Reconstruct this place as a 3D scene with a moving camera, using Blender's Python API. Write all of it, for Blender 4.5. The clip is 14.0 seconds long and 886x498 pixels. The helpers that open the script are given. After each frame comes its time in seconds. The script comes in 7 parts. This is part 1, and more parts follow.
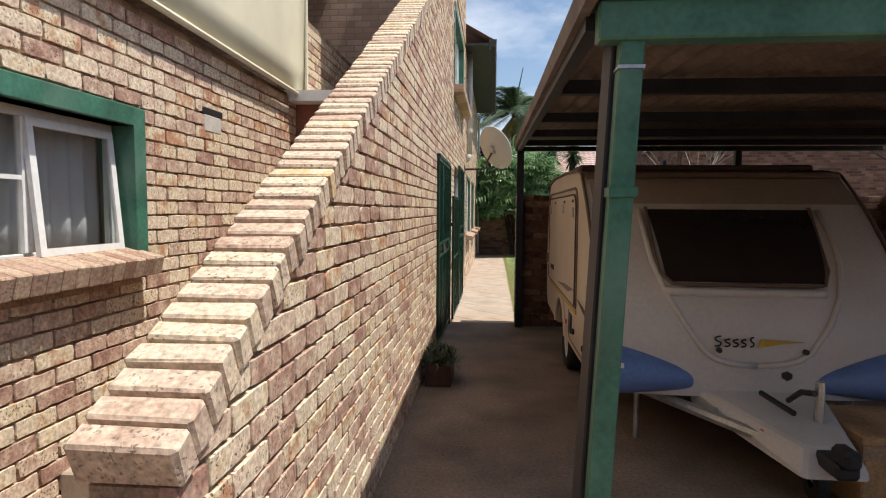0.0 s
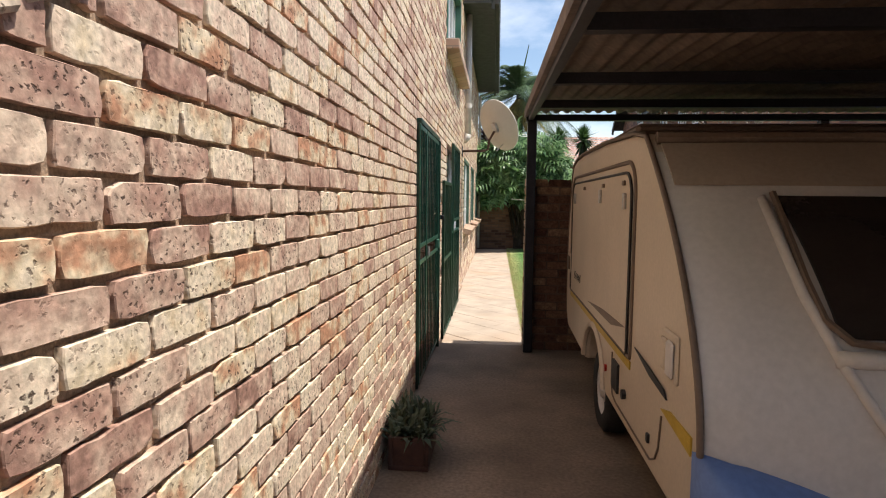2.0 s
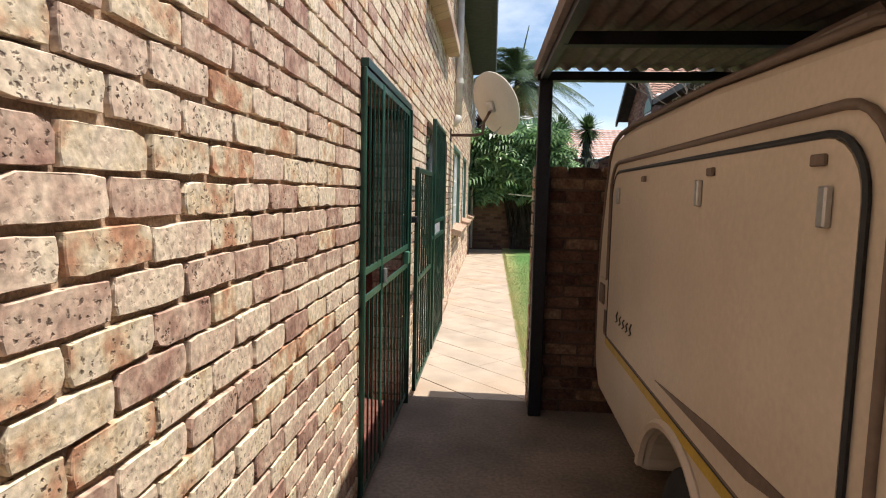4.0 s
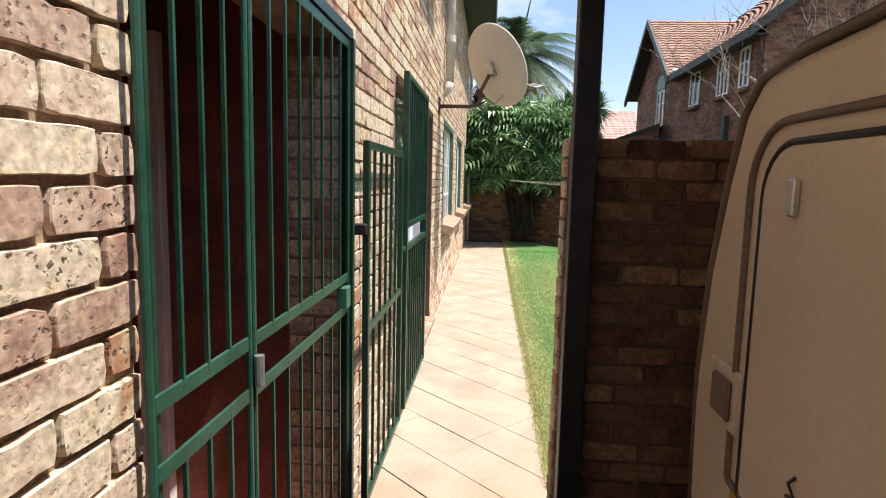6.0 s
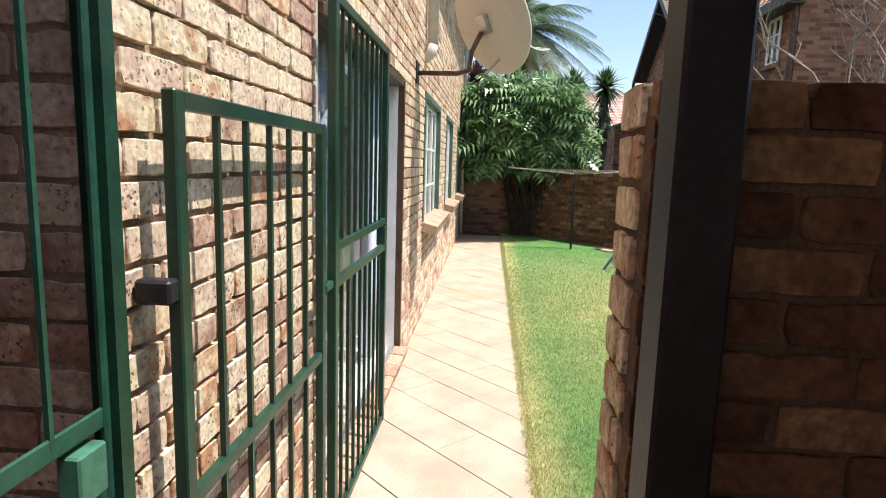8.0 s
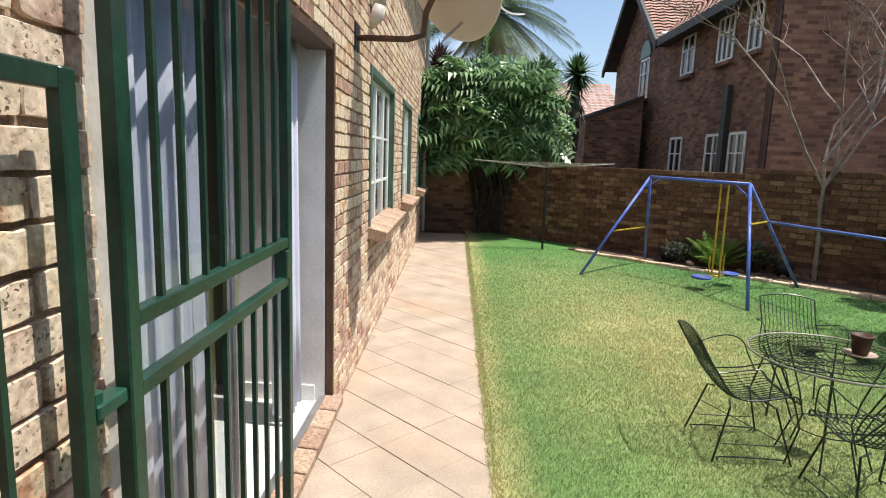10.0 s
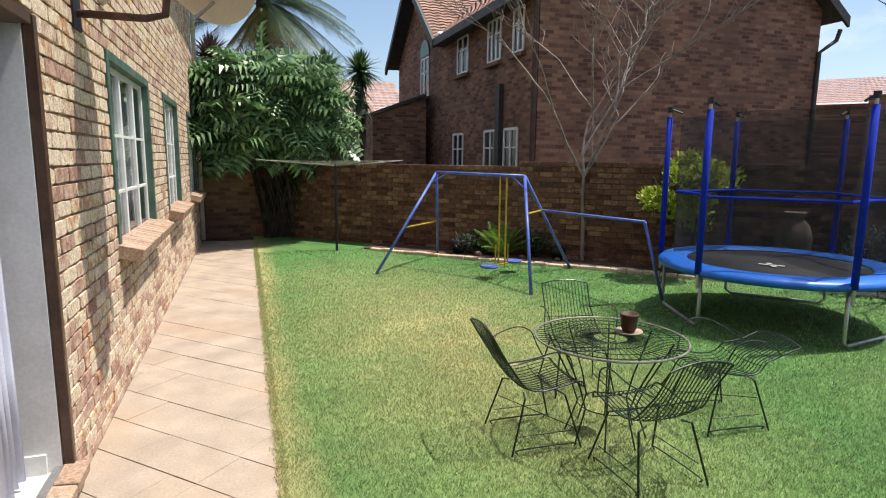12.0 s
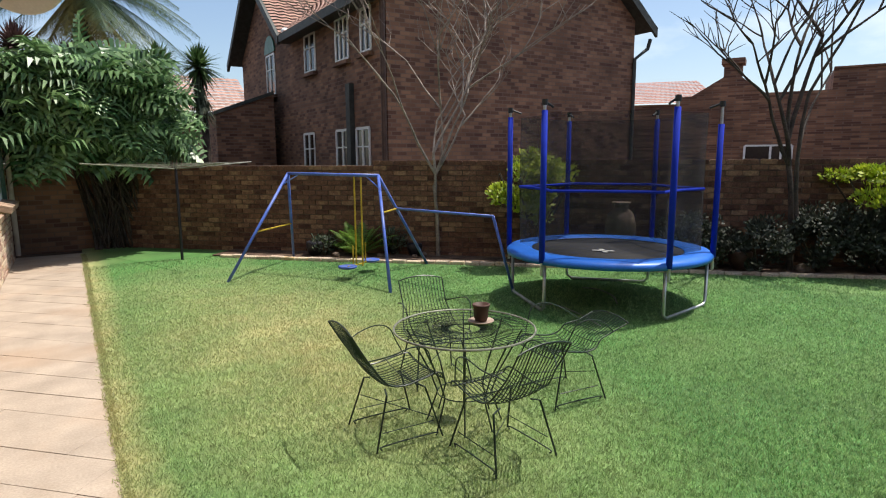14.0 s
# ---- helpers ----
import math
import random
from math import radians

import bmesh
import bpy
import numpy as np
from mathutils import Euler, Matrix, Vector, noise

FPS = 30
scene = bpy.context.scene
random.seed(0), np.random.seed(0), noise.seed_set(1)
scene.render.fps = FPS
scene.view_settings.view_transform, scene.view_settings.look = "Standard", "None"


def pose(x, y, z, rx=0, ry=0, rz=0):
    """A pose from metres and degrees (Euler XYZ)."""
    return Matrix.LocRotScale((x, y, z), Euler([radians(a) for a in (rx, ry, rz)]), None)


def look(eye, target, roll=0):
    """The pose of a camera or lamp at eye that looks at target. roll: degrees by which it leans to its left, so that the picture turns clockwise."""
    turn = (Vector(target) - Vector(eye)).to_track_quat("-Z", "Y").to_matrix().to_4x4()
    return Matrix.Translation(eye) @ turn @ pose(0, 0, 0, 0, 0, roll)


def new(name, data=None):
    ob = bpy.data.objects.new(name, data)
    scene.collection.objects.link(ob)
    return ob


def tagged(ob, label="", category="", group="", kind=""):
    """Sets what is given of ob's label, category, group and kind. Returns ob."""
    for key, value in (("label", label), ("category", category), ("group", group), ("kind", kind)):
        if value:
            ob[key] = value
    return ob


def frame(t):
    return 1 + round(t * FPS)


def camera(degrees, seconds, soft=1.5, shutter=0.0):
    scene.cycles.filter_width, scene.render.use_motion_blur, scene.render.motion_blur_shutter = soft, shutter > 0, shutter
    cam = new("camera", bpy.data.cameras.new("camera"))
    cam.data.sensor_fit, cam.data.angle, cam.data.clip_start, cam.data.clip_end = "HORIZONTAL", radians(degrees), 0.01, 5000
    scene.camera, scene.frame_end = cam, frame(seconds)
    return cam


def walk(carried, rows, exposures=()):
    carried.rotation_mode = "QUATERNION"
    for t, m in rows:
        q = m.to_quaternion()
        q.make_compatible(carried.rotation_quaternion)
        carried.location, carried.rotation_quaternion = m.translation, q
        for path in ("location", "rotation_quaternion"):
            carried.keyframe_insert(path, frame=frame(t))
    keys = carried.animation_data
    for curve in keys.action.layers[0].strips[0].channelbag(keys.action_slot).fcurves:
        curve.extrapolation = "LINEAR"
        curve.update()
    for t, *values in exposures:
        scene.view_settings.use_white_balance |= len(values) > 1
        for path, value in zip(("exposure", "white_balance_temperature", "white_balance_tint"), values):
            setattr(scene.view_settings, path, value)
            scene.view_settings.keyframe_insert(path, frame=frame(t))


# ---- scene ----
cam = camera(74.2, 14.0, soft=1.1)
PATH = [
    (0, (-0.047, 0.496, 1.574), (-0.223, 2.484, 1.441), 0.4),
    (0.5, (-0.048, 0.984, 1.574), (-0.226, 2.971, 1.432), 0.4),
    (1, (-0.056, 1.467, 1.568), (-0.239, 3.453, 1.418), 0.6),
    (1.5, (-0.043, 1.908, 1.566), (-0.227, 3.892, 1.403), 0.9),
    (2, (-0.051, 2.377, 1.560), (-0.234, 4.361, 1.393), 0.6),
    (2.5, (-0.056, 2.846, 1.56), (-0.234, 4.83, 1.387), 0.9),
    (3, (-0.036, 3.302, 1.562), (-0.204, 5.287, 1.384), 1.5),
    (5.5, (-0.106, 5.647, 1.598), (-0.262, 7.629, 1.379), 0.8),
    (6, (-0.074, 6.063, 1.608), (-0.231, 8.043, 1.369), 1.3),
    (6.5, (-0.041, 6.465, 1.62), (-0.198, 8.442, 1.358), 1.4),
    (7, (-0.025, 6.835, 1.642), (-0.184, 8.809, 1.365), 1.6),
    (9.3, (0.013, 8.369, 1.644), (-0.101, 10.342, 1.339), 2.0),
    (9.5, (0.018, 8.475, 1.653), (-0.082, 10.449, 1.344), 2.0),
    (10, (0.028, 8.689, 1.647), (-0.008, 10.664, 1.332), 2.0),
    (10.5, (0.097, 8.851, 1.639), (0.159, 10.825, 1.322), 1.8),
    (11, (0.127, 8.949, 1.649), (0.346, 10.912, 1.333), 1.5),
    (11.5, (0.159, 8.988, 1.656), (0.586, 10.917, 1.344), 1.1),
    (12, (0.166, 9.005, 1.655), (0.795, 10.878, 1.348), 0.6),
    (12.5, (0.159, 8.989, 1.669), (0.941, 10.804, 1.36), 0.2),
    (13, (0.167, 8.987, 1.67), (1.06, 10.749, 1.36), 0.0),
    (13.5, (0.173, 8.97, 1.675), (1.154, 10.685, 1.365), -0.2),
    (14, (0.179, 8.957, 1.666), (1.237, 10.626, 1.356), -0.3),
]
walk(cam, [(t, look(eye, target, roll)) for t, eye, target, roll in PATH], [(0.0, 0.36), (1.0, 0.50), (2.0, 0.66), (3.0, 0.66), (6.5, 0.92), (7.0, 1.03), (9.5, 0.62), (11.0, 0.52), (14.0, 0.42)])

# ---- light ----
world = bpy.data.worlds.new("sky")
scene.world = world
world.use_nodes = True
wn = world.node_tree.nodes
sky = wn.new("ShaderNodeTexSky")
sky.sky_type, sky.sun_disc = "NISHITA", False
SUN_EL, SUN_AZ = 67.0, 98.0   # height, and bearing from +y towards +x
sky.sun_elevation, sky.sun_rotation = radians(SUN_EL), radians(SUN_AZ)
sky.air_density, sky.dust_density = 1.0, 1.2
wn["Background"].inputs["Strength"].default_value = 0.12
# thin high cloud
wl = world.node_tree.links.new
wtc, wno, wmr, wmx = wn.new("ShaderNodeTexCoord"), wn.new("ShaderNodeTexNoise"), wn.new("ShaderNodeMapRange"), wn.new("ShaderNodeMix")
wmp = wn.new("ShaderNodeMapping")
wmp.inputs["Scale"].default_value = (1.0, 1.0, 2.6)
wmp.inputs["Location"].default_value = (0.35, 0.2, 0.1)
wno.inputs["Scale"].default_value, wno.inputs["Detail"].default_value, wno.inputs["Roughness"].default_value = 2.1, 7, 0.55
wmr.inputs[1].default_value, wmr.inputs[2].default_value, wmr.inputs[4].default_value = 0.47, 0.72, 0.85
wmx.data_type = "RGBA"
wmx.inputs[7].default_value = (9.0, 9.0, 9.2, 1)
wl(wtc.outputs["Generated"], wmp.inputs[0]), wl(wmp.outputs[0], wno.inputs["Vector"]), wl(wno.outputs[0], wmr.inputs[0])
wl(wmr.outputs[0], wmx.inputs[0]), wl(sky.outputs[0], wmx.inputs[6]), wl(wmx.outputs[2], wn["Background"].inputs[0])
sun_data = bpy.data.lights.new("sun", "SUN")
sun_data.energy, sun_data.angle, sun_data.color = 4.6, radians(0.53), (1.0, 0.94, 0.85)
sun = new("sun", sun_data)
sun_dir = Vector((math.sin(radians(SUN_AZ)) * math.cos(radians(SUN_EL)), math.cos(radians(SUN_AZ)) * math.cos(radians(SUN_EL)), math.sin(radians(SUN_EL))))
sun.matrix_world = look(sun_dir * 60, (0, 0, 0))


# ---- materials ----
def mat(name, col, rough=0.7, metal=0.0, var=0.15, scale=8.0, fine=60.0, bump=0.2, dist=0.003, stain=None, stain_amt=0.35, spec=0.4, col2=None, coords="Object"):
    """A surface with a base colour, coarse blotches, fine grain and relief."""
    m = bpy.data.materials.new(name)
    m.use_nodes = True
    nt = m.node_tree
    n, lk = nt.nodes, nt.links.new
    b = n["Principled BSDF"]
    b.inputs["Roughness"].default_value, b.inputs["Metallic"].default_value = rough, metal
    b.inputs["Specular IOR Level"].default_value = spec
    tc = n.new("ShaderNodeTexCoord")
    co = tc.outputs[coords]
    n1, n2 = n.new("ShaderNodeTexNoise"), n.new("ShaderNodeTexNoise")
    n1.inputs["Scale"].default_value, n1.inputs["Detail"].default_value = scale, 5
    n2.inputs["Scale"].default_value, n2.inputs["Detail"].default_value = fine, 4
    lk(co, n1.inputs["Vector"]), lk(co, n2.inputs["Vector"])
    c = Vector(col)
    other = Vector(col2) if col2 else c * (1 - 2.2 * var)
    mx = n.new("ShaderNodeMix")
    mx.data_type = "RGBA"
    mx.inputs[6].default_value, mx.inputs[7].default_value = (*(c * (1 + var * 0.6)), 1), (*other, 1)
    r1 = n.new("ShaderNodeMapRange")
    r1.inputs[1].default_value, r1.inputs[2].default_value = 0.35, 0.7
    lk(n1.outputs[0], r1.inputs[0]), lk(r1.outputs[0], mx.inputs[0])
    out = mx.outputs[2]
    mg = n.new("ShaderNodeMix")
    mg.data_type, mg.blend_type = "RGBA", "MULTIPLY"
    mg.inputs[0].default_value = min(1.0, var * 3)
    gr = n.new("ShaderNodeMapRange")
    gr.inputs[3].default_value, gr.inputs[4].default_value = 0.55, 1.3
    gr.inputs[1].default_value, gr.inputs[2].default_value = 0.3, 0.7
    lk(n2.outputs[0], gr.inputs[0]), lk(out, mg.inputs[6]), lk(gr.outputs[0], mg.inputs[7])
    out = mg.outputs[2]
    if stain:
        n3 = n.new("ShaderNodeTexNoise")
        n3.inputs["Scale"].default_value, n3.inputs["Detail"].default_value = scale * 0.35, 7
        lk(co, n3.inputs["Vector"])
        r3 = n.new("ShaderNodeMapRange")
        r3.inputs[1].default_value, r3.inputs[2].default_value, r3.inputs[4].default_value = 0.5, 0.68, stain_amt
        ms = n.new("ShaderNodeMix")
        ms.data_type = "RGBA"
        ms.inputs[7].default_value = (*stain, 1)
        lk(n3.outputs[0], r3.inputs[0]), lk(r3.outputs[0], ms.inputs[0]), lk(out, ms.inputs[6])
        out = ms.outputs[2]
    lk(out, b.inputs["Base Color"])
    if bump:
        bp = n.new("ShaderNodeBump")
        bp.inputs["Strength"].default_value, bp.inputs["Distance"].default_value = bump, dist
        lk(n2.outputs[0], bp.inputs["Height"]), lk(bp.outputs[0], b.inputs["Normal"])
    return m


def brick_mat(name, stops, pit=0.5, pit_scale=70.0):
    """Fired clay bricks: each takes its own colour, with mottling and pits."""
    m = bpy.data.materials.new(name)
    m.use_nodes = True
    nt = m.node_tree
    n, lk = nt.nodes, nt.links.new
    b = n["Principled BSDF"]
    b.inputs["Roughness"].default_value, b.inputs["Specular IOR Level"].default_value = 0.85, 0.25
    geo, obi, tc = n.new("ShaderNodeNewGeometry"), n.new("ShaderNodeObjectInfo"), n.new("ShaderNodeTexCoord")
    add, fr = n.new("ShaderNodeMath"), n.new("ShaderNodeMath")
    add.operation, fr.operation = "ADD", "FRACT"
    lk(geo.outputs["Random Per Island"], add.inputs[0]), lk(obi.outputs["Random"], add.inputs[1]), lk(add.outputs[0], fr.inputs[0])
    ramp = n.new("ShaderNodeValToRGB")
    ramp.color_ramp.interpolation = "LINEAR"
    while len(ramp.color_ramp.elements) < len(stops):
        ramp.color_ramp.elements.new(0.5)
    for e, (p, c) in zip(ramp.color_ramp.elements, stops):
        e.position, e.color = p, (*c, 1)
    shift = n.new("ShaderNodeVectorMath")
    shift.operation = "ADD"
    sc = n.new("ShaderNodeMath")
    sc.operation, sc.inputs[1].default_value = "MULTIPLY", 31.0
    lk(fr.outputs[0], sc.inputs[0])
    cmb = n.new("ShaderNodeCombineXYZ")
    for k in range(3):
        lk(sc.outputs[0], cmb.inputs[k])
    lk(tc.outputs["Object"], shift.inputs[0]), lk(cmb.outputs[0], shift.inputs[1])
    n1, n2, n3 = n.new("ShaderNodeTexNoise"), n.new("ShaderNodeTexNoise"), n.new("ShaderNodeTexVoronoi")
    n1.inputs["Scale"].default_value, n1.inputs["Detail"].default_value = 13, 5
    n2.inputs["Scale"].default_value, n2.inputs["Detail"].default_value = 55, 6
    n3.inputs["Scale"].default_value = pit_scale
    for q in (n1, n2):
        lk(shift.outputs[0], q.inputs["Vector"])
    # pits of uneven outline
    wob, wsc, wad = n.new("ShaderNodeTexNoise"), n.new("ShaderNodeVectorMath"), n.new("ShaderNodeVectorMath")
    wob.inputs["Scale"].default_value, wob.inputs["Detail"].default_value = 90, 3
    wsc.operation, wad.operation = "SCALE", "ADD"
    wsc.inputs["Scale"].default_value = 0.022
    lk(shift.outputs[0], wob.inputs["Vector"]), lk(wob.outputs["Color"], wsc.inputs[0]), lk(wsc.outputs[0], wad.inputs[0]), lk(shift.outputs[0], wad.inputs[1]), lk(wad.outputs[0], n3.inputs["Vector"])
    # blotches pull the colour along the ramp
    mr = n.new("ShaderNodeMapRange")
    mr.inputs[1].default_value, mr.inputs[2].default_value, mr.inputs[3].default_value, mr.inputs[4].default_value = 0.3, 0.7, -0.24, 0.24
    lk(n1.outputs[0], mr.inputs[0])
    ad2 = n.new("ShaderNodeMath")
    ad2.use_clamp = True
    soft_ = n.new("ShaderNodeMath")
    soft_.operation, soft_.inputs[1].default_value, soft_.inputs[2].default_value = "MULTIPLY_ADD", 0.88, 0.06
    lk(fr.outputs[0], soft_.inputs[0]), lk(soft_.outputs[0], ad2.inputs[0]), lk(mr.outputs[0], ad2.inputs[1]), lk(ad2.outputs[0], ramp.inputs[0])
    g = n.new("ShaderNodeMapRange")
    g.inputs[1].default_value, g.inputs[2].default_value, g.inputs[3].default_value, g.inputs[4].default_value = 0.3, 0.7, 0.62, 1.22
    lk(n2.outputs[0], g.inputs[0])
    mg = n.new("ShaderNodeMix")
    mg.data_type, mg.blend_type = "RGBA", "MULTIPLY"
    mg.inputs[0].default_value = 1.0
    lk(ramp.outputs[0], mg.inputs[6]), lk(g.outputs[0], mg.inputs[7])
    # pits: dark dots of uneven number
    pr, pm = n.new("ShaderNodeMapRange"), n.new("ShaderNodeMath")
    pr.inputs[1].default_value, pr.inputs[2].default_value, pr.inputs[3].default_value, pr.inputs[4].default_value = 0.16, 0.36, 1.0, 0.0
    lk(n3.outputs["Distance"], pr.inputs[0])
    gate = n.new("ShaderNodeMapRange")
    gate.inputs[1].default_value, gate.inputs[2].default_value, gate.inputs[4].default_value = 0.34, 0.50, pit
    n4 = n.new("ShaderNodeTexNoise")
    n4.inputs["Scale"].default_value, n4.inputs["Detail"].default_value = 16, 3
    lk(shift.outputs[0], n4.inputs["Vector"]), lk(n4.outputs[0], gate.inputs[0])
    pm.operation = "MULTIPLY"
    many, fr2, pk = n.new("ShaderNodeMapRange"), n.new("ShaderNodeMath"), n.new("ShaderNodeMath")
    fr2.operation, pk.operation = "FRACT", "MULTIPLY"
    m7 = n.new("ShaderNodeMath")
    m7.operation, m7.inputs[1].default_value = "MULTIPLY", 7.31
    many.inputs[1].default_value, many.inputs[2].default_value, many.inputs[3].default_value = 0.1, 0.9, 0.25
    lk(fr.outputs[0], m7.inputs[0]), lk(m7.outputs[0], fr2.inputs[0]), lk(fr2.outputs[0], many.inputs[0])
    lk(gate.outputs[0], pk.inputs[0]), lk(many.outputs[0], pk.inputs[1])
    lk(pr.outputs[0], pm.inputs[0]), lk(pk.outputs[0], pm.inputs[1])
    mp = n.new("ShaderNodeMix")
    mp.data_type = "RGBA"
    mp.inputs[7].default_value = (0.075, 0.048, 0.036, 1)
    lk(pm.outputs[0], mp.inputs[0]), lk(mg.outputs[2], mp.inputs[6])
    lk(mp.outputs[2], b.inputs["Base Color"])
    hs = n.new("ShaderNodeMath")
    hs.operation = "SUBTRACT"
    lk(n2.outputs[0], hs.inputs[0]), lk(pm.outputs[0], hs.inputs[1])
    bp = n.new("ShaderNodeBump")
    bp.inputs["Strength"].default_value, bp.inputs["Distance"].default_value = 0.5, 0.004
    lk(hs.outputs[0], bp.inputs["Height"]), lk(bp.outputs[0], b.inputs["Normal"])
    return m


def brick_pattern_mat(name, a, c, mortar, scale=1.0):
    """Brickwork far off, where single bricks cannot be told apart."""
    m = bpy.data.materials.new(name)
    m.use_nodes = True
    n, lk = m.node_tree.nodes, m.node_tree.links.new
    b = n["Principled BSDF"]
    b.inputs["Roughness"].default_value = 0.9
    geo, tc = n.new("ShaderNodeNewGeometry"), n.new("ShaderNodeTexCoord")
    sep, sn, cmb, mxx = n.new("ShaderNodeSeparateXYZ"), n.new("ShaderNodeSeparateXYZ"), n.new("ShaderNodeCombineXYZ"), n.new("ShaderNodeMath")
    lk(tc.outputs["Object"], sep.inputs[0]), lk(geo.outputs["Normal"], sn.inputs[0])
    mxx.operation = "ADD"
    lk(sep.outputs[0], mxx.inputs[0]), lk(sep.outputs[1], mxx.inputs[1])
    lk(mxx.outputs[0], cmb.inputs[0]), lk(sep.outputs[2], cmb.inputs[1])
    br = n.new("ShaderNodeTexBrick")
    br.inputs["Scale"].default_value = 1.0
    br.inputs["Brick Width"].default_value, br.inputs["Row Height"].default_value, br.inputs["Mortar Size"].default_value = 0.235 * scale, 0.085 * scale, 0.009 * scale
    br.inputs["Color1"].default_value, br.inputs["Color2"].default_value, br.inputs["Mortar"].default_value = (*a, 1), (*c, 1), (*mortar, 1)
    lk(cmb.outputs[0], br.inputs["Vector"])
    ns = n.new("ShaderNodeTexNoise")
    ns.inputs["Scale"].default_value, ns.inputs["Detail"].default_value = 0.9, 6
    lk(tc.outputs["Object"], ns.inputs["Vector"])
    mr = n.new("ShaderNodeMapRange")
    mr.inputs[1].default_value, mr.inputs[2].default_value, mr.inputs[3].default_value, mr.inputs[4].default_value = 0.3, 0.7, 0.65, 1.3
    lk(ns.outputs[0], mr.inputs[0])
    mg = n.new("ShaderNodeMix")
    mg.data_type, mg.blend_type = "RGBA", "MULTIPLY"
    mg.inputs[0].default_value = 1.0
    lk(br.outputs[0], mg.inputs[6]), lk(mr.outputs[0], mg.inputs[7]), lk(mg.outputs[2], b.inputs["Base Color"])
    bp = n.new("ShaderNodeBump")
    bp.inputs["Strength"].default_value, bp.inputs["Distance"].default_value, bp.invert = 0.6, 0.01, True
    lk(br.outputs["Fac"], bp.inputs["Height"]), lk(bp.outputs[0], b.inputs["Normal"])
    return m


def leaf_mat(name, a, c, rough=0.45, trans=0.25):
    m = bpy.data.materials.new(name)
    m.use_nodes = True
    n, lk = m.node_tree.nodes, m.node_tree.links.new
    b = n["Principled BSDF"]
    b.inputs["Roughness"].default_value = rough
    b.inputs["Specular IOR Level"].default_value = 0.45
    geo, ramp = n.new("ShaderNodeNewGeometry"), n.new("ShaderNodeValToRGB")
    ramp.color_ramp.elements[0].color, ramp.color_ramp.elements[1].color = (*a, 1), (*c, 1)
    lk(geo.outputs["Random Per Island"], ramp.inputs[0])
    tc, ns = n.new("ShaderNodeTexCoord"), n.new("ShaderNodeTexNoise")
    ns.inputs["Scale"].default_value = 14
    lk(tc.outputs["Object"], ns.inputs["Vector"])
    mr = n.new("ShaderNodeMapRange")
    mr.inputs[1].default_value, mr.inputs[2].default_value, mr.inputs[3].default_value, mr.inputs[4].default_value = 0.3, 0.7, 0.65, 1.25
    lk(ns.outputs[0], mr.inputs[0])
    mg = n.new("ShaderNodeMix")
    mg.data_type, mg.blend_type = "RGBA", "MULTIPLY"
    mg.inputs[0].default_value = 1.0
    lk(ramp.outputs[0], mg.inputs[6]), lk(mr.outputs[0], mg.inputs[7]), lk(mg.outputs[2], b.inputs["Base Color"])
    tr, mx = n.new("ShaderNodeBsdfTranslucent"), n.new("ShaderNodeMixShader")
    mx.inputs[0].default_value = trans
    lk(mg.outputs[2], tr.inputs[0]), lk(b.outputs[0], mx.inputs[1]), lk(tr.outputs[0], mx.inputs[2])
    lk(mx.outputs[0], n["Material Output"].inputs[0])
    return m


def glass_mat(name, tint=(0.95, 0.98, 0.98), alpha=0.9):
    """A window pane: clear, with the pane's own reflection."""
    m = bpy.data.materials.new(name)
    m.use_nodes = True
    n, lk = m.node_tree.nodes, m.node_tree.links.new
    b = n["Principled BSDF"]
    n.remove(b)
    t, g, mx, fr = n.new("ShaderNodeBsdfTransparent"), n.new("ShaderNodeBsdfGlossy"), n.new("ShaderNodeMixShader"), n.new("ShaderNodeLayerWeight")
    t.inputs[0].default_value = (*[v * alpha for v in tint], 1)
    pw = n.new("ShaderNodeMath")
    pw.operation, pw.inputs[1].default_value = "POWER", 4.0
    sc = n.new("ShaderNodeMapRange")
    sc.inputs[3].default_value, sc.inputs[4].default_value = 0.05, 0.8
    g.inputs["Roughness"].default_value = 0.02
    lk(fr.outputs["Facing"], pw.inputs[0]), lk(pw.outputs[0], sc.inputs[0]), lk(sc.outputs[0], mx.inputs[0]), lk(t.outputs[0], mx.inputs[1]), lk(g.outputs[0], mx.inputs[2]), lk(mx.outputs[0], n["Material Output"].inputs[0])
    return m


BRICK = brick_mat("face_brick", [(0.0, (0.33, 0.19, 0.145)), (0.12, (0.45, 0.285, 0.215)), (0.30, (0.55, 0.395, 0.30)), (0.50, (0.68, 0.53, 0.40)), (0.68, (0.72, 0.60, 0.45)), (0.82, (0.66, 0.53, 0.36)), (0.92, (0.56, 0.36, 0.23)), (1.0, (0.48, 0.25, 0.15))], pit=0.95, pit_scale=62.0)
COPING = brick_mat("coping_brick", [(0.0, (0.46, 0.32, 0.24)), (0.25, (0.55, 0.42, 0.325)), (0.6, (0.63, 0.51, 0.39)), (0.9, (0.66, 0.54, 0.38)), (1.0, (0.60, 0.42, 0.24))], pit=0.8, pit_scale=60.0)
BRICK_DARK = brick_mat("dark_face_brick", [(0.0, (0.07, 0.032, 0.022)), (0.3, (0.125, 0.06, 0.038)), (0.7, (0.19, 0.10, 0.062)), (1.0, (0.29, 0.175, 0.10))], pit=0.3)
SILL = brick_mat("sill_brick", [(0.0, (0.30, 0.18, 0.125)), (0.5, (0.42, 0.29, 0.21)), (1.0, (0.48, 0.36, 0.26))], pit=0.8, pit_scale=75.0)
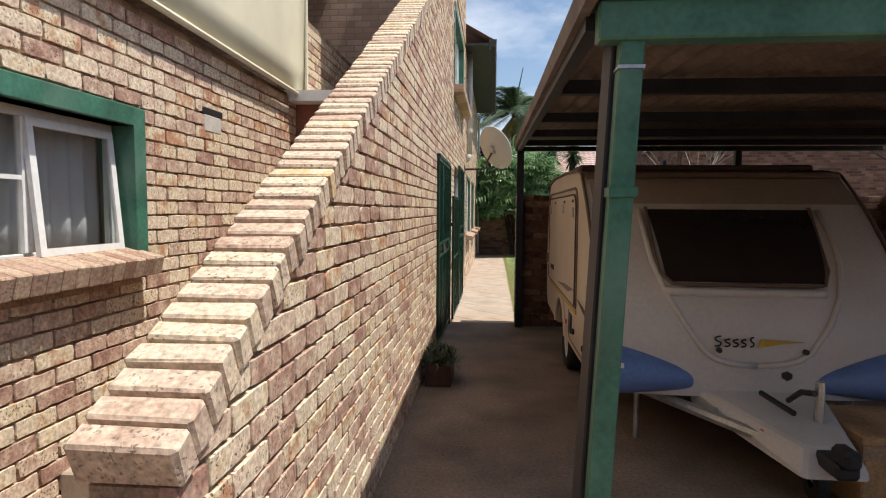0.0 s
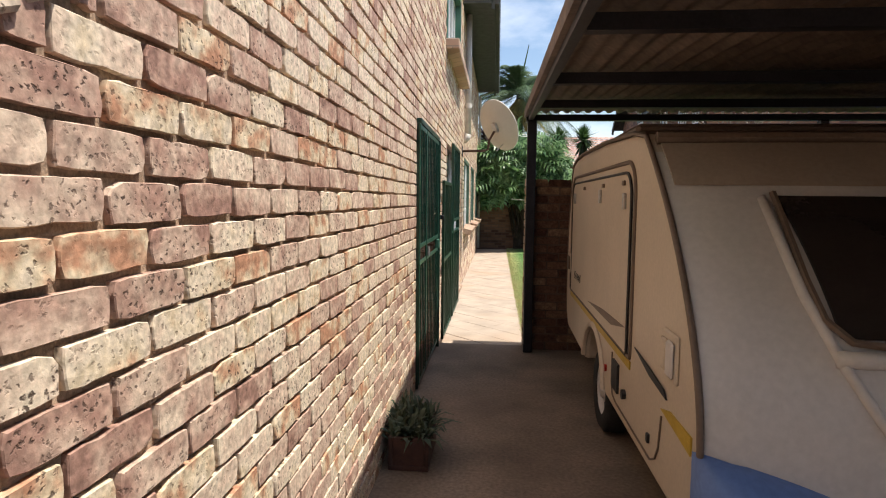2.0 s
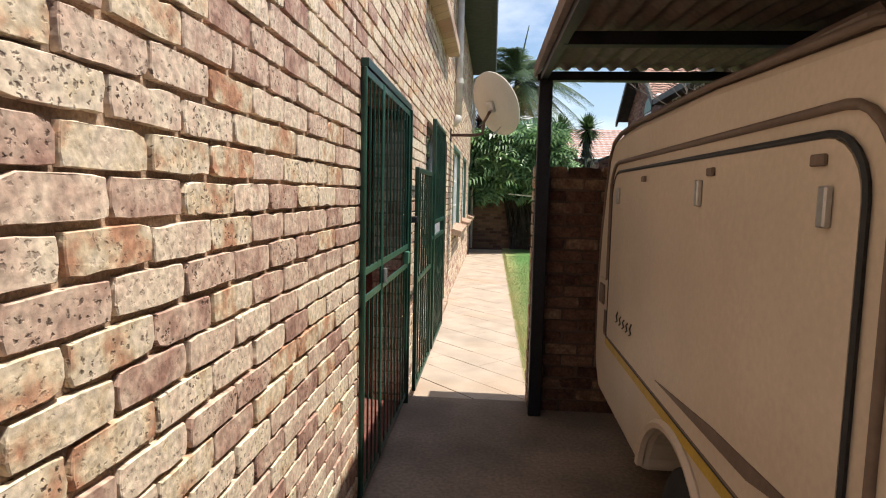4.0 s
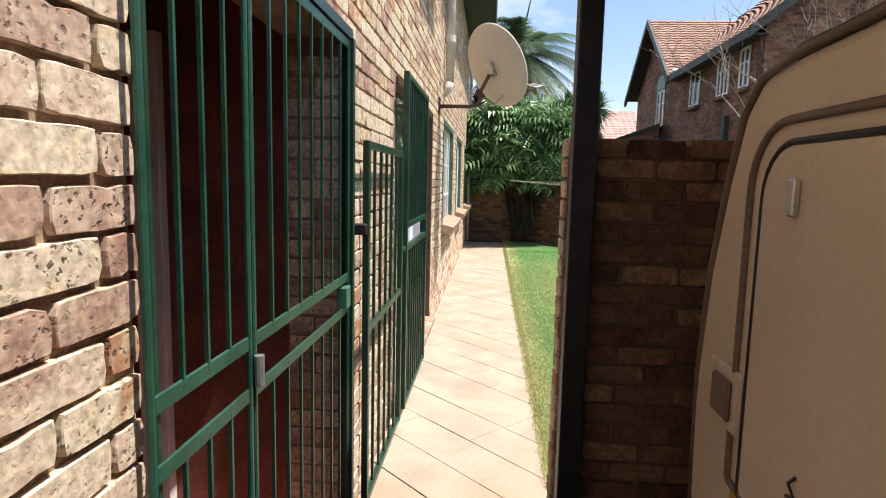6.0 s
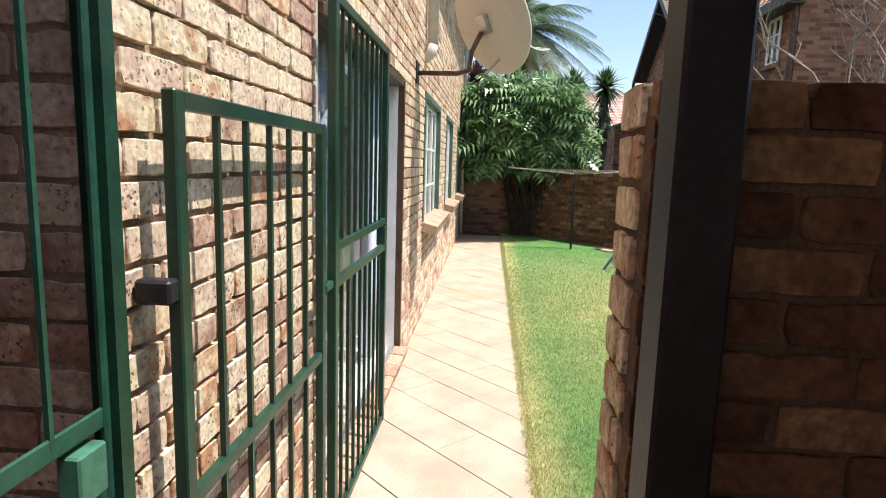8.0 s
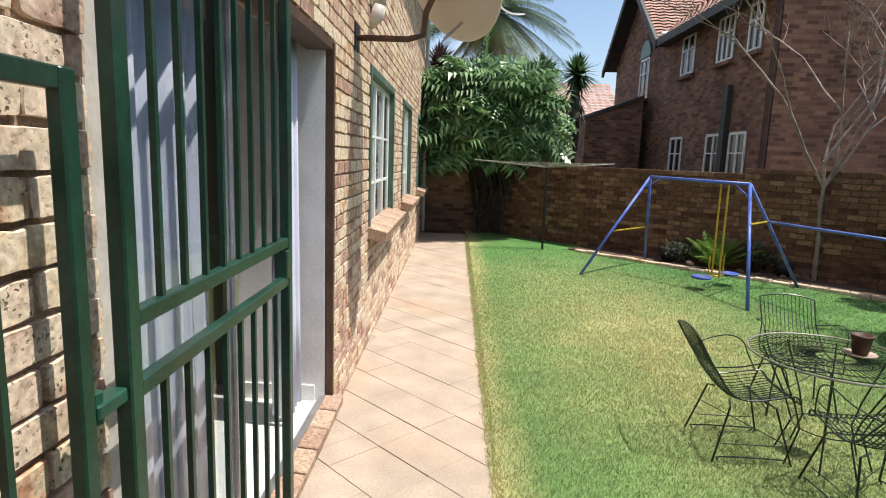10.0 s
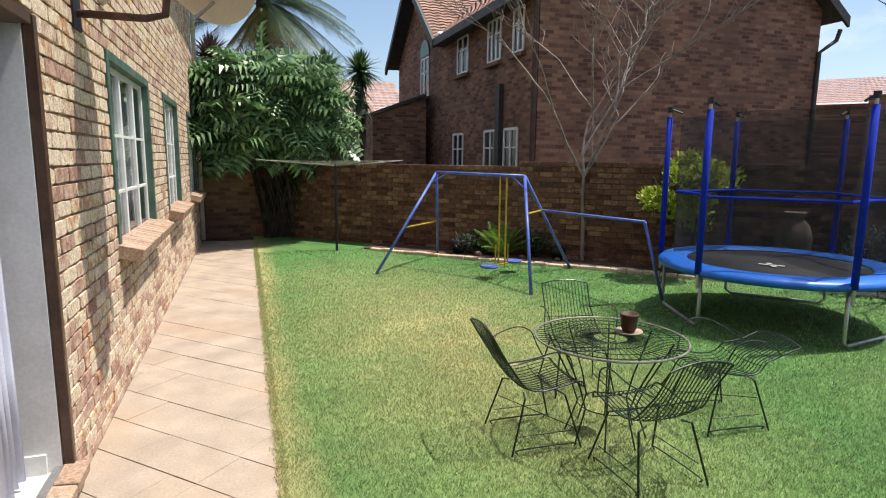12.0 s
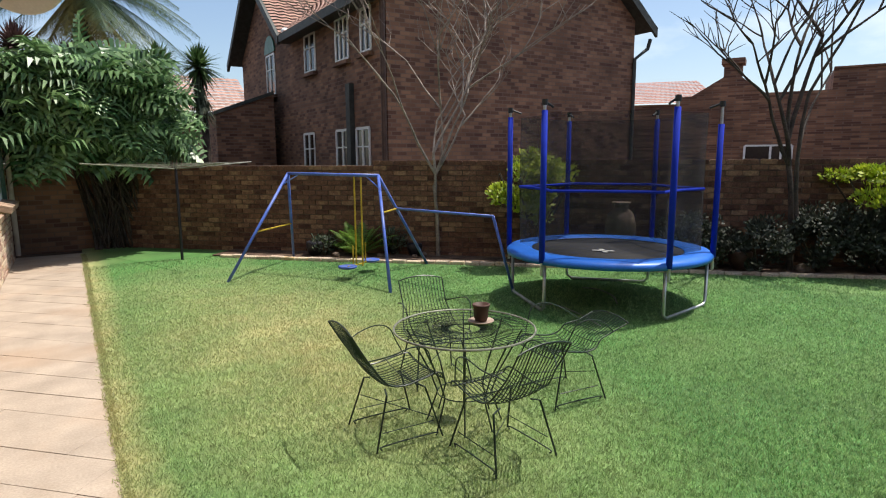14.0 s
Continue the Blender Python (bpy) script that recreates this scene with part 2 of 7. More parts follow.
BRICK_FAR = brick_pattern_mat("far_brick", (0.095, 0.042, 0.028), (0.28, 0.148, 0.086), (0.17, 0.11, 0.08))
# duller copy of the house brick, with shade mixed into its colours
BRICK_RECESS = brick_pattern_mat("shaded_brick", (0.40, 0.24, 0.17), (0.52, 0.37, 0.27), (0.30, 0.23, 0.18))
MORTAR = mat("mortar", (0.40, 0.285, 0.20), 0.95, var=0.25, scale=5, fine=120, bump=0.6, dist=0.004)
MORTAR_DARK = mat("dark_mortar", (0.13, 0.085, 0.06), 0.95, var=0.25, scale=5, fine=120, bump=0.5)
GATE_GREEN = mat("gate_green_paint", (0.018, 0.075, 0.05), 0.35, var=0.16, scale=7, fine=50, bump=0.12, stain=(0.07, 0.15, 0.115), stain_amt=0.4)
GREEN = mat("green_paint", (0.055, 0.17, 0.115), 0.38, var=0.16, scale=7, fine=50, bump=0.12, stain=(0.13, 0.22, 0.17), stain_amt=0.5)
GREEN_OLD = mat("weathered_green_paint", (0.07, 0.135, 0.10), 0.6, var=0.18, scale=7, fine=50, bump=0.2, stain=(0.16, 0.18, 0.15), stain_amt=0.5)
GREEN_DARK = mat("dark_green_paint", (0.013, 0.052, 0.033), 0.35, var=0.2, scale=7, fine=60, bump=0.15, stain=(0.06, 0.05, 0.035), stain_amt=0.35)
STEEL_DARK = mat("dark_steel", (0.022, 0.021, 0.027), 0.5, metal=0.3, var=0.2, scale=6, fine=70)
WHITE = mat("white_paint", (0.78, 0.78, 0.76), 0.4, var=0.05, scale=6, fine=40, bump=0.08, stain=(0.6, 0.57, 0.5), stain_amt=0.25)
PLASTER = mat("white_plaster", (0.74, 0.73, 0.72), 0.8, var=0.06, scale=4, fine=60, bump=0.15)
TILE_IN = mat("white_floor_tile", (0.75, 0.74, 0.72), 0.25, var=0.05, scale=3, fine=30, bump=0.05)
CONCRETE = mat("concrete", (0.235, 0.175, 0.128), 0.85, var=0.2, scale=1.6, fine=45, bump=0.35, stain=(0.17, 0.12, 0.09), stain_amt=0.5)
PAVER = mat("sand_paving", (0.41, 0.335, 0.265), 0.85, var=0.1, scale=3, fine=70, bump=0.3, stain=(0.36, 0.245, 0.16), stain_amt=0.5)
JOINT = mat("paving_joint", (0.17, 0.115, 0.08), 0.95, var=0.2)
SOIL = mat("soil", (0.12, 0.075, 0.05), 0.95, var=0.35, scale=4, fine=40, bump=0.9, dist=0.02)
LAWN = mat("lawn", (0.07, 0.20, 0.045), 0.85, var=0.16, scale=1.3, fine=45, bump=0.35, dist=0.008, stain=(0.20, 0.24, 0.09), stain_amt=0.5, coords="Object")
CANVAS = mat("cream_canvas", (0.66, 0.615, 0.46), 0.8, var=0.05, scale=2, fine=180, bump=0.15)
VAN_CREAM = mat("caravan_cream", (0.57, 0.47, 0.36), 0.45, var=0.05, scale=2, fine=50, bump=0.06, stain=(0.42, 0.35, 0.26), stain_amt=0.3)
VAN_WHITE = mat("caravan_grp", (0.60, 0.555, 0.52), 0.4, var=0.05, scale=2, fine=40, bump=0.06, stain=(0.45, 0.42, 0.38), stain_amt=0.3)
VAN_BEIGE = mat("caravan_beige", (0.38, 0.30, 0.235), 0.45, var=0.06, scale=2, fine=50, bump=0.06)
VAN_TRIM = mat("caravan_trim", (0.16, 0.11, 0.08), 0.5, var=0.1, scale=5)
VAN_BLUE = mat("blue_plastic", (0.13, 0.21, 0.44), 0.4, var=0.08, scale=4, fine=40, bump=0.05)
VAN_YELLOW = mat("yellow_decal", (0.50, 0.33, 0.04), 0.5, var=0.08)
BLACK = mat("black_plastic", (0.02, 0.02, 0.022), 0.5, var=0.15)
RUBBER = mat("rubber", (0.025, 0.024, 0.024), 0.8, var=0.2)
ALU = mat("bare_metal", (0.6, 0.6, 0.6), 0.35, metal=0.9, var=0.1, scale=9)
GALV = mat("galvanised_tube", (0.52, 0.53, 0.53), 0.4, metal=0.8, var=0.12, scale=9)
SHEET = mat("roof_sheet", (0.18, 0.13, 0.10), 0.7, metal=0.1, var=0.2, scale=3, fine=30)
TIMBER = mat("dark_fascia", (0.05, 0.055, 0.05), 0.6, var=0.2)
PIPE = mat("grey_pvc", (0.55, 0.51, 0.46), 0.5, var=0.08)
DISH = mat("dish_grey", (0.56, 0.52, 0.46), 0.5, var=0.05, scale=3, stain=(0.48, 0.42, 0.34), stain_amt=0.4)
BLUE = mat("blue_tube_paint", (0.075, 0.14, 0.50), 0.4, var=0.12, scale=9, stain=(0.25, 0.3, 0.45), stain_amt=0.3)
TRAMP_PAD = mat("blue_pad_vinyl", (0.02, 0.15, 0.62), 0.4, var=0.06, scale=5, bump=0.25)
TRAMP_FOAM = mat("blue_foam_sleeve", (0.008, 0.028, 0.36), 0.8, spec=0.15, var=0.08, scale=8)
MAT_BLACK = mat("trampoline_mat", (0.022, 0.022, 0.025), 0.75, var=0.1, fine=250)
YELLOW = mat("yellow_tube_paint", (0.50, 0.34, 0.03), 0.45, var=0.15, scale=9)
WIRE = mat("green_black_wire", (0.02, 0.036, 0.026), 0.32, var=0.2, scale=20, stain=(0.07, 0.08, 0.065), stain_amt=0.3)
RIM = mat("worn_wire_rim", (0.28, 0.28, 0.23), 0.5, metal=0.4, var=0.2, scale=20)
TERRA = mat("dark_plant_pot", (0.085, 0.04, 0.03), 0.6, var=0.15, scale=15)
URN = mat("stone_urn", (0.16, 0.115, 0.085), 0.85, var=0.15, scale=8)
BARK = mat("pale_bark", (0.29, 0.24, 0.20), 0.9, var=0.22, scale=6, fine=50, bump=0.7, dist=0.01)
BARK_DARK = mat("dark_bark", (0.065, 0.048, 0.038), 0.9, var=0.25, scale=6, fine=40, bump=0.8, dist=0.02)
ROOF_TILE = mat("terracotta_tile", (0.47, 0.28, 0.22), 0.8, var=0.18, scale=2.5, fine=30)
ROOF_RED = mat("dull_red_tile", (0.42, 0.18, 0.13), 0.85, var=0.15, scale=2.5, fine=30)
CURTAIN = mat("white_curtain", (0.60, 0.60, 0.62), 0.9, var=0.05, scale=3, fine=150)
CURTAIN_BLUE = mat("lilac_curtain", (0.64, 0.66, 0.80), 0.9, var=0.06, scale=3, fine=150)
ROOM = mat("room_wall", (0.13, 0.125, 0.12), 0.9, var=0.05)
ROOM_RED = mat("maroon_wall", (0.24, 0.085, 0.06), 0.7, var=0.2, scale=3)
GLASS = glass_mat("window_glass")
TINT = mat("tinted_acrylic", (0.028, 0.022, 0.02), 0.12, var=0.05, bump=0.0, spec=0.5)
LEAF = leaf_mat("glossy_leaf", (0.025, 0.085, 0.025), (0.25, 0.40, 0.17), 0.40, 0.2)
LEAF_PALM = leaf_mat("palm_leaf", (0.05, 0.10, 0.045), (0.11, 0.17, 0.075), 0.5, 0.3)
LEAF_DRY = leaf_mat("dry_palm_leaf", (0.22, 0.19, 0.06), (0.36, 0.30, 0.09), 0.7, 0.3)
LEAF_SPIKE = leaf_mat("spiky_leaf", (0.04, 0.09, 0.03), (0.10, 0.17, 0.05), 0.45, 0.25)
LEAF_LIME = leaf_mat("lime_leaf", (0.22, 0.33, 0.02), (0.50, 0.56, 0.04), 0.5, 0.4)
LEAF_FERN = leaf_mat("fern_leaf", (0.10, 0.20, 0.03), (0.18, 0.30, 0.05), 0.5, 0.4)
LEAF_DULL = leaf_mat("dull_leaf", (0.05, 0.075, 0.045), (0.10, 0.12, 0.07), 0.6, 0.25)
GRASS = leaf_mat("grass_blade", (0.040, 0.155, 0.036), (0.44, 0.63, 0.27), 0.5, 0.42)
# patchy dry turf in the open middle of the lawn, fresher near the edges
for sward in (LAWN, GRASS):
    ln, ll = sward.node_tree.nodes, sward.node_tree.links.new
    lb = ln["Principled BSDF"]
    old = lb.inputs["Base Color"].links[0].from_socket
    ltc, lsub, lsc, llen, lmr, lno, lmu, lmx = ln.new("ShaderNodeTexCoord"), ln.new("ShaderNodeVectorMath"), ln.new("ShaderNodeVectorMath"), ln.new("ShaderNodeVectorMath"), ln.new("ShaderNodeMapRange"), ln.new("ShaderNodeTexNoise"), ln.new("ShaderNodeMath"), ln.new("ShaderNodeMix")
    lsub.operation, lsc.operation, llen.operation = "SUBTRACT", "MULTIPLY", "LENGTH"
    lsub.inputs[1].default_value, lsc.inputs[1].default_value = (1.9, 14.2, 0.0), (0.55, 0.26, 0.0)
    lmr.inputs[1].default_value, lmr.inputs[2].default_value, lmr.inputs[3].default_value, lmr.inputs[4].default_value = 0.1, 1.15, 1.2, 0.05
    lno.inputs["Scale"].default_value, lno.inputs["Detail"].default_value, lno.inputs["Roughness"].default_value = 1.9, 7, 0.62
    lmu.operation = "MULTIPLY"
    lmx.data_type = "RGBA"
    lmx.inputs[7].default_value = (0.50, 0.43, 0.21, 1)
    # worn strip beside the path
    lsp, led, lmax = ln.new("ShaderNodeSeparateXYZ"), ln.new("ShaderNodeMapRange"), ln.new("ShaderNodeMath")
    led.inputs[1].default_value, led.inputs[2].default_value, led.inputs[3].default_value, led.inputs[4].default_value = 0.30, 0.62, 1.3, 0.0
    lmax.operation = "MAXIMUM"
    ll(ltc.outputs["Object"], lsp.inputs[0]), ll(lsp.outputs[0], led.inputs[0]), ll(led.outputs[0], lmax.inputs[0]), ll(lmr.outputs[0], lmax.inputs[1])
    ll(ltc.outputs["Object"], lsub.inputs[0]), ll(lsub.outputs[0], lsc.inputs[0]), ll(lsc.outputs[0], llen.inputs[0]), ll(llen.outputs["Value"], lmr.inputs[0]), ll(ltc.outputs["Object"], lno.inputs["Vector"])
    ll(lmax.outputs[0], lmu.inputs[0]), ll(lno.outputs[0], lmu.inputs[1]), ll(lmu.outputs[0], lmx.inputs[0]), ll(old, lmx.inputs[6]), ll(lmx.outputs[2], lb.inputs["Base Color"])
    for t_ in [q for q in ln if q.bl_idname == "ShaderNodeBsdfTranslucent"]:
        ll(lmx.outputs[2], t_.inputs[0])


# ---- building helpers ----
class Geo:
    """Gathers vertices and faces of one mesh."""

    def __init__(self):
        self.v, self.f = [], []

    def add(self, verts, faces, m=None):
        o = len(self.v)
        self.v += [tuple(m @ Vector(p)) for p in verts] if m is not None else [tuple(p) for p in verts]
        self.f += [tuple(i + o for i in q) for q in faces]
        return self

    def box(self, x0, x1, y0, y1, z0, z1, m=None, c=0.0):
        """A box; c > 0 chamfers its edges."""
        if c <= 0:
            vs = [(x, y, z) for x in (x0, x1) for y in (y0, y1) for z in (z0, z1)]
            fs = [(0, 1, 3, 2), (4, 6, 7, 5), (0, 4, 5, 1), (2, 3, 7, 6), (0, 2, 6, 4), (1, 5, 7, 3)]
            return self.add(vs, fs, m)
        vs, idx = [], {}
        X, Y, Z = (x0, x1), (y0, y1), (z0, z1)
        for i in (0, 1):
            for j in (0, 1):
                for k in (0, 1):
                    sx, sy, sz = c * (1 - 2 * i), c * (1 - 2 * j), c * (1 - 2 * k)
                    for a, p in enumerate(((X[i], Y[j] + sy, Z[k] + sz), (X[i] + sx, Y[j], Z[k] + sz), (X[i] + sx, Y[j] + sy, Z[k]))):
                        idx[i, j, k, a] = len(vs)
                        vs.append(p)
        g = lambda i, j, k, a: idx[i, j, k, a]
        fs = []
        for s in (0, 1):
            q = [(0, 0), (1, 0), (1, 1), (0, 1)] if s else [(0, 0), (0, 1), (1, 1), (1, 0)]
            fs.append(tuple(g(s, a, b, 0) for a, b in q))
            fs.append(tuple(g(b, s, a, 1) for a, b in q))
            fs.append(tuple(g(a, b, s, 2) for a, b in q))
        for a in (0, 1):
            for b in (0, 1):
                fs.append((g(0, a, b, 1), g(1, a, b, 1), g(1, a, b, 2), g(0, a, b, 2)))
                fs.append((g(a, 0, b, 0), g(a, 1, b, 0), g(a, 1, b, 2), g(a, 0, b, 2)))
                fs.append((g(a, b, 0, 0), g(a, b, 1, 0), g(a, b, 1, 1), g(a, b, 0, 1)))
        for i in (0, 1):
            for j in (0, 1):
                for k in (0, 1):
                    fs.append((g(i, j, k, 0), g(i, j, k, 1), g(i, j, k, 2)))
        return self.add(vs, fs, m)

    def tube(self, pts, r, n=6, closed=False, cap=True, r1=None):
        """A round bar along pts; r1: the radius at its end."""
        pts = [Vector(p) for p in pts]
        k, o = len(pts), len(self.v)
        up = None
        for i, p in enumerate(pts):
            a, b = pts[i - 1] if i or closed else p, pts[(i + 1) % k] if i < k - 1 or closed else p
            d = (b - a).normalized() if (b - a).length > 1e-9 else Vector((0, 0, 1))
            if up is None:
                up = d.orthogonal().normalized()
            up = (up - d * up.dot(d))
            up = up.normalized() if up.length > 1e-6 else d.orthogonal().normalized()
            w = d.cross(up)
            rr = r if r1 is None else r + (r1 - r) * i / max(1, k - 1)
            for j in range(n):
                t = 2 * math.pi * j / n
                self.v.append(tuple(p + (up * math.cos(t) + w * math.sin(t)) * rr))
        for i in range(k if closed else k - 1):
            for j in range(n):
                a, b = o + i * n, o + ((i + 1) % k) * n
                self.f.append((a + j, a + (j + 1) % n, b + (j + 1) % n, b + j))
        if cap and not closed:
            self.f.append(tuple(o + j for j in reversed(range(n))))
            self.f.append(tuple(o + (k - 1) * n + j for j in range(n)))
        return self

    def lathe(self, prof, n=20, m=None):
        """Turns (radius, height) pairs about z."""
        vs = [(r * math.cos(2 * math.pi * j / n), r * math.sin(2 * math.pi * j / n), z) for r, z in prof for j in range(n)]
        fs = [(i * n + j, i * n + (j + 1) % n, (i + 1) * n + (j + 1) % n, (i + 1) * n + j) for i in range(len(prof) - 1) for j in range(n)]
        return self.add(vs, fs, m)

    def prism(self, poly, d0, d1, axis="x"):
        """A polygon of two coordinates drawn out from d0 to d1 along axis."""
        put = {"x": lambda d, p: (d, p[0], p[1]), "y": lambda d, p: (p[0], d, p[1]), "z": lambda d, p: (p[0], p[1], d)}[axis]
        k = len(poly)
        vs = [put(d0, p) for p in poly] + [put(d1, p) for p in poly]
        fs = [tuple(range(k)), tuple(reversed(range(k, 2 * k)))] + [(i, i + k, (i + 1) % k + k, (i + 1) % k) for i in range(k)]
        return self.add(vs, fs)

    def mesh(self, name, material, smooth=False):
        me = bpy.data.meshes.new(name)
        me.from_pydata(self.v, [], self.f)
        me.materials.append(material)
        if smooth:
            me.polygons.foreach_set("use_smooth", [True] * len(me.polygons))
        me.update()
        return me


def fix_normals(me):
    bm = bmesh.new()
    bm.from_mesh(me)
    bmesh.ops.recalc_face_normals(bm, faces=bm.faces)
    bm.to_mesh(me)
    bm.free()


def part(name, geo, material, parent=None, label="", smooth=False, bevel=0.0):
    """Links one mesh, under a thing or at top level."""
    me = geo.mesh(name, material, smooth)
    if len(me.polygons) < 4000:
        fix_normals(me)
    ob = new(name, me)
    ob.parent = parent
    if label:
        tagged(ob, label)
    if bevel:
        b = ob.modifiers.new("bevel", "BEVEL")
        b.width, b.segments, b.limit_method = bevel, 2, "ANGLE"
    return ob


def thing(name, label, category, at=None, group="", kind=""):
    ob = new(name)
    if at is not None:
        ob.matrix_basis = at
    return tagged(ob, label, category, group, kind)


def smooth_line(pts, n=5):
    """A rounded line through points."""
    p = [Vector(q) for q in pts]
    p = [p[0] * 2 - p[1]] + p + [p[-1] * 2 - p[-2]]
    out = []
    for i in range(1, len(p) - 2):
        for k in range(n):
            t = k / n
            out.append(tuple(0.5 * (2 * p[i] + (p[i + 1] - p[i - 1]) * t + (2 * p[i - 1] - 5 * p[i] + 4 * p[i + 1] - p[i + 2]) * t * t + (3 * p[i] - p[i - 1] - 3 * p[i + 1] + p[i + 2]) * t ** 3)))
    return out + [tuple(p[-2])]


def R(a, b):
    return random.uniform(a, b)


COURSE, PITCH = 0.0852, 0.236
WX = -0.70          # outer face of the house
OPEN = [(7.054, 8.52, 0.0, 2.17), (9.86, 12.16, 0.10, 2.26)]     # gate and patio door: y0, y1, z0, z1
WINS = [(13.60, 15.42, 0.98, 2.36), (16.50, 17.95, 0.98, 2.36), (19.40, 20.75, 0.98, 2.36)]
TOPWIN = (9.6, 12.1, 3.50, 4.75)
HOUSE_END, EAVE = 21.15, 5.0
STAIR0 = 1.63


def cope(y):
    """Height of the underside of the sloping coping."""
    return 0.978 + 0.555 * (y - STAIR0)


# ---- ground ----
g = Geo()
g.add([(-300, -300, -0.03), (300, -300, -0.03), (300, 300, -0.03), (-300, 300, -0.03)], [(0, 1, 2, 3)])
tagged(part("ground", g, SOIL), "bare brown earth ground", "ground", kind="structure")
g = Geo()
nx, ny = 60, 84
vs, fs = [], []
for j in range(ny + 1):
    for i in range(nx + 1):
        x, y = 0.268 + 12.5 * i / nx, 8.86 + 13.6 * j / ny
        vs.append((x, y, 0.002 + 0.003 * noise.noise((x * 0.9, y * 0.9, 3))))
for j in range(ny):
    for i in range(nx):
        a = j * (nx + 1) + i
        cx, cy = vs[a][0], vs[a][1]
        if cx * 0.975 + cy < 22.38:
            fs.append((a, a + 1, a + nx + 2, a + nx + 1))
g.add(vs, fs)
lawn = tagged(part("lawn", g, LAWN, smooth=True), "short green lawn with dry yellow patches", "lawn", kind="structure")
g = Geo().box(-6, 9, -6, 8.66, -0.05, 0.0)
tagged(part("pavement", g, CONCRETE), "stained brown concrete driveway under the carport", "pavement", kind="structure")
g = Geo().box(WX - 0.02, 0.27, 8.66, 21.2, -0.06, -0.012)
path = tagged(part("path", g, JOINT), "sand-coloured slab path beside the house", "path", kind="structure")

# ---- house ----
house_wall = thing("wall_house", "cream and pink face-brick house wall with deep raked joints", "wall", kind="structure")
g = Geo()


def wall_boxes(g, x0, x1, y0, y1, z0, z1, holes):
    """A wall along y with holes (y0, y1, z0, z1) through it."""
    ys = sorted({y0, y1, *[min(max(v, y0), y1) for h in holes for v in h[:2]]})
    for a, b in zip(ys, ys[1:]):
        if b - a < 1e-6:
            continue
        zs = [(h[2], h[3]) for h in holes if h[0] <= a + 1e-6 and h[1] >= b - 1e-6]
        z = z0
        for h0, h1 in sorted(zs):
            if h0 > z:
                g.box(x0, x1, a, b, z, h0)
            z = max(z, h1)
        if z < z1:
            g.box(x0, x1, a, b, z, z1)


wall_boxes(g, WX - 0.24, WX - 0.0160, 6.90, 12.9, -0.02, EAVE + 2.2, OPEN + WINS + [TOPWIN])
wall_boxes(g, WX - 0.24, WX - 0.0160, 12.9, HOUSE_END, -0.02, EAVE + 0.25, OPEN + WINS + [TOPWIN])
g.prism([(STAIR0 + 0.016, -0.02), (6.90, -0.02), (6.90, cope(6.9)), (STAIR0 + 0.016, cope(STAIR0))], WX - 0.222 + 0.012, WX - 0.0160)
part("core", g, MORTAR, house_wall)
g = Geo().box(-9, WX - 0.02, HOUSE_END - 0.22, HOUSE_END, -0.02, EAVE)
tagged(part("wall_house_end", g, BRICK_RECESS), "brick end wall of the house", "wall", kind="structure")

# stair wall, behind the steps
SX = -2.02
stair_wall = thing("wall_stair", "face-brick house wall beside the outside stair", "wall", kind="structure")
SWIN = (1.62, 3.66, 1.32, 2.02)
g = Geo()
wall_boxes(g, SX - 0.24, SX - 0.0160, -3.0, 6.34, -0.02, 2.68, [SWIN])
wall_boxes(g, SX - 0.24, SX - 0.0160, 6.34, 8.9, -0.02, 3.55, [])
part("core", g, MORTAR, stair_wall)
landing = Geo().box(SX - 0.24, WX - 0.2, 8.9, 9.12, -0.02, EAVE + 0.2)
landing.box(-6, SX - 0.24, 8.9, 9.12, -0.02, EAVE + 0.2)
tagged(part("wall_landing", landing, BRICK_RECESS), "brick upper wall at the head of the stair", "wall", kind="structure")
tagged(part("ceiling_balcony", Geo().box(-6, SX - 0.3, 2.0, 9.0, EAVE - 0.1, EAVE), TIMBER), "dark timber balcony ceiling", "ceiling", kind="structure")
g = Geo()
g.box(-6, SX - 0.24, -3, 9.0, 2.45, 2.6)
tagged(part("floor_balcony", g, CONCRETE), "concrete balcony floor", "floor", kind="structure")
g = Geo().box(-6, -5.8, -3, 9, -0.02, EAVE)
tagged(part("wall_balcony_back", g, BRICK_RECESS), "brick wall at the back of the balcony", "wall", kind="structure")

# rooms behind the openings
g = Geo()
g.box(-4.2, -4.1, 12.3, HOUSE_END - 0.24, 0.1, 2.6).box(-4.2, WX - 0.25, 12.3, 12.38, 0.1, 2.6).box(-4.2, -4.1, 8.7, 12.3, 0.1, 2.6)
# the gloom of the unlit room is put into this dark tan
tagged(part("wall_room", g, mat("unlit_room_tan", (0.13, 0.095, 0.07), 0.8, var=0.08, scale=4, fine=60, bump=0.15)), "room walls in a tan darkened to look unlit", "wall", kind="structure")
tagged(part("floor_room", Geo().box(-4.2, WX - 0.02, 8.75, HOUSE_END - 0.24, 0.02, 0.12), TILE_IN), "white tiled room floor", "floor", kind="structure")
tagged(part("ceiling_room", Geo().box(-4.2, WX - 0.25, 6.0, HOUSE_END - 0.24, 2.6, 2.7), PLASTER), "white room ceiling", "ceiling", kind="structure")
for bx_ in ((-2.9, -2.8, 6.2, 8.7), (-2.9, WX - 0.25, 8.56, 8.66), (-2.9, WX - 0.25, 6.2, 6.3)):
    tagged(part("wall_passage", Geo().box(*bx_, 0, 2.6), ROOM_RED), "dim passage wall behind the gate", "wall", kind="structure")
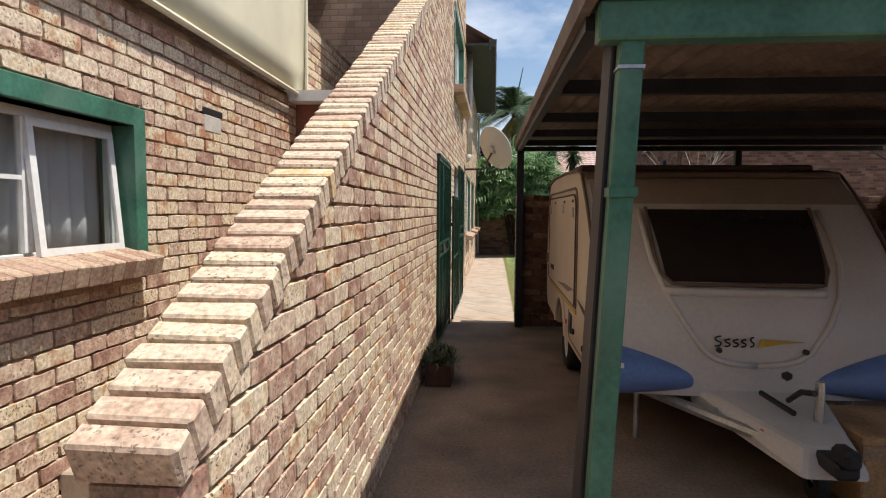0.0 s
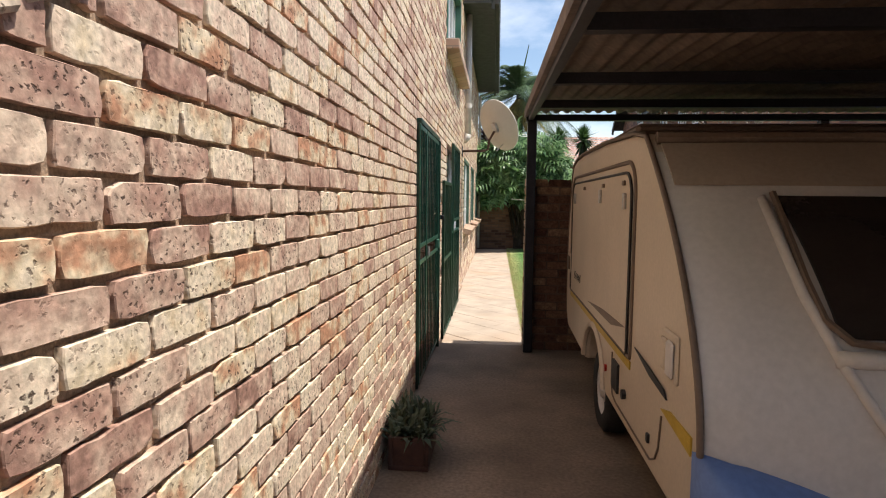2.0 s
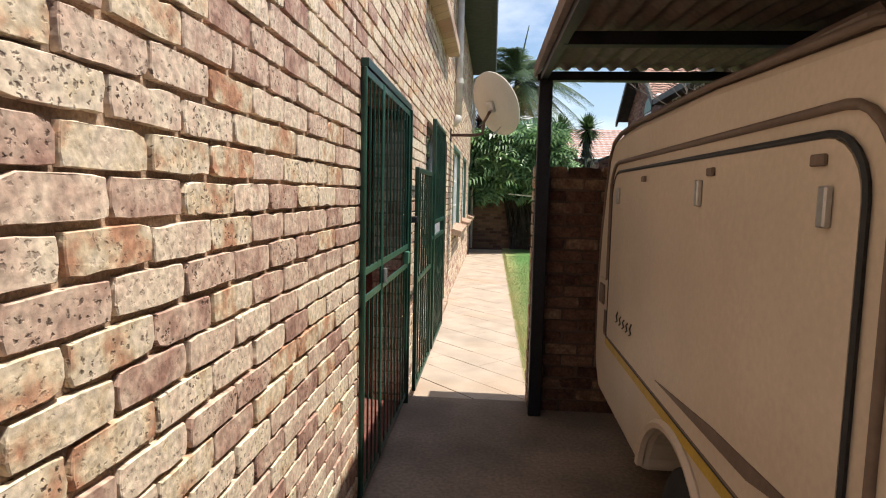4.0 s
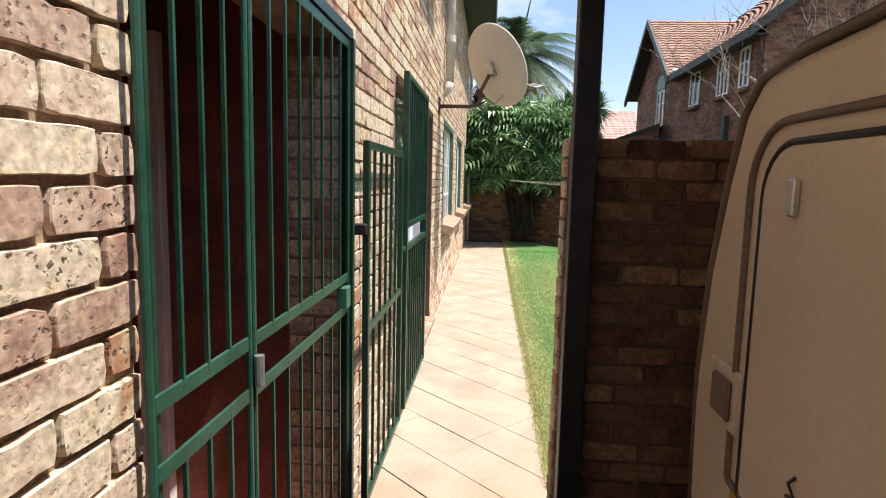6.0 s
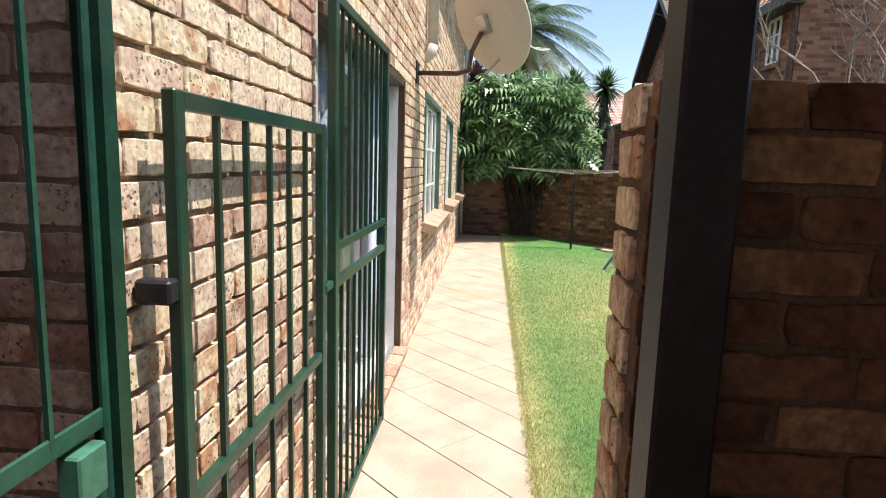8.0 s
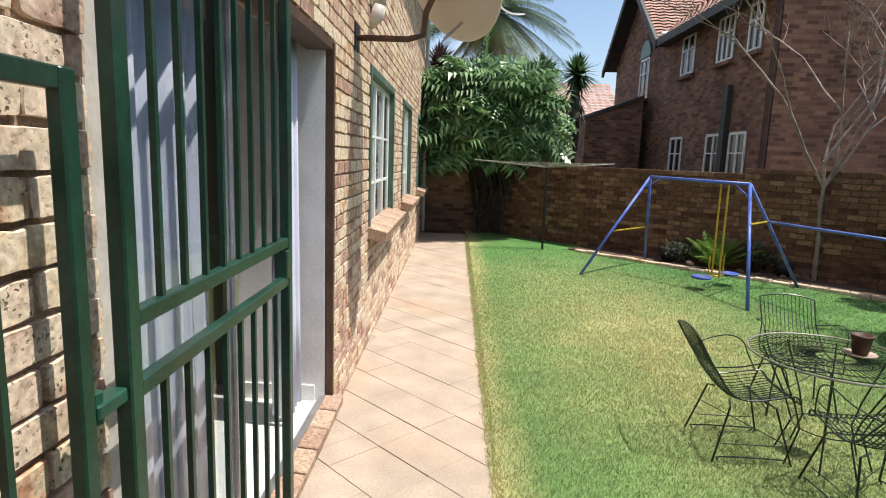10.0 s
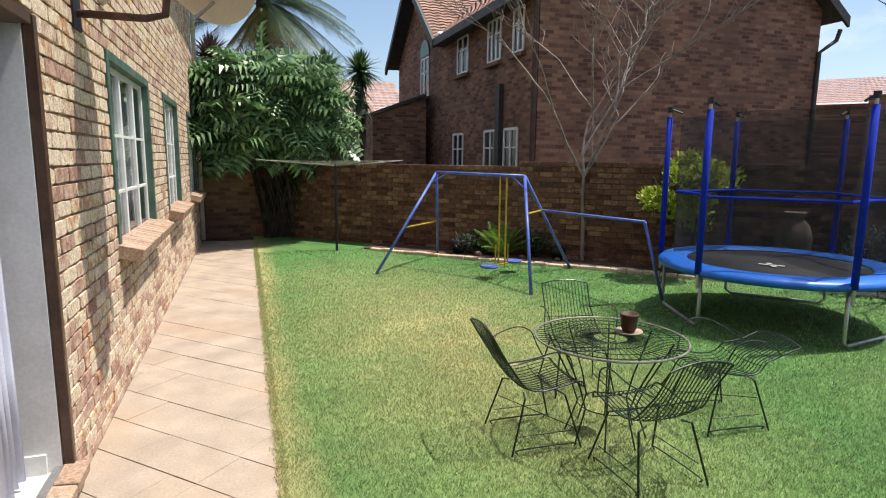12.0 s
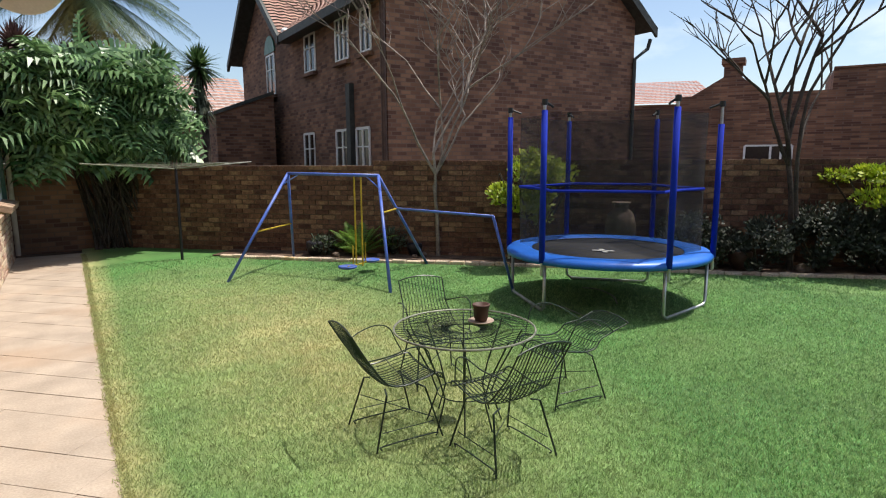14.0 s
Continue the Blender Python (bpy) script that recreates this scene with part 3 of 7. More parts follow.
tagged(part("floor_passage", Geo().box(-2.9, WX - 0.02, 6.2, 8.7, -0.02, 0.012), mat("red_tile", (0.26, 0.09, 0.07), 0.5, var=0.15)), "red tiled passage floor", "floor", kind="structure")

passage_door = thing("door_2", "dull red inner door with a pale frame in the passage", "door", kind="structure")
part("frame_post", Geo().box(-1.63, -1.50, 8.50, 8.558, 0.012, 2.2, c=0.005), PLASTER, passage_door, "pale door frame post")
part("frame_post", Geo().box(-2.50, -2.42, 8.50, 8.558, 0.012, 2.2, c=0.005), PLASTER, passage_door)
part("leaf", Geo().box(-2.42, -1.63, 8.53, 8.558, 0.02, 2.1, c=0.004), mat("red_door_paint", (0.30, 0.07, 0.04), 0.5, var=0.2, scale=3), passage_door, "dull red door leaf")

# roof and eave of the house
roof = thing("roof_house", "dark tiled house roof with a deep dark eave", "roof", kind="structure")
g = Geo().add([(-0.12, 12.9, EAVE + 0.1), (-0.12, HOUSE_END + 0.4, EAVE + 0.1), (-4.5, HOUSE_END + 0.4, EAVE + 2.6), (-4.5, 12.9, EAVE + 2.6), (-9, HOUSE_END + 0.4, EAVE + 0.1), (-9, 12.9, EAVE + 0.1)], [(0, 1, 2, 3), (3, 2, 4, 5)])
part("covering", g, ROOF_TILE, roof)
part("soffit", Geo().box(-0.9, -0.20, 12.9, HOUSE_END + 0.3, EAVE - 0.02, EAVE + 0.03), TIMBER, roof)
part("fascia", Geo().box(-0.22, -0.16, 12.9, HOUSE_END + 0.35, EAVE - 0.12, EAVE + 0.12), TIMBER, roof, "dark green painted fascia")
g = Geo()
g.prism([(-0.158, EAVE + 0.10), (-0.158, EAVE - 0.04), (-0.08, EAVE - 0.04), (-0.06, EAVE + 0.10)], 12.9, HOUSE_END + 0.35, "y")
part("gutter", g, TIMBER, roof)
# unseen closing wall, added behind the walker to cut skylight on the caravan front
g = Geo().box(-6, 9, -6.2, -6, 0, 4.2)
tagged(part("wall_yard", g, BRICK_FAR), "unseen brick wall added behind the walker to hold back skylight", "wall", kind="structure")

# carport rear wall
carport_wall = thing("wall_carport", "unplastered dark red brick wall behind the carport, end coloured paler as sunlit", "wall", kind="structure")
part("core", Geo().box(0.242, 5.2, 8.50, 8.70, -0.02, 1.755), MORTAR_DARK, carport_wall)
tagged(part("wall_side", Geo().box(4.9, 5.1, 2.0, 8.5, -0.02, 1.8), BRICK_FAR), "dark brick side wall beside the carport", "wall", kind="structure")

# boundary wall of the garden
BA, BB = Vector((0.75, 21.75, 0)), Vector((14.0, 8.83, 0))
BD = (BB - BA).normalized()
BN = Vector((BD.y, -BD.x, 0))        # points into the garden
BN = BN if BN.dot(Vector((0, 9, 0)) - BA) > 0 else -BN
BLEN = (BB - BA).length
BFRAME = Matrix(((BD.x, BN.x, 0, BA.x), (BD.y, BN.y, 0, BA.y), (0, 0, 1, 0), (0, 0, 0, 1)))
garden_wall = thing("wall_garden", "weathered brown brick boundary wall round the garden", "wall", kind="structure")
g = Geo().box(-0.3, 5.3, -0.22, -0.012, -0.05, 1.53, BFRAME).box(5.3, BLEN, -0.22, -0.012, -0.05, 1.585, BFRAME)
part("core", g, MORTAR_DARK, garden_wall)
g = Geo().box(-4, 0.9, 21.75, 21.97, -0.05, 1.54)
tagged(part("wall_far", g, BRICK_FAR), "dark brick wall across the end of the path", "wall", kind="structure")
g = Geo().box(13.9, 14.1, 2, 9, 0, 1.6)
tagged(part("wall_garden_side", g, BRICK_FAR), "brown brick wall closing the garden", "wall", kind="structure")

# ---- stair ----
stair = thing("outside_stair", "outside stair of sandy concrete steps", "stair", kind="structure")
for i in range(-1, 16):
    y0, z1 = 2.95 + 0.3168 * i, 0.355 + 0.175 * i
    part("step", Geo().box(SX - 0.01, WX - 0.215, y0, 9.0 if i == 15 else y0 + 0.95, max(-0.02, z1 - 0.32), z1, c=0.008), PAVER, stair)

# sloping coping bricks
slope = math.atan(0.555)
NC = 62
cm = [Geo().box(-0.124, 0.124, -0.037, 0.037, 0.0, 0.108, c=R(0.006, 0.010)).mesh("brick", COPING) for k in range(4)]
for q in cm:
    for v in q.vertices:
        v.co += Vector((R(-1, 1), R(-1, 1), R(-1, 1))) * 0.0022
for i in range(NC):
    s = 0.04 + i * 0.0862
    y = STAIR0 + s * math.cos(slope)
    ob = new("brick", cm[i % 4])
    ob.parent = house_wall
    ob.matrix_basis = pose(WX - 0.111 + R(-0.005, 0.005), y, cope(y) + R(-0.003, 0.003), math.degrees(slope) - 6 + R(-0.8, 0.8), R(-0.7, 0.7), R(-0.8, 0.8))


# ---- windows ----
def steel_window(name, x, y0, y1, z0, z1, bars, label, reveal=0.10, transoms=(), band=0.10, paint=GREEN, ajar=False):
    """A white steel window in a wall along y, with a green painted surround."""
    w = thing(name, label, "window", kind="structure")
    g = Geo()
    g.box(x - 0.2, x + 0.012, y0 - 0.002, y0 + band, z0, z1, c=0.004).box(x - 0.2, x + 0.012, y1 - band, y1 + 0.002, z0, z1, c=0.004)
    g.box(x - 0.2, x + 0.012, y0 + band, y1 - band, z1 - band, z1 + 0.002, c=0.004)
    part("surround", g, paint, w, "green painted surround")
    a, b, t, xr, f = y0 + band, y1 - band, z1 - band, x - reveal, 0.045
    g = Geo().box(xr - 0.03, xr, a, a + f, z0, t).box(xr - 0.03, xr, b - f, b, z0, t).box(xr - 0.03, xr, a + f, b - f, z0, z0 + f).box(xr - 0.03, xr, a + f, b - f, t - f, t)
    part("frame", g, WHITE, w, "white painted steel frame", bevel=0.004)
    ys = [a + (b - a) * k / bars for k in range(1, bars)]
    for yy in ys:
        part("mullion", Geo().box(xr - 0.028, xr + 0.012, yy - 0.022, yy + 0.022, z0 + f, t - f, c=0.004), WHITE, w)
    cuts = [a + f, *ys, b - f]
    for k, (p, q) in enumerate(zip(cuts, cuts[1:])):
        if ajar and k == bars - 1:
            # a top-hung sash pushed out at its foot
            m = pose(xr + 0.012, 0, t - f) @ pose(0, 0, 0, 0, -5, 0)
            lo = -(t - z0 - 1.6 * f)
            sash = part("sash", Geo().box(-0.012, 0.012, p - 0.012, p + 0.026, lo, 0, m).box(-0.012, 0.012, q - 0.026, q + 0.012, lo, 0, m).box(-0.012, 0.012, p + 0.026, q - 0.026, lo, lo + 0.036, m).box(-0.012, 0.012, p + 0.026, q - 0.026, -0.036, 0, m), WHITE, w, "white top-hung sash pushed ajar")
            pane = part("pane", Geo().box(-0.002, 0.002, p + 0.026, q - 0.026, lo + 0.036, -0.036, m), GLASS, sash)
            pane.visible_shadow = False
            continue
        for h in transoms:
            zz = z0 + (t - z0) * h
            part("glazing_bar", Geo().box(xr - 0.022, xr + 0.006, p + 0.02, q - 0.02, zz - 0.010, zz + 0.010), WHITE, w)
        pane = part("pane", Geo().box(xr - 0.016, xr - 0.012, p, q, z0 + f, t - f), GLASS, w)
        pane.visible_shadow = False
    return w


def curtain(name, x, y0, y1, z0, z1, material, label, waves=9, depth=0.035):
    g = Geo()
    n = waves * 8
    vs = []
    for i in range(n + 1):
        u = i / n
        d = depth * math.sin(2 * math.pi * waves * u + 0.8 * math.sin(7 * u)) + 0.01 * math.sin(31 * u)
        for k in range(5):
            vs.append((x + d * (1 - 0.35 * k / 4), y0 + (y1 - y0) * u, z0 + (z1 - z0) * k / 4))
    fs = [(i * 5 + k, (i + 1) * 5 + k, (i + 1) * 5 + k + 1, i * 5 + k + 1) for i in range(n) for k in range(4)]
    g.add(vs, fs)
    ob = part(name, g, material, smooth=True)
    s = ob.modifiers.new("cloth", "SOLIDIFY")
    s.thickness = 0.003
    return tagged(ob, label, "curtain")


def brick_sill(name, parent, x, y0, y1, z, out=0.13, drop=0.045):
    """Sloping bricks on edge under a window."""
    n = max(4, round((y1 - y0) / 0.0862))
    me = Geo().box(-0.11, 0.11, -(y1 - y0) / n / 2 + 0.004, (y1 - y0) / n / 2 - 0.004, -0.10, 0.0, c=0.006).mesh("brick", SILL)
    for i in range(n):
        ob = new("brick", me)
        ob.parent = parent
        yy = y0 + (y1 - y0) * (i + 0.5) / n
        ob.matrix_basis = pose(x + out - 0.11, yy, z + R(-0.002, 0.002), 0, 14 + R(-0.8, 0.8), R(-0.8, 0.8))
    part("mortar_bed", Geo().box(x - 0.02, x + out - 0.03, y0 + 0.01, y1 - 0.01, z - 0.09, z - 0.045), MORTAR, parent)


w = steel_window("window_1", SX, *SWIN[:2], SWIN[2], SWIN[3] + 0.10, 3, "white steel window in a green surround above a brick sill, one sash ajar", 0.12, (0.55,), ajar=True)
brick_sill("sill", w, SX, SWIN[0] - 0.05, SWIN[1] - 0.05, SWIN[2] + 0.012, 0.145)
# flush strip of darker brick for the band of shadow under the sill
part("sill_bed", Geo().box(SX - 0.012, SX + 0.004, SWIN[0] - 0.04, SWIN[1] - 0.06, SWIN[2] - 0.16, SWIN[2] - 0.09), SILL, w)
curtain("net_curtain", SX - 0.225, SWIN[0], SWIN[1], SWIN[2], SWIN[3] + 0.1, CURTAIN, "thin white net curtain behind the stair window", 16, 0.02)
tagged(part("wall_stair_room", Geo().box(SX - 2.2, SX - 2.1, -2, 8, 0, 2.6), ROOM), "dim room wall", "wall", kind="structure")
for k, (y0, y1, z0, z1) in enumerate(WINS):
    w = steel_window("window_%d" % (k + 2), WX, y0, y1, z0, z1, 3, "white steel casement window in a green surround above a brick sill", 0.045, (0.3, 0.62), 0.065, GREEN_OLD)
    brick_sill("sill", w, WX, y0 - 0.02, y1 + 0.02, z0 + 0.035, 0.17)
    curtain("lace_curtain", WX - 0.17, y0, y1, z0, z1, CURTAIN, "white lace curtain hanging behind the window", 10)
w = steel_window("window_5", WX, *TOPWIN, 4, "upper white window in a green surround", 0.08)
part("sill", Geo().box(WX - 0.05, WX + 0.16, TOPWIN[0] - 0.05, TOPWIN[1] + 0.05, TOPWIN[2] - 0.13, TOPWIN[2] - 0.005, c=0.01), BRICK_RECESS, w)
curtain("upper_curtain", WX - 0.26, *TOPWIN, CURTAIN, "pale curtain behind the upper window", 12)

# canvas blind over the balcony opening
blind = thing("canvas_blind", "cream canvas drop blind with a stitched hem, over the balcony", "blind")
g = Geo()
vs = []
for i in range(25):
    for k in range(9):
        u, h = i / 24, k / 8
        vs.append((SX + 0.08 + 0.03 * math.sin(u * 5 + h * 2) * (1 - h) + 0.02 * noise.noise((u * 4, h * 4, 1)), 0.6 + 5.70 * u, 2.66 + 0.035 * math.sin(u * 3.1) + (EAVE - 2.7) * h))
g.add(vs, [(i * 9 + k, (i + 1) * 9 + k, (i + 1) * 9 + k + 1, i * 9 + k + 1) for i in range(24) for k in range(8)])
ob = part("cloth", g, CANVAS, blind, smooth=True)
s = ob.modifiers.new("cloth", "SOLIDIFY")
s.thickness = 0.004
part("hem_bar", Geo().tube([(SX + 0.08, 0.6, 2.665), (SX + 0.085, 3.4, 2.70), (SX + 0.08, 6.3, 2.665)], 0.022, 8), CANVAS, blind)
part("side_hem", Geo().box(SX + 0.075, SX + 0.095, 6.26, 6.31, 2.66, EAVE - 0.1), CANVAS, blind)

# vent in the stair wall
pb = thing("wall_vent", "patched vent hole in the brick stair wall", "vent")
part("patch", Geo().box(SX - 0.02, SX + 0.004, 4.36, 4.60, 2.10, 2.215, c=0.006), PIPE, pb, "grey cement patch")
part("slot", Geo().box(SX - 0.02, SX + 0.006, 4.33, 4.62, 2.217, 2.262, c=0.004), BLACK, pb, "dark open slot")


# ---- gates ----
def gate_leaf(name, x, y0, y1, z0, z1, nbar, mids, material, label, bar=0.0065, stile=0.028, proud=0.03):
    gt = thing(name, label, "gate")
    part("stile", Geo().box(x - proud / 2, x + proud / 2, y0, y0 + stile, z0, z1, c=0.004), material, gt)
    part("stile", Geo().box(x - proud / 2, x + proud / 2, y1 - stile, y1, z0, z1, c=0.004), material, gt)
    for z in (z0 + 0.02, z1 - 0.02, *mids):
        part("rail", Geo().box(x - proud / 2 + 0.003, x + proud / 2 - 0.003, y0 + stile, y1 - stile, z - 0.019, z + 0.019, c=0.003), material, gt)
    me = None
    levels = sorted([z0 + 0.02, *mids, z1 - 0.02])
    gap = (mids[0], mids[-1]) if len(mids) == 2 else None
    for a, b in zip(levels, levels[1:]):
        if gap and a == gap[0]:
            continue
        for i in range(nbar):
            yy = y0 + stile + (y1 - y0 - 2 * stile) * (i + 1) / (nbar + 1)
            part("bar", Geo().box(x - bar, x + bar, yy - bar, yy + bar, a, b), material, gt)
    return gt


GX = WX + 0.03
gl = gate_leaf("security_gate", GX, 7.018, 7.466, 0.05, 2.16, 3, (1.050, 1.185), GATE_GREEN, "green painted steel security gate leaf, shut", 0.0045, 0.017, 0.014)
gl = gate_leaf("security_gate", GX, 7.478, 8.488, 0.05, 2.16, 7, (1.050, 1.185), GATE_GREEN, "green painted steel security gate leaf with a sliding bolt, shut", 0.0045, 0.017, 0.014)
part("hinge", Geo().tube([(GX + 0.021, 7.472, 1.07), (GX + 0.021, 7.472, 1.15)], 0.013, 10), GALV, gl, "bare metal hinge barrel")
part("lock_box", Geo().box(GX - 0.02, GX + 0.022, 8.38, 8.45, 1.065, 1.155, c=0.004), GREEN, gl)
gf = thing("gate_frame", "dark green steel frame round the double gate", "frame", kind="structure")
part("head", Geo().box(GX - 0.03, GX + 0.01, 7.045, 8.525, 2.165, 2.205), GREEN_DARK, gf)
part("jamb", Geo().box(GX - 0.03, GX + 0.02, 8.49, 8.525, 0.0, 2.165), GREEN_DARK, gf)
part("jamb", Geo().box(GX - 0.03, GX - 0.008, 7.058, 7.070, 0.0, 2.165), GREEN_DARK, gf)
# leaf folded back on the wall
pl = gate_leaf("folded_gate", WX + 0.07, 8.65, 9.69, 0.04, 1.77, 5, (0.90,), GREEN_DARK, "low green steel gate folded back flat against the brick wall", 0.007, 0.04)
part("latch", Geo().box(WX + 0.005, WX + 0.08, 8.615, 8.655, 1.35, 1.40, c=0.006), STEEL_DARK, pl)
part("clasp", Geo().box(WX + 0.05, WX + 0.09, 9.69, 9.785, 1.14, 1.17, c=0.004).tube([(WX + 0.07, 9.705, 1.13), (WX + 0.07, 9.705, 1.19)], 0.016, 8), GATE_GREEN, pl, "green painted hasp")
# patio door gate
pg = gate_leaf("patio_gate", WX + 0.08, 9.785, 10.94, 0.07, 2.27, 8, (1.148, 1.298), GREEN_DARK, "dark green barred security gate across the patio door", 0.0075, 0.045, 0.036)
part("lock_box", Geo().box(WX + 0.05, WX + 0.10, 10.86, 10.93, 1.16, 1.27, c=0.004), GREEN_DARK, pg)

# sliding patio door
door = thing("door_1", "brown framed sliding glass patio door pushed open", "door", kind="structure")
BROWN = mat("brown_frame", (0.10, 0.055, 0.035), 0.4, var=0.15)
part("frame_jamb", Geo().box(WX - 0.035, WX + 0.012, 12.125, 12.165, 0.12, 2.26, c=0.004), BROWN, door)
part("frame_jamb", Geo().box(WX - 0.14, WX - 0.02, 9.88, 9.93, 0.12, 2.26, c=0.004), BROWN, door)
part("frame_head", Geo().box(WX - 0.14, WX + 0.008, 9.93, 12.10, 2.21, 2.262, c=0.004), BROWN, door)
part("threshold", Geo().box(WX - 0.075, WX - 0.03, 9.85, 12.16, 0.122, 0.15, c=0.004), ALU, door)
sill_me = Geo().box(-0.055, 0.055, -0.108, 0.108, -0.06, 0.0, c=0.006).mesh("brick", SILL)
for k in range(10):
    ob = new("brick", sill_me)
    ob.parent = door
    ob.matrix_basis = pose(WX + 0.02, 9.96 + 0.232 * k, 0.15 + R(-0.002, 0.002), 0, 5 + R(-1, 1), R(-1, 1))
part("leaf_frame", Geo().box(WX - 0.07, WX - 0.04, 10.70, 10.735, 0.16, 2.21).box(WX - 0.07, WX - 0.04, 9.93, 9.99, 0.16, 2.21), ALU, door)
pane = part("pane", Geo().box(WX - 0.058, WX - 0.052, 9.99, 10.70, 0.16, 2.21), GLASS, door)
pane.visible_shadow = False
part("frame_post", Geo().box(WX - 0.10, WX - 0.012, 9.864, 9.915, 0.12, 2.26, c=0.004), PIPE, door, "pale painted door frame post")
rv = thing("reveal", "white painted door reveal with a light switch", "reveal", kind="structure")
part("lining", Geo().box(WX - 0.62, WX - 0.04, 12.12, 12.17, 0.12, 2.45), PLASTER, rv)
part("skirting", Geo().box(WX - 0.6, WX - 0.10, 12.105, 12.12, 0.122, 0.22), WHITE, rv)
part("switch", Geo().box(WX - 0.30, WX - 0.25, 12.108, 12.12, 1.36, 1.46, c=0.003), WHITE, rv)
curtain("patio_curtain", WX - 0.155, 9.95, 10.72, 0.17, 2.2, CURTAIN_BLUE, "lilac curtain drawn behind the barred patio door", 8, 0.03)
curtain("gathered_curtain", WX - 0.20, 11.74, 12.02, 0.17, 2.3, CURTAIN_BLUE, "lilac curtain gathered at the side of the patio door", 4, 0.05)
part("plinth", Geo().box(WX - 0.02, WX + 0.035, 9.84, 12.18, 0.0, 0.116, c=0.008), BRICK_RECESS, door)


# ---- pipes, eave things, dish ----
dp = thing("waste_pipe", "grey plastic waste pipe with an elbow on the brick wall", "pipe")
part("riser", Geo().tube([(WX + 0.07, 13.55, 2.78), (WX + 0.07, 13.55, EAVE)], 0.055, 14), PIPE, dp, smooth=True)
part("elbow", Geo().tube([(WX + 0.07, 13.55, 2.80), (WX + 0.05, 13.55, 2.72), (WX - 0.02, 13.55, 2.66)], 0.058, 14), PIPE, dp, smooth=True)
part("collar", Geo().tube([(WX + 0.07, 13.55, 3.28), (WX + 0.07, 13.55, 3.36)], 0.066, 14), PIPE, dp)
dp = thing("downpipe", "grey green rainwater downpipe at the house corner", "downpipe")
part("pipe", Geo().tube([(WX + 0.05, HOUSE_END - 0.08, 0.05), (WX + 0.05, HOUSE_END - 0.08, EAVE - 0.2), (-0.1, HOUSE_END - 0.08, EAVE)], 0.038, 10), PIPE, dp, smooth=True)
for z in (0.9, 2.4, 3.9):
    part("bracket", Geo().box(WX, WX + 0.10, HOUSE_END - 0.13, HOUSE_END - 0.03, z, z + 0.03), PIPE, dp)

dish = thing("satellite_dish", "large weathered beige satellite dish on a brown wall arm", "satellite dish")
DC = Vector((-0.10, 12.82, 2.84))
DA = Vector((0.62, 0.62, 0.45)).normalized()
dm = look(DC, DC + DA) @ pose(0, 0, 0, 180, 0, 0)
prof = [(0.0, 0.0)] + [(0.44 * k / 10, 0.075 * (k / 10) ** 2) for k in range(1, 11)] + [(0.452, 0.083), (0.452, 0.07), (0.44, 0.064)] + [(0.44 * k / 10, 0.075 * (k / 10) ** 2 - 0.008) for k in range(9, 0, -1)]
part("reflector", Geo().lathe(prof, 40, dm @ Matrix.Diagonal((0.93, 1.05, 1, 1))), DISH, dish, smooth=True)
back = DC - DA * 0.06
part("arm", Geo().tube([(WX, 12.90, 2.43), (-0.34, 12.90, 2.43), (-0.24, 12.91, 2.46), (-0.22, 12.92, 2.62), tuple(back - Vector((0, 0, 0.06)))], 0.022, 10), mat("rusty_steel", (0.13, 0.07, 0.05), 0.7, var=0.25), dish, smooth=True)
part("wall_plate", Geo().box(WX, WX + 0.012, 12.82, 12.98, 2.34, 2.52), STEEL_DARK, dish)
part("bracket", Geo().box(-0.05, 0.05, -0.08, 0.08, -0.05, 0.0, dm @ pose(0, 0, -0.012)), ALU, dish)
feed = DC + DA * 0.42 + Vector((0.06, 0.06, -0.24))
part("feed_arm", Geo().tube([tuple(DC + DA * 0.02 + Vector((0, 0, -0.42))), tuple(feed)], 0.011, 8), ALU, dish)
part("feed_horn", Geo().tube([tuple(feed), tuple(feed - DA * 0.10 + Vector((0, 0, 0.04)))], 0.032, 12), WHITE, dish)
cb = thing("dish_cable", "loose white cable drooping from the dish", "cable")
part("wire", Geo().tube([tuple(feed + Vector((0.06 * k - 0.2 * (k > 5), 0.10 * k, -0.05 * math.sin(k * 0.62)))) for k in range(8)], 0.006, 6), WHITE, cb)


# ---- carport ----
port = thing("carport", "steel carport with green posts and a dark corrugated roof", "carport")
LEAN = Matrix(((1, 0, 0.046, -0.0166), (0, 1, 0, 0), (0, 0, 1, 0), (0, 0, 0, 1)))


def roof_z(y):
    """Underside of the carport roof, which falls towards the front."""
    return 2.13 + (y - 2.0) * 0.0478


part("post", Geo().box(0.199, 0.262, 2.095, 2.155, 0.0, 2.03, LEAN, c=0.005), GREEN, port, "green painted steel post")
# same post further back; the shade on its side is put in as dark steel
part("post", Geo().box(0.187, 0.245, 2.157, 2.30, 0.0, 2.06, LEAN, c=0.005), STEEL_DARK, port, "rear part of the green post, coloured dark for its shaded side")
part("band", Geo().box(0.196, 0.265, 2.092, 2.158, 1.948, 1.957, LEAN), ALU, port)
part("band", Geo().box(0.194, 0.270, 2.088, 2.162, 1.612, 1.638, LEAN), GREEN, port)
part("post", Geo().box(0.235, 0.325, 8.36, 8.46, 0.0, 2.36, c=0.006), STEEL_DARK, port, "dark steel rear post")
part("post", Geo().box(3.02, 3.10, 8.38, 8.46, 0.0, 2.36, c=0.006), STEEL_DARK, port)
part("post", Geo().box(4.70, 4.78, 2.10, 2.18, 0.0, 2.02, c=0.006), GREEN, port)
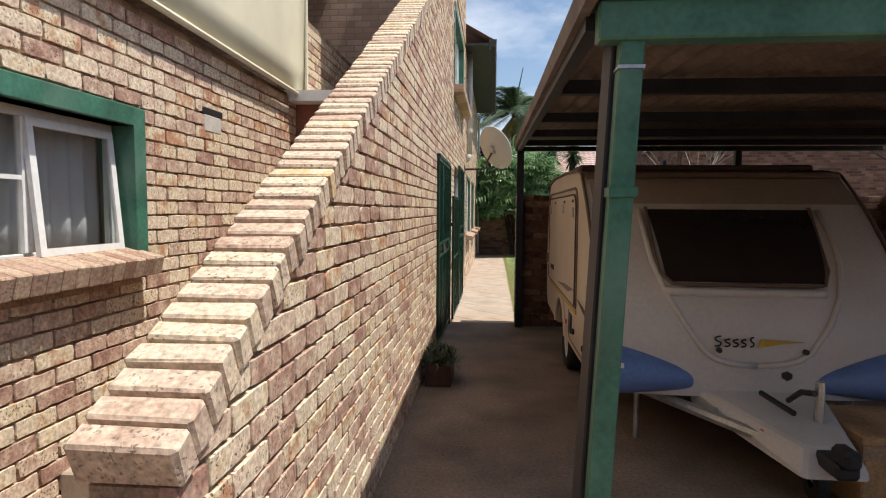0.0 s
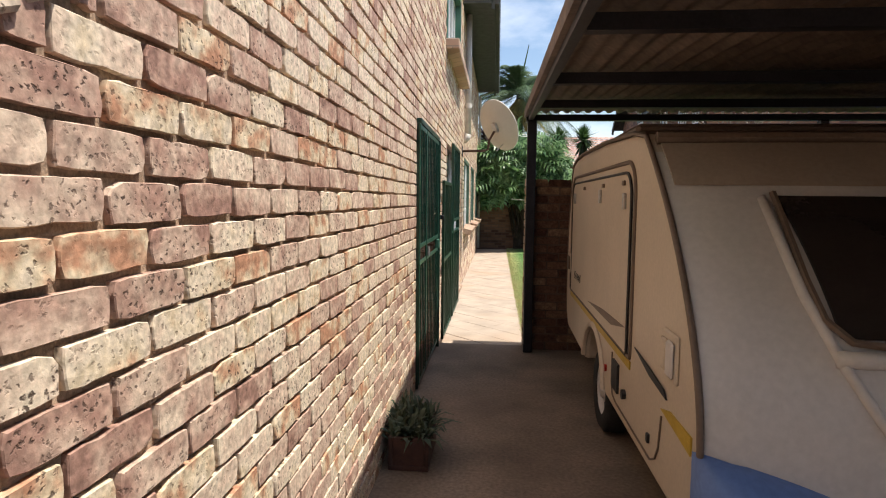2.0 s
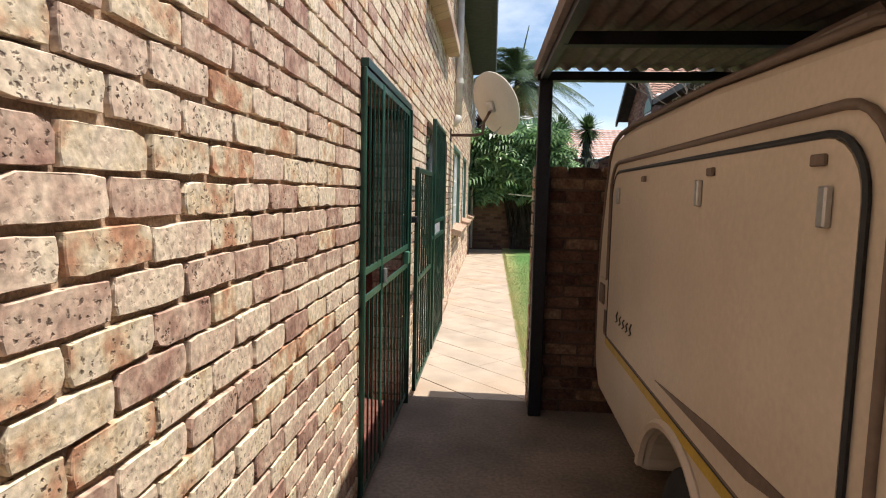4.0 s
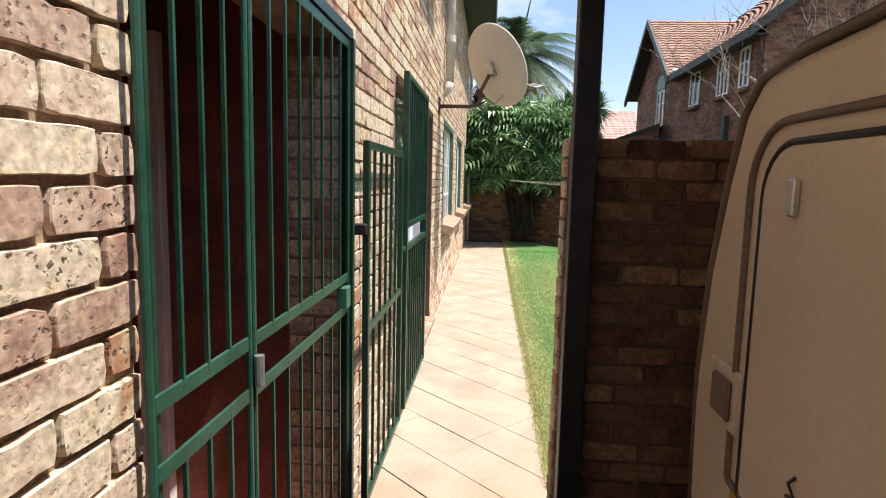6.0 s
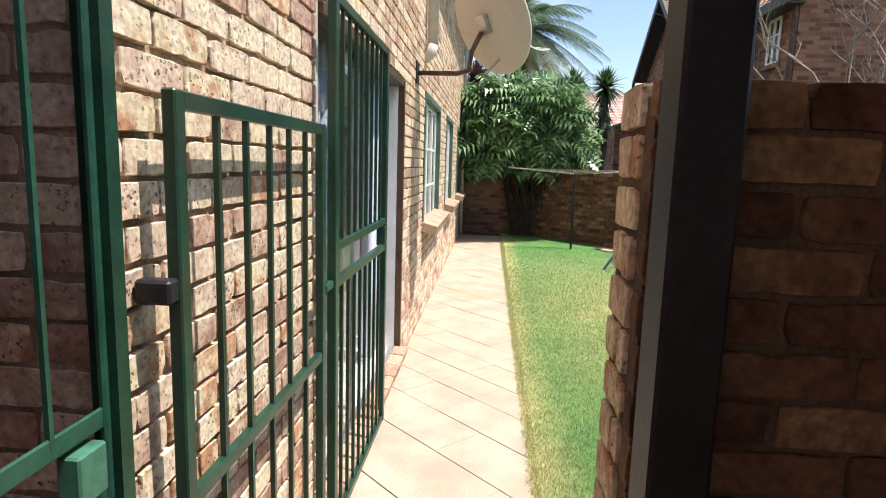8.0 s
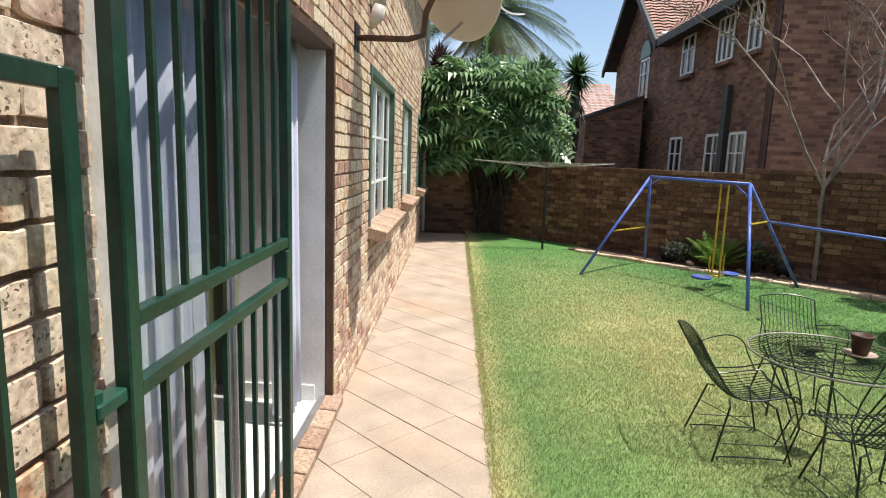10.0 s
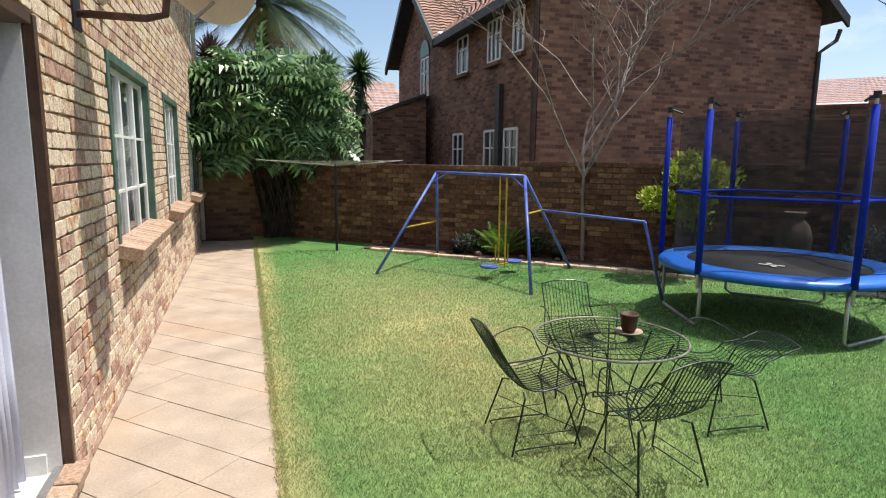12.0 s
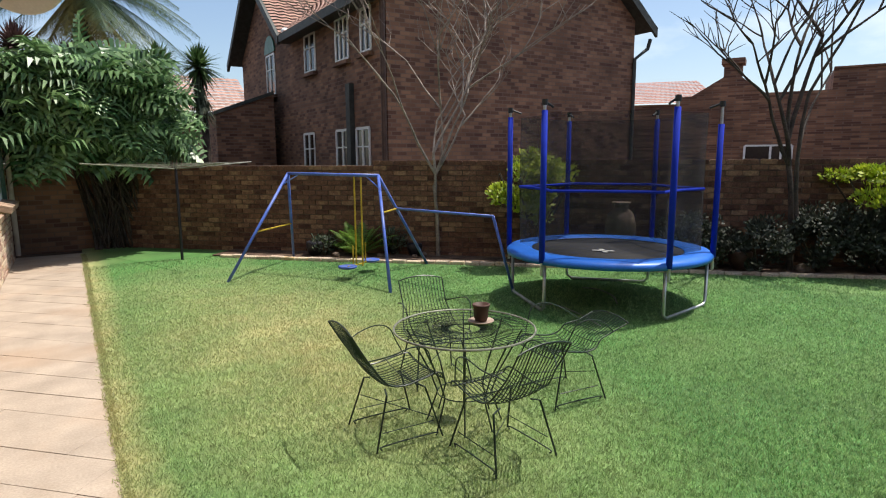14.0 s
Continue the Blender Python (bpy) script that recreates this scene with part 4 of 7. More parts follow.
part("front_beam", Geo().box(0.215, 4.8, 2.08, 2.15, 2.02, 2.12, c=0.006), GREEN, port, "green painted front beam")
part("rear_beam", Geo().box(0.22, 4.8, 8.38, 8.46, 2.36, 2.42, c=0.004), STEEL_DARK, port)
part("side_beam", Geo().tube([(0.215, 2.16, roof_z(2.16) - 0.05), (0.265, 8.38, roof_z(8.38) - 0.05)], 0.032, 4), STEEL_DARK, port)
for y in (3.3, 4.6, 5.9, 7.2):
    part("purlin", Geo().box(0.26, 4.8, y, y + 0.06, roof_z(y) - 0.075, roof_z(y) - 0.012), STEEL_DARK, port)
g = Geo()
nc = 180
vs = []
for i in range(nc + 1):
    x = 0.20 + 4.7 * i / nc
    z = 0.016 * math.sin(2 * math.pi * (x - 0.24) / 0.104) + 0.02
    vs += [(x - 0.02, 2.0, roof_z(2.0) + z), (x + 0.005, 8.52, roof_z(8.52) + z), (x - 0.02, 2.0, roof_z(2.0) + z + 0.003), (x + 0.005, 8.52, roof_z(8.52) + z + 0.003)]
g.add(vs, [(i * 4, i * 4 + 1, i * 4 + 5, i * 4 + 4) for i in range(nc)] + [(i * 4 + 2, i * 4 + 6, i * 4 + 7, i * 4 + 3) for i in range(nc)])
part("roof_sheet", g, SHEET, port, "brown corrugated roof sheets", smooth=True)
g = Geo()
g.add([(x + (0.0 if y < 5 else 0.035), y, roof_z(y) + z) for x in (0.17, 0.20) for y in (2.0, 8.52) for z in (-0.035, 0.045)], [(0, 1, 3, 2), (4, 6, 7, 5), (0, 4, 5, 1), (2, 3, 7, 6), (0, 2, 6, 4), (1, 5, 7, 3)])
part("edge_flashing", g, SHEET, port)

# planter box
pbx = thing("planter_box", "weathered terracotta trough planter with trailing green plants", "planter")
px0, px1, py0, py1 = -0.655, -0.42, 5.60, 6.05
g = Geo().box(px0, px1, py0, py1, 0.0, 0.03).box(px0, px0 + 0.025, py0, py1, 0.03, 0.2).box(px1 - 0.025, px1, py0, py1, 0.03, 0.2).box(px0 + 0.025, px1 - 0.025, py0, py0 + 0.025, 0.03, 0.2).box(px0 + 0.025, px1 - 0.025, py1 - 0.025, py1, 0.03, 0.2)
part("trough", g, TERRA, pbx, bevel=0.006)
part("soil", Geo().box(px0 + 0.02, px1 - 0.02, py0 + 0.02, py1 - 0.02, 0.10, 0.175), SOIL, pbx)
g = Geo()
for i in range(420):
    a, e, L = R(0, 6.28), R(0.2, 1.4), R(0.08, 0.24)
    p = Vector((R(px0, px1), R(py0, py1), 0.17))
    d = Vector((math.cos(a) * math.cos(e), math.sin(a) * math.cos(e), math.sin(e)))
    s = d.cross(Vector((0, 0, 1))).normalized() * R(0.006, 0.014)
    q = p + d * L * 0.6
    t = p + d * L + Vector((0, 0, -0.25 * L))
    g.add([p - s * 0.5, p + s * 0.5, q + s, q - s, t], [(0, 1, 2, 3), (3, 2, 4)])
part("foliage", g, LEAF_DULL, pbx)

# ---- caravan ----
van = thing("caravan", "small cream and white touring caravan parked under the carport", "caravan")
VX0, VX1 = 0.62, 2.51


def front_y(z):
    """Front of the caravan: upright at the foot, curving back above."""
    return 4.29 + (0.85 * ((z - 0.75) / 1.1) ** 1.75 if z > 0.75 else 0.0)


side = [(4.36, 0.40), (4.30, 0.50)] + [(front_y(0.7 + 0.115 * k), 0.7 + 0.115 * k) for k in range(11)]
side += [(5.40, 1.895), (6.2, 1.925), (7.18, 1.925), (7.5, 1.91), (7.69, 1.885), (7.785, 1.80), (7.867, 1.604), (7.95, 1.344), (8.0, 1.0), (8.015, 0.7), (7.97, 0.52), (7.85, 0.40), (6.78, 0.38)]
side += [(6.38 + 0.40 * math.cos(t), 0.36 + 0.34 * math.sin(t)) for t in [0.25 + 0.264 * k for k in range(11)]]
side += [(5.95, 0.38)]
part("body", Geo().prism(side, VX0, VX1), VAN_CREAM, van, "cream aluminium side panels", bevel=0.03)
# white front skin, bulging between the mouldings
g = Geo()
vs = []
for i in range(25):
    x = VX0 + 0.012 + (VX1 - VX0 - 0.024) * i / 24
    u = (x - 1.565) / 0.89
    for k in range(15):
        z = 0.42 + 1.36 * k / 14
        bulge = 0.07 * max(0, 1 - u * u) * (0.4 + 0.6 * math.sin(math.pi * min(1, (z - 0.3) / 1.3)))
        vs.append((x, front_y(z) - 0.03 - bulge + 0.028 * max(0, abs(u) - 0.97) / 0.075, z))
g.add(vs, [(i * 15 + k, (i + 1) * 15 + k, (i + 1) * 15 + k + 1, i * 15 + k + 1) for i in range(24) for k in range(14)])
ob = part("front_panel", g, VAN_WHITE, van, "white moulded front panel", smooth=True)


def on_front(x, z, out=0.0):
    u = (x - 1.565) / 0.89
    bulge = 0.07 * max(0, 1 - u * u) * (0.4 + 0.6 * math.sin(math.pi * min(1, (z - 0.3) / 1.3)))
    return (x, front_y(z) - 0.035 - bulge - out, z)


def front_patch(name, pts, material, out, nx=10, nz=6, thick=0.012, label=""):
    """A sheet on the front: pts are (x, z) corners, foot left, foot right, head right, head left."""
    g = Geo()
    (a, b, c, d) = [Vector((*p, 0)) for p in pts]
    vs = []
    for i in range(nx + 1):
        for k in range(nz + 1):
            u, h = i / nx, k / nz
            p = (a * (1 - u) + b * u) * (1 - h) + (d * (1 - u) + c * u) * h
            vs.append(on_front(p.x, p.y, out))
    o = (nx + 1) * (nz + 1)
    vs += [(x, y + thick, z) for x, y, z in vs]
    n1 = nz + 1
    fs = [(i * n1 + k, (i + 1) * n1 + k, (i + 1) * n1 + k + 1, i * n1 + k + 1) for i in range(nx) for k in range(nz)]
    rim = [i * n1 for i in range(nx + 1)] + [nx * n1 + k for k in range(1, n1)] + [i * n1 + nz for i in range(nx - 1, -1, -1)] + [k for k in range(nz - 1, 0, -1)]
    fs += [(rim[q], rim[(q + 1) % len(rim)], rim[(q + 1) % len(rim)] + o, rim[q] + o) for q in range(len(rim))]
    g.add(vs, fs)
    return part(name, g, material, van, label, smooth=False)


front_patch("front_window", [(1.055, 1.13), (2.02, 1.13), (2.10, 1.59), (1.02, 1.59)], TINT, 0.012, label="dark tinted front window")
win_rim = [on_front(x, z, 0.012) for x, z in [(1.01, 1.60), (1.0, 1.30), (1.02, 1.18), (1.085, 1.12), (1.18, 1.112), (1.93, 1.112), (2.01, 1.122), (2.05, 1.20), (2.11, 1.60)]]
front_patch("brow_panel", [(0.66, 1.63), (2.47, 1.63), (2.47, 1.82), (0.66, 1.82)], VAN_BEIGE, 0.006, label="brown panel above the front window")
part("window_seal", Geo().tube(win_rim, 0.014, 6), VAN_TRIM, van)
part("front_ledge", Geo().tube([on_front(1.025 + 0.097 * k, 1.07, 0.01) for k in range(11)], 0.028, 8), VAN_WHITE, van, smooth=True)
for sgn in (-1, 1):
    mld = [(0.60, 1.58), (0.60, 1.42), (0.585, 1.25), (0.52, 1.05), (0.432, 0.887), (0.318, 0.721), (0.25, 0.672), (0.16, 0.643), (0.0, 0.63)]
    part("moulding", Geo().tube([on_front(1.565 + sgn * a, z, 0.005) for a, z in mld], 0.018, 8), VAN_WHITE, van, smooth=True)
    # blue corner bins
    x0 = VX0 - 0.02 if sgn < 0 else VX1 + 0.02
    g = Geo()
    vs = []
    for i in range(13):
        u = i / 12
        x = x0 + (-sgn) * 0.64 * u
        top, bot = 0.745 - 0.19 * u ** 1.6, 0.405 + 0.06 * u
        for j in range(9):
            t = math.pi * j / 8
            zc, hh = (top + bot) / 2, (top - bot) / 2
            vs.append((x, front_y(0.5) - 0.04 - (0.13 * (1 - u ** 3) + 0.01) * math.sin(t) + 0.06 * (1 - min(1, u * 6)), zc - hh * math.cos(t)))
    g.add(vs, [(i * 9 + j, (i + 1) * 9 + j, (i + 1) * 9 + j + 1, i * 9 + j + 1) for i in range(12) for j in range(8)])
    n0 = len(g.v)
    g.f.append(tuple(range(9)))
    ob = part("corner_bumper", g, VAN_BLUE, van, "blue moulded plastic corner bumper", smooth=True)
part("bumper_label", Geo().box(0.69, 0.75, 4.108, 4.116, 0.615, 0.645), WHITE, van)
# badge strokes and swoosh on the front
for x, h, w in [(1.325, 0.062, 0.036), (1.38, 0.045, 0.030), (1.428, 0.045, 0.030), (1.475, 0.045, 0.028), (1.525, 0.060, 0.020)]:
    bend = [(w * 0.5, h), (-w * 0.4, h * 0.85), (-w * 0.2, h * 0.55), (w * 0.45, h * 0.38), (w * 0.3, h * 0.08), (-w * 0.5, 0.0)]
    part("badge_stroke", Geo().tube(smooth_line([on_front(x + a, 0.752 + b, 0.014) for a, b in bend], 3), 0.0055, 5), BLACK, van)
front_patch("swoosh", [(1.56, 0.745), (1.71, 0.775), (1.845, 0.785), (1.58, 0.80)], VAN_YELLOW, 0.012, 6, 2, 0.006)
for x in (1.335, 1.845):
    part("cap", Geo().tube([on_front(x, 0.726, 0.0), on_front(x, 0.726, 0.022)], 0.017, 10), BLACK, van)
# trim along the edge of side and front, and round the roof
edge = [(VX0 - 0.004, front_y(z) - 0.008, z) for z in [0.40 + 0.073 * k for k in range(21)]] + [(VX0 - 0.004, 5.40, 1.90), (VX0 - 0.004, 6.2, 1.93), (VX0 - 0.004, 7.18, 1.93), (VX0 - 0.002, 7.5, 1.915), (VX0 + 0.002, 7.69, 1.885), (VX0 + 0.002, 7.785, 1.80), (VX0 + 0.004, 7.867, 1.604), (VX0 + 0.004, 7.945, 1.344), (VX0 + 0.004, 7.99, 1.0), (VX0 + 0.004, 7.965, 0.5)]
part("edge_trim", Geo().tube(edge, 0.012, 6), VAN_TRIM, van, smooth=True)
part("edge_trim", Geo().tube([(VX1 + 0.004, y, z) for x, y, z in edge], 0.012, 6), VAN_TRIM, van, smooth=True)
part("roof_cap", Geo().box(VX0 + 0.02, VX1 - 0.02, 5.45, 7.60, 1.90, 1.955, c=0.02), VAN_TRIM, van, "brown roof cap")
part("brow", Geo().tube([(VX0 + 0.03, 5.10, 1.845), (VX1 - 0.03, 5.10, 1.845)], 0.03, 8), VAN_TRIM, van)


def round_rect(y0, y1, z0, z1, r, n=6):
    pts = []
    for cy, cz, a0 in ((y1 - r, z1 - r, 0), (y0 + r, z1 - r, 90), (y0 + r, z0 + 0.02, 180), (y1 - r, z0 + 0.02, 270)):
        rr = r if a0 < 180 else 0.02
        cy = cy if a0 < 180 else (y0 + 0.02 if a0 == 180 else y1 - 0.02)
        pts += [(cy + rr * math.cos(radians(a0 + 90 * k / n)), cz + rr * math.sin(radians(a0 + 90 * k / n))) for k in range(n + 1)]
    return pts


rr = round_rect(5.385, 7.60, 0.79, 1.70, 0.13)
part("side_hatch", Geo().prism(rr, VX0 - 0.012, VX0 + 0.01), VAN_CREAM, van, "cream side hatch")
part("hatch_gap", Geo().tube([(VX0 - 0.008, y, z) for y, z in round_rect(5.375, 7.61, 0.78, 1.71, 0.135)], 0.008, 5, True), BLACK, van)
part("hatch_gasket", Geo().tube([(VX0 - 0.004, y, z) for y, z in round_rect(5.30, 7.69, 0.785, 1.762, 0.17)], 0.011, 6, True), VAN_TRIM, van, smooth=True)
for y, z in ((5.47, 1.52), (6.2, 1.55), (7.42, 1.54)):
    lt = part("latch", Geo().box(VX0 - 0.03, VX0 - 0.012, y, y + 0.03, z, z + 0.085, c=0.004), ALU, van)
for y in (5.5, 6.1, 6.9):
    part("hinge", Geo().box(VX0 - 0.024, VX0 - 0.012, y, y + 0.05, 1.645, 1.67, c=0.003), VAN_TRIM, van)
part("stripe", Geo().box(VX0 - 0.007, VX0 + 0.004, 5.30, 7.66, 0.728, 0.768), VAN_YELLOW, van, "yellow stripe")
part("stripe", Geo().prism([(4.37, 0.700), (4.37, 0.765), (4.62, 0.765), (4.74, 0.735)], VX0 - 0.007, VX0 + 0.004), VAN_YELLOW, van, "yellow stripe")
part("stripe", Geo().prism([(5.40, 0.92), (5.75, 0.86), (6.6, 0.85), (6.0, 0.90)], VX0 - 0.016, VX0 - 0.010), VAN_TRIM, van)
for k in range(5):
    y = 7.36 - 0.075 * k
    part("badge_stroke", Geo().tube([(VX0 - 0.014, y, 0.92), (VX0 - 0.014, y - 0.030, 0.932), (VX0 - 0.014, y - 0.004, 0.952), (VX0 - 0.014, y - 0.032, 0.966 + 0.012 * (k % 4 == 0))], 0.0045, 5), BLACK, van)
part("stripe", Geo().prism([(5.20, 0.868), (4.92, 0.815), (4.66, 0.795), (4.70, 0.825), (4.96, 0.852)], VX0 - 0.010, VX0 - 0.004), BLACK, van)
part("vent_box", Geo().box(VX0 - 0.014, VX0 + 0.004, 5.55, 5.70, 0.52, 0.68, c=0.004), BLACK, van)
part("filler_cap", Geo().tube([(VX0 + 0.0, 5.40, 0.57), (VX0 - 0.02, 5.40, 0.57)], 0.025, 12), BLACK, van)
sk = part("socket_panel", Geo().box(VX0 - 0.014, VX0 + 0.004, 4.54, 4.735, 0.885, 1.07, c=0.008), VAN_CREAM, van)
part("socket", Geo().box(VX0 - 0.030, VX0 - 0.012, 4.555, 4.63, 0.905, 1.045, c=0.01), VAN_WHITE, sk)
part("socket", Geo().box(VX0 - 0.026, VX0 - 0.012, 4.645, 4.715, 0.915, 1.04, c=0.01), VAN_CREAM, sk)
part("locker_gap", Geo().tube([(VX0 - 0.003, y, z) for y, z in ((4.73, 0.705), (4.76, 0.56), (4.80, 0.50), (4.88, 0.46), (5.62, 0.455), (5.70, 0.47), (5.74, 0.53), (5.74, 0.705))], 0.005, 5), VAN_TRIM, van)
part("locker_lock", Geo().box(VX0 - 0.012, VX0 + 0.002, 4.90, 4.93, 0.52, 0.56, c=0.003), BLACK, van)
part("arch_trim", Geo().tube([(VX0 - 0.004, 6.38 + 0.42 * math.cos(t), 0.36 + 0.36 * math.sin(t)) for t in [0.15 + 0.19 * k for k in range(16)]], 0.022, 6), VAN_CREAM, van)
part("reflector", Geo().tube([(VX0, 5.92, 0.56), (VX0 - 0.012, 5.92, 0.56)], 0.022, 10), mat("red_lens", (0.45, 0.03, 0.02), 0.3), van)
part("wheel_house", Geo().box(VX0 + 0.25, VX0 + 0.27, 5.98, 6.78, 0.30, 0.70), BLACK, van)
for xw in (VX0 + 0.06, VX1 - 0.20):
    wm = pose(xw + 0.07, 6.38, 0.285, 0, 90, 0)
    wheel = part("wheel", Geo().lathe([(0.17, -0.075), (0.25, -0.085), (0.283, -0.06), (0.285, 0.06), (0.25, 0.085), (0.17, 0.075)], 28, wm), RUBBER, van, "black tyre", smooth=True)
    part("rim", Geo().lathe([(0.172, -0.07), (0.165, -0.06), (0.15, -0.035), (0.07, -0.045), (0.055, -0.075), (0.0, -0.08)], 24, wm), VAN_WHITE, wheel, "white steel rim", smooth=True)
    for k in range(8):
        a = 2 * math.pi * k / 8
        part("hole", Geo().tube([tuple(wm @ Vector((0.11 * math.cos(a), 0.11 * math.sin(a), z))) for z in (-0.042, -0.046)], 0.018, 8), BLACK, wheel)
rp = part("socket_panel", Geo().box(VX0 - 0.014, VX0 + 0.004, 7.64, 7.86, 0.92, 1.10, c=0.008), VAN_CREAM, van)
part("socket", Geo().box(VX0 - 0.028, VX0 - 0.012, 7.68, 7.80, 0.95, 1.07, c=0.008), VAN_YELLOW if False else VAN_TRIM, rp)
# drawbar with its white cover
part("drawbar", Geo().tube([(0.95, 4.5, 0.38), (1.56, 3.45, 0.36)], 0.035, 8).tube([(2.29, 4.5, 0.38), (1.62, 3.45, 0.36)], 0.035, 8), GALV, van)
g = Geo().add([(1.21, 4.32, 0.47), (2.0, 4.32, 0.47), (1.73, 3.46, 0.42), (1.48, 3.46, 0.42), (1.22, 4.36, 0.33), (2.04, 4.36, 0.33), (1.76, 3.36, 0.29), (1.43, 3.36, 0.29)],
              [(0, 1, 2, 3), (0, 3, 7, 4), (3, 2, 6, 7), (2, 1, 5, 6), (4, 7, 6, 5), (0, 4, 5, 1)])
part("drawbar_cover", g, VAN_WHITE, van, "white drawbar cover", bevel=0.03)
part("coupling", Geo().box(1.53, 1.64, 3.26, 3.58, 0.34, 0.41, c=0.015).box(1.545, 1.625, 3.22, 3.36, 0.40, 0.49, c=0.02), BLACK, van)
part("brake_lever", Geo().tube([(1.64, 3.95, 0.50), (1.62, 3.78, 0.60), (1.63, 3.66, 0.63)], 0.016, 8), BLACK, van)
part("brake_lever", Geo().tube([(1.50, 3.98, 0.53), (1.56, 3.72, 0.50)], 0.016, 8), BLACK, van)
part("lever_knob", Geo().lathe([(0.0, -0.03), (0.028, -0.01), (0.028, 0.015), (0.0, 0.03)], 12, pose(1.66, 4.02, 0.62)), BLACK, van)
part("jockey_stem", Geo().tube([(1.72, 3.78, 0.10), (1.72, 3.78, 0.66)], 0.024, 10), ALU, van)
part("jockey_wheel", Geo().lathe([(0.03, -0.03), (0.09, -0.03), (0.10, 0.0), (0.09, 0.03), (0.03, 0.03)], 16, pose(1.72, 3.78, 0.10, 0, 90, 0)), RUBBER, van)
LENS = mat("amber_lens", (0.5, 0.10, 0.05), 0.3)
for x, y, m_ in ((1.30, 4.06, ALU), (1.41, 3.72, LENS), (1.92, 4.0, LENS)):
    part("side_lamp", Geo().tube([(x + 0.03, y, 0.39), (x - 0.02, y - 0.012, 0.39)], 0.024, 12), m_, van)
part("leg", Geo().tube([(0.95, 4.6, 0.40), (0.95, 4.6, 0.0)], 0.02, 8), GALV, van)
part("leg", Geo().tube([(2.29, 4.6, 0.40), (2.29, 4.6, 0.0)], 0.02, 8), GALV, van)
# things beside the drawbar
bx = thing("wooden_crate", "light wooden crate beside the caravan drawbar", "crate")
part("box", Geo().box(1.86, 2.60, 3.62, 4.16, 0.0, 0.42, c=0.01), mat("raw_timber", (0.42, 0.25, 0.12), 0.8, var=0.2, scale=4, fine=50), bx)
part("slat", Geo().box(1.85, 2.61, 3.606, 3.618, 0.30, 0.38), mat("grey_timber", (0.34, 0.22, 0.13), 0.8, var=0.2), bx)

# ---- garden furniture ----
def ring(cx, cy, z, r, n=32, a0=0.0, a1=2 * math.pi):
    return [(cx + r * math.cos(a0 + (a1 - a0) * k / n), cy + r * math.sin(a0 + (a1 - a0) * k / n), z) for k in range(n)]


TC = (2.18, 11.87)
table = thing("garden_table", "round green-black wire garden table with a worn pale rim", "table")
TH, TR = 0.615, 0.44
part("rim", Geo().tube(ring(*TC, TH, TR, 48), 0.0065, 6, True), RIM, table, "worn pale wire rim")
for k in range(64):
    a = 2 * math.pi * k / 64
    part("wire", Geo().tube([(TC[0] + r * math.cos(a), TC[1] + r * math.sin(a), TH - 0.002) for r in (0.10, TR)], 0.0023, 4, cap=False), WIRE, table)
for r in (0.10, 0.20, 0.30, 0.38):
    part("ring", Geo().tube(ring(*TC, TH - 0.006, r, 40), 0.003, 5, True), WIRE, table)
for k in range(8):
    a = 2 * math.pi * k / 8 + 0.2
    c, s = math.cos(a), math.sin(a)
    pts = [(TC[0] + r * c, TC[1] + r * s, z) for r, z in ((0.36, TH - 0.01), (0.22, 0.34), (0.17, 0.20), (0.24, 0.0))]
    part("leg", Geo().tube(pts, 0.0055, 6), WIRE, table)
part("stretcher", Geo().tube(ring(*TC, 0.20, 0.17, 32), 0.004, 5, True), WIRE, table)

pot = thing("plant_pot", "small empty dark red plastic flower pot on a saucer", "plant pot")
PP = (2.33, 11.90)
part("pot", Geo().lathe([(0.0, 0.012), (0.038, 0.012), (0.052, 0.105), (0.056, 0.105), (0.056, 0.12), (0.049, 0.12), (0.045, 0.03), (0.0, 0.03)], 20, pose(*PP, TH + 0.005)), TERRA, pot, smooth=True)
part("saucer", Geo().lathe([(0.0, 0.0), (0.06, 0.0), (0.085, 0.012), (0.083, 0.016), (0.058, 0.006), (0.0, 0.006)], 24, pose(*PP, TH + 0.004)), mat("pale_saucer", (0.36, 0.27, 0.21), 0.7, var=0.1), pot, smooth=True)


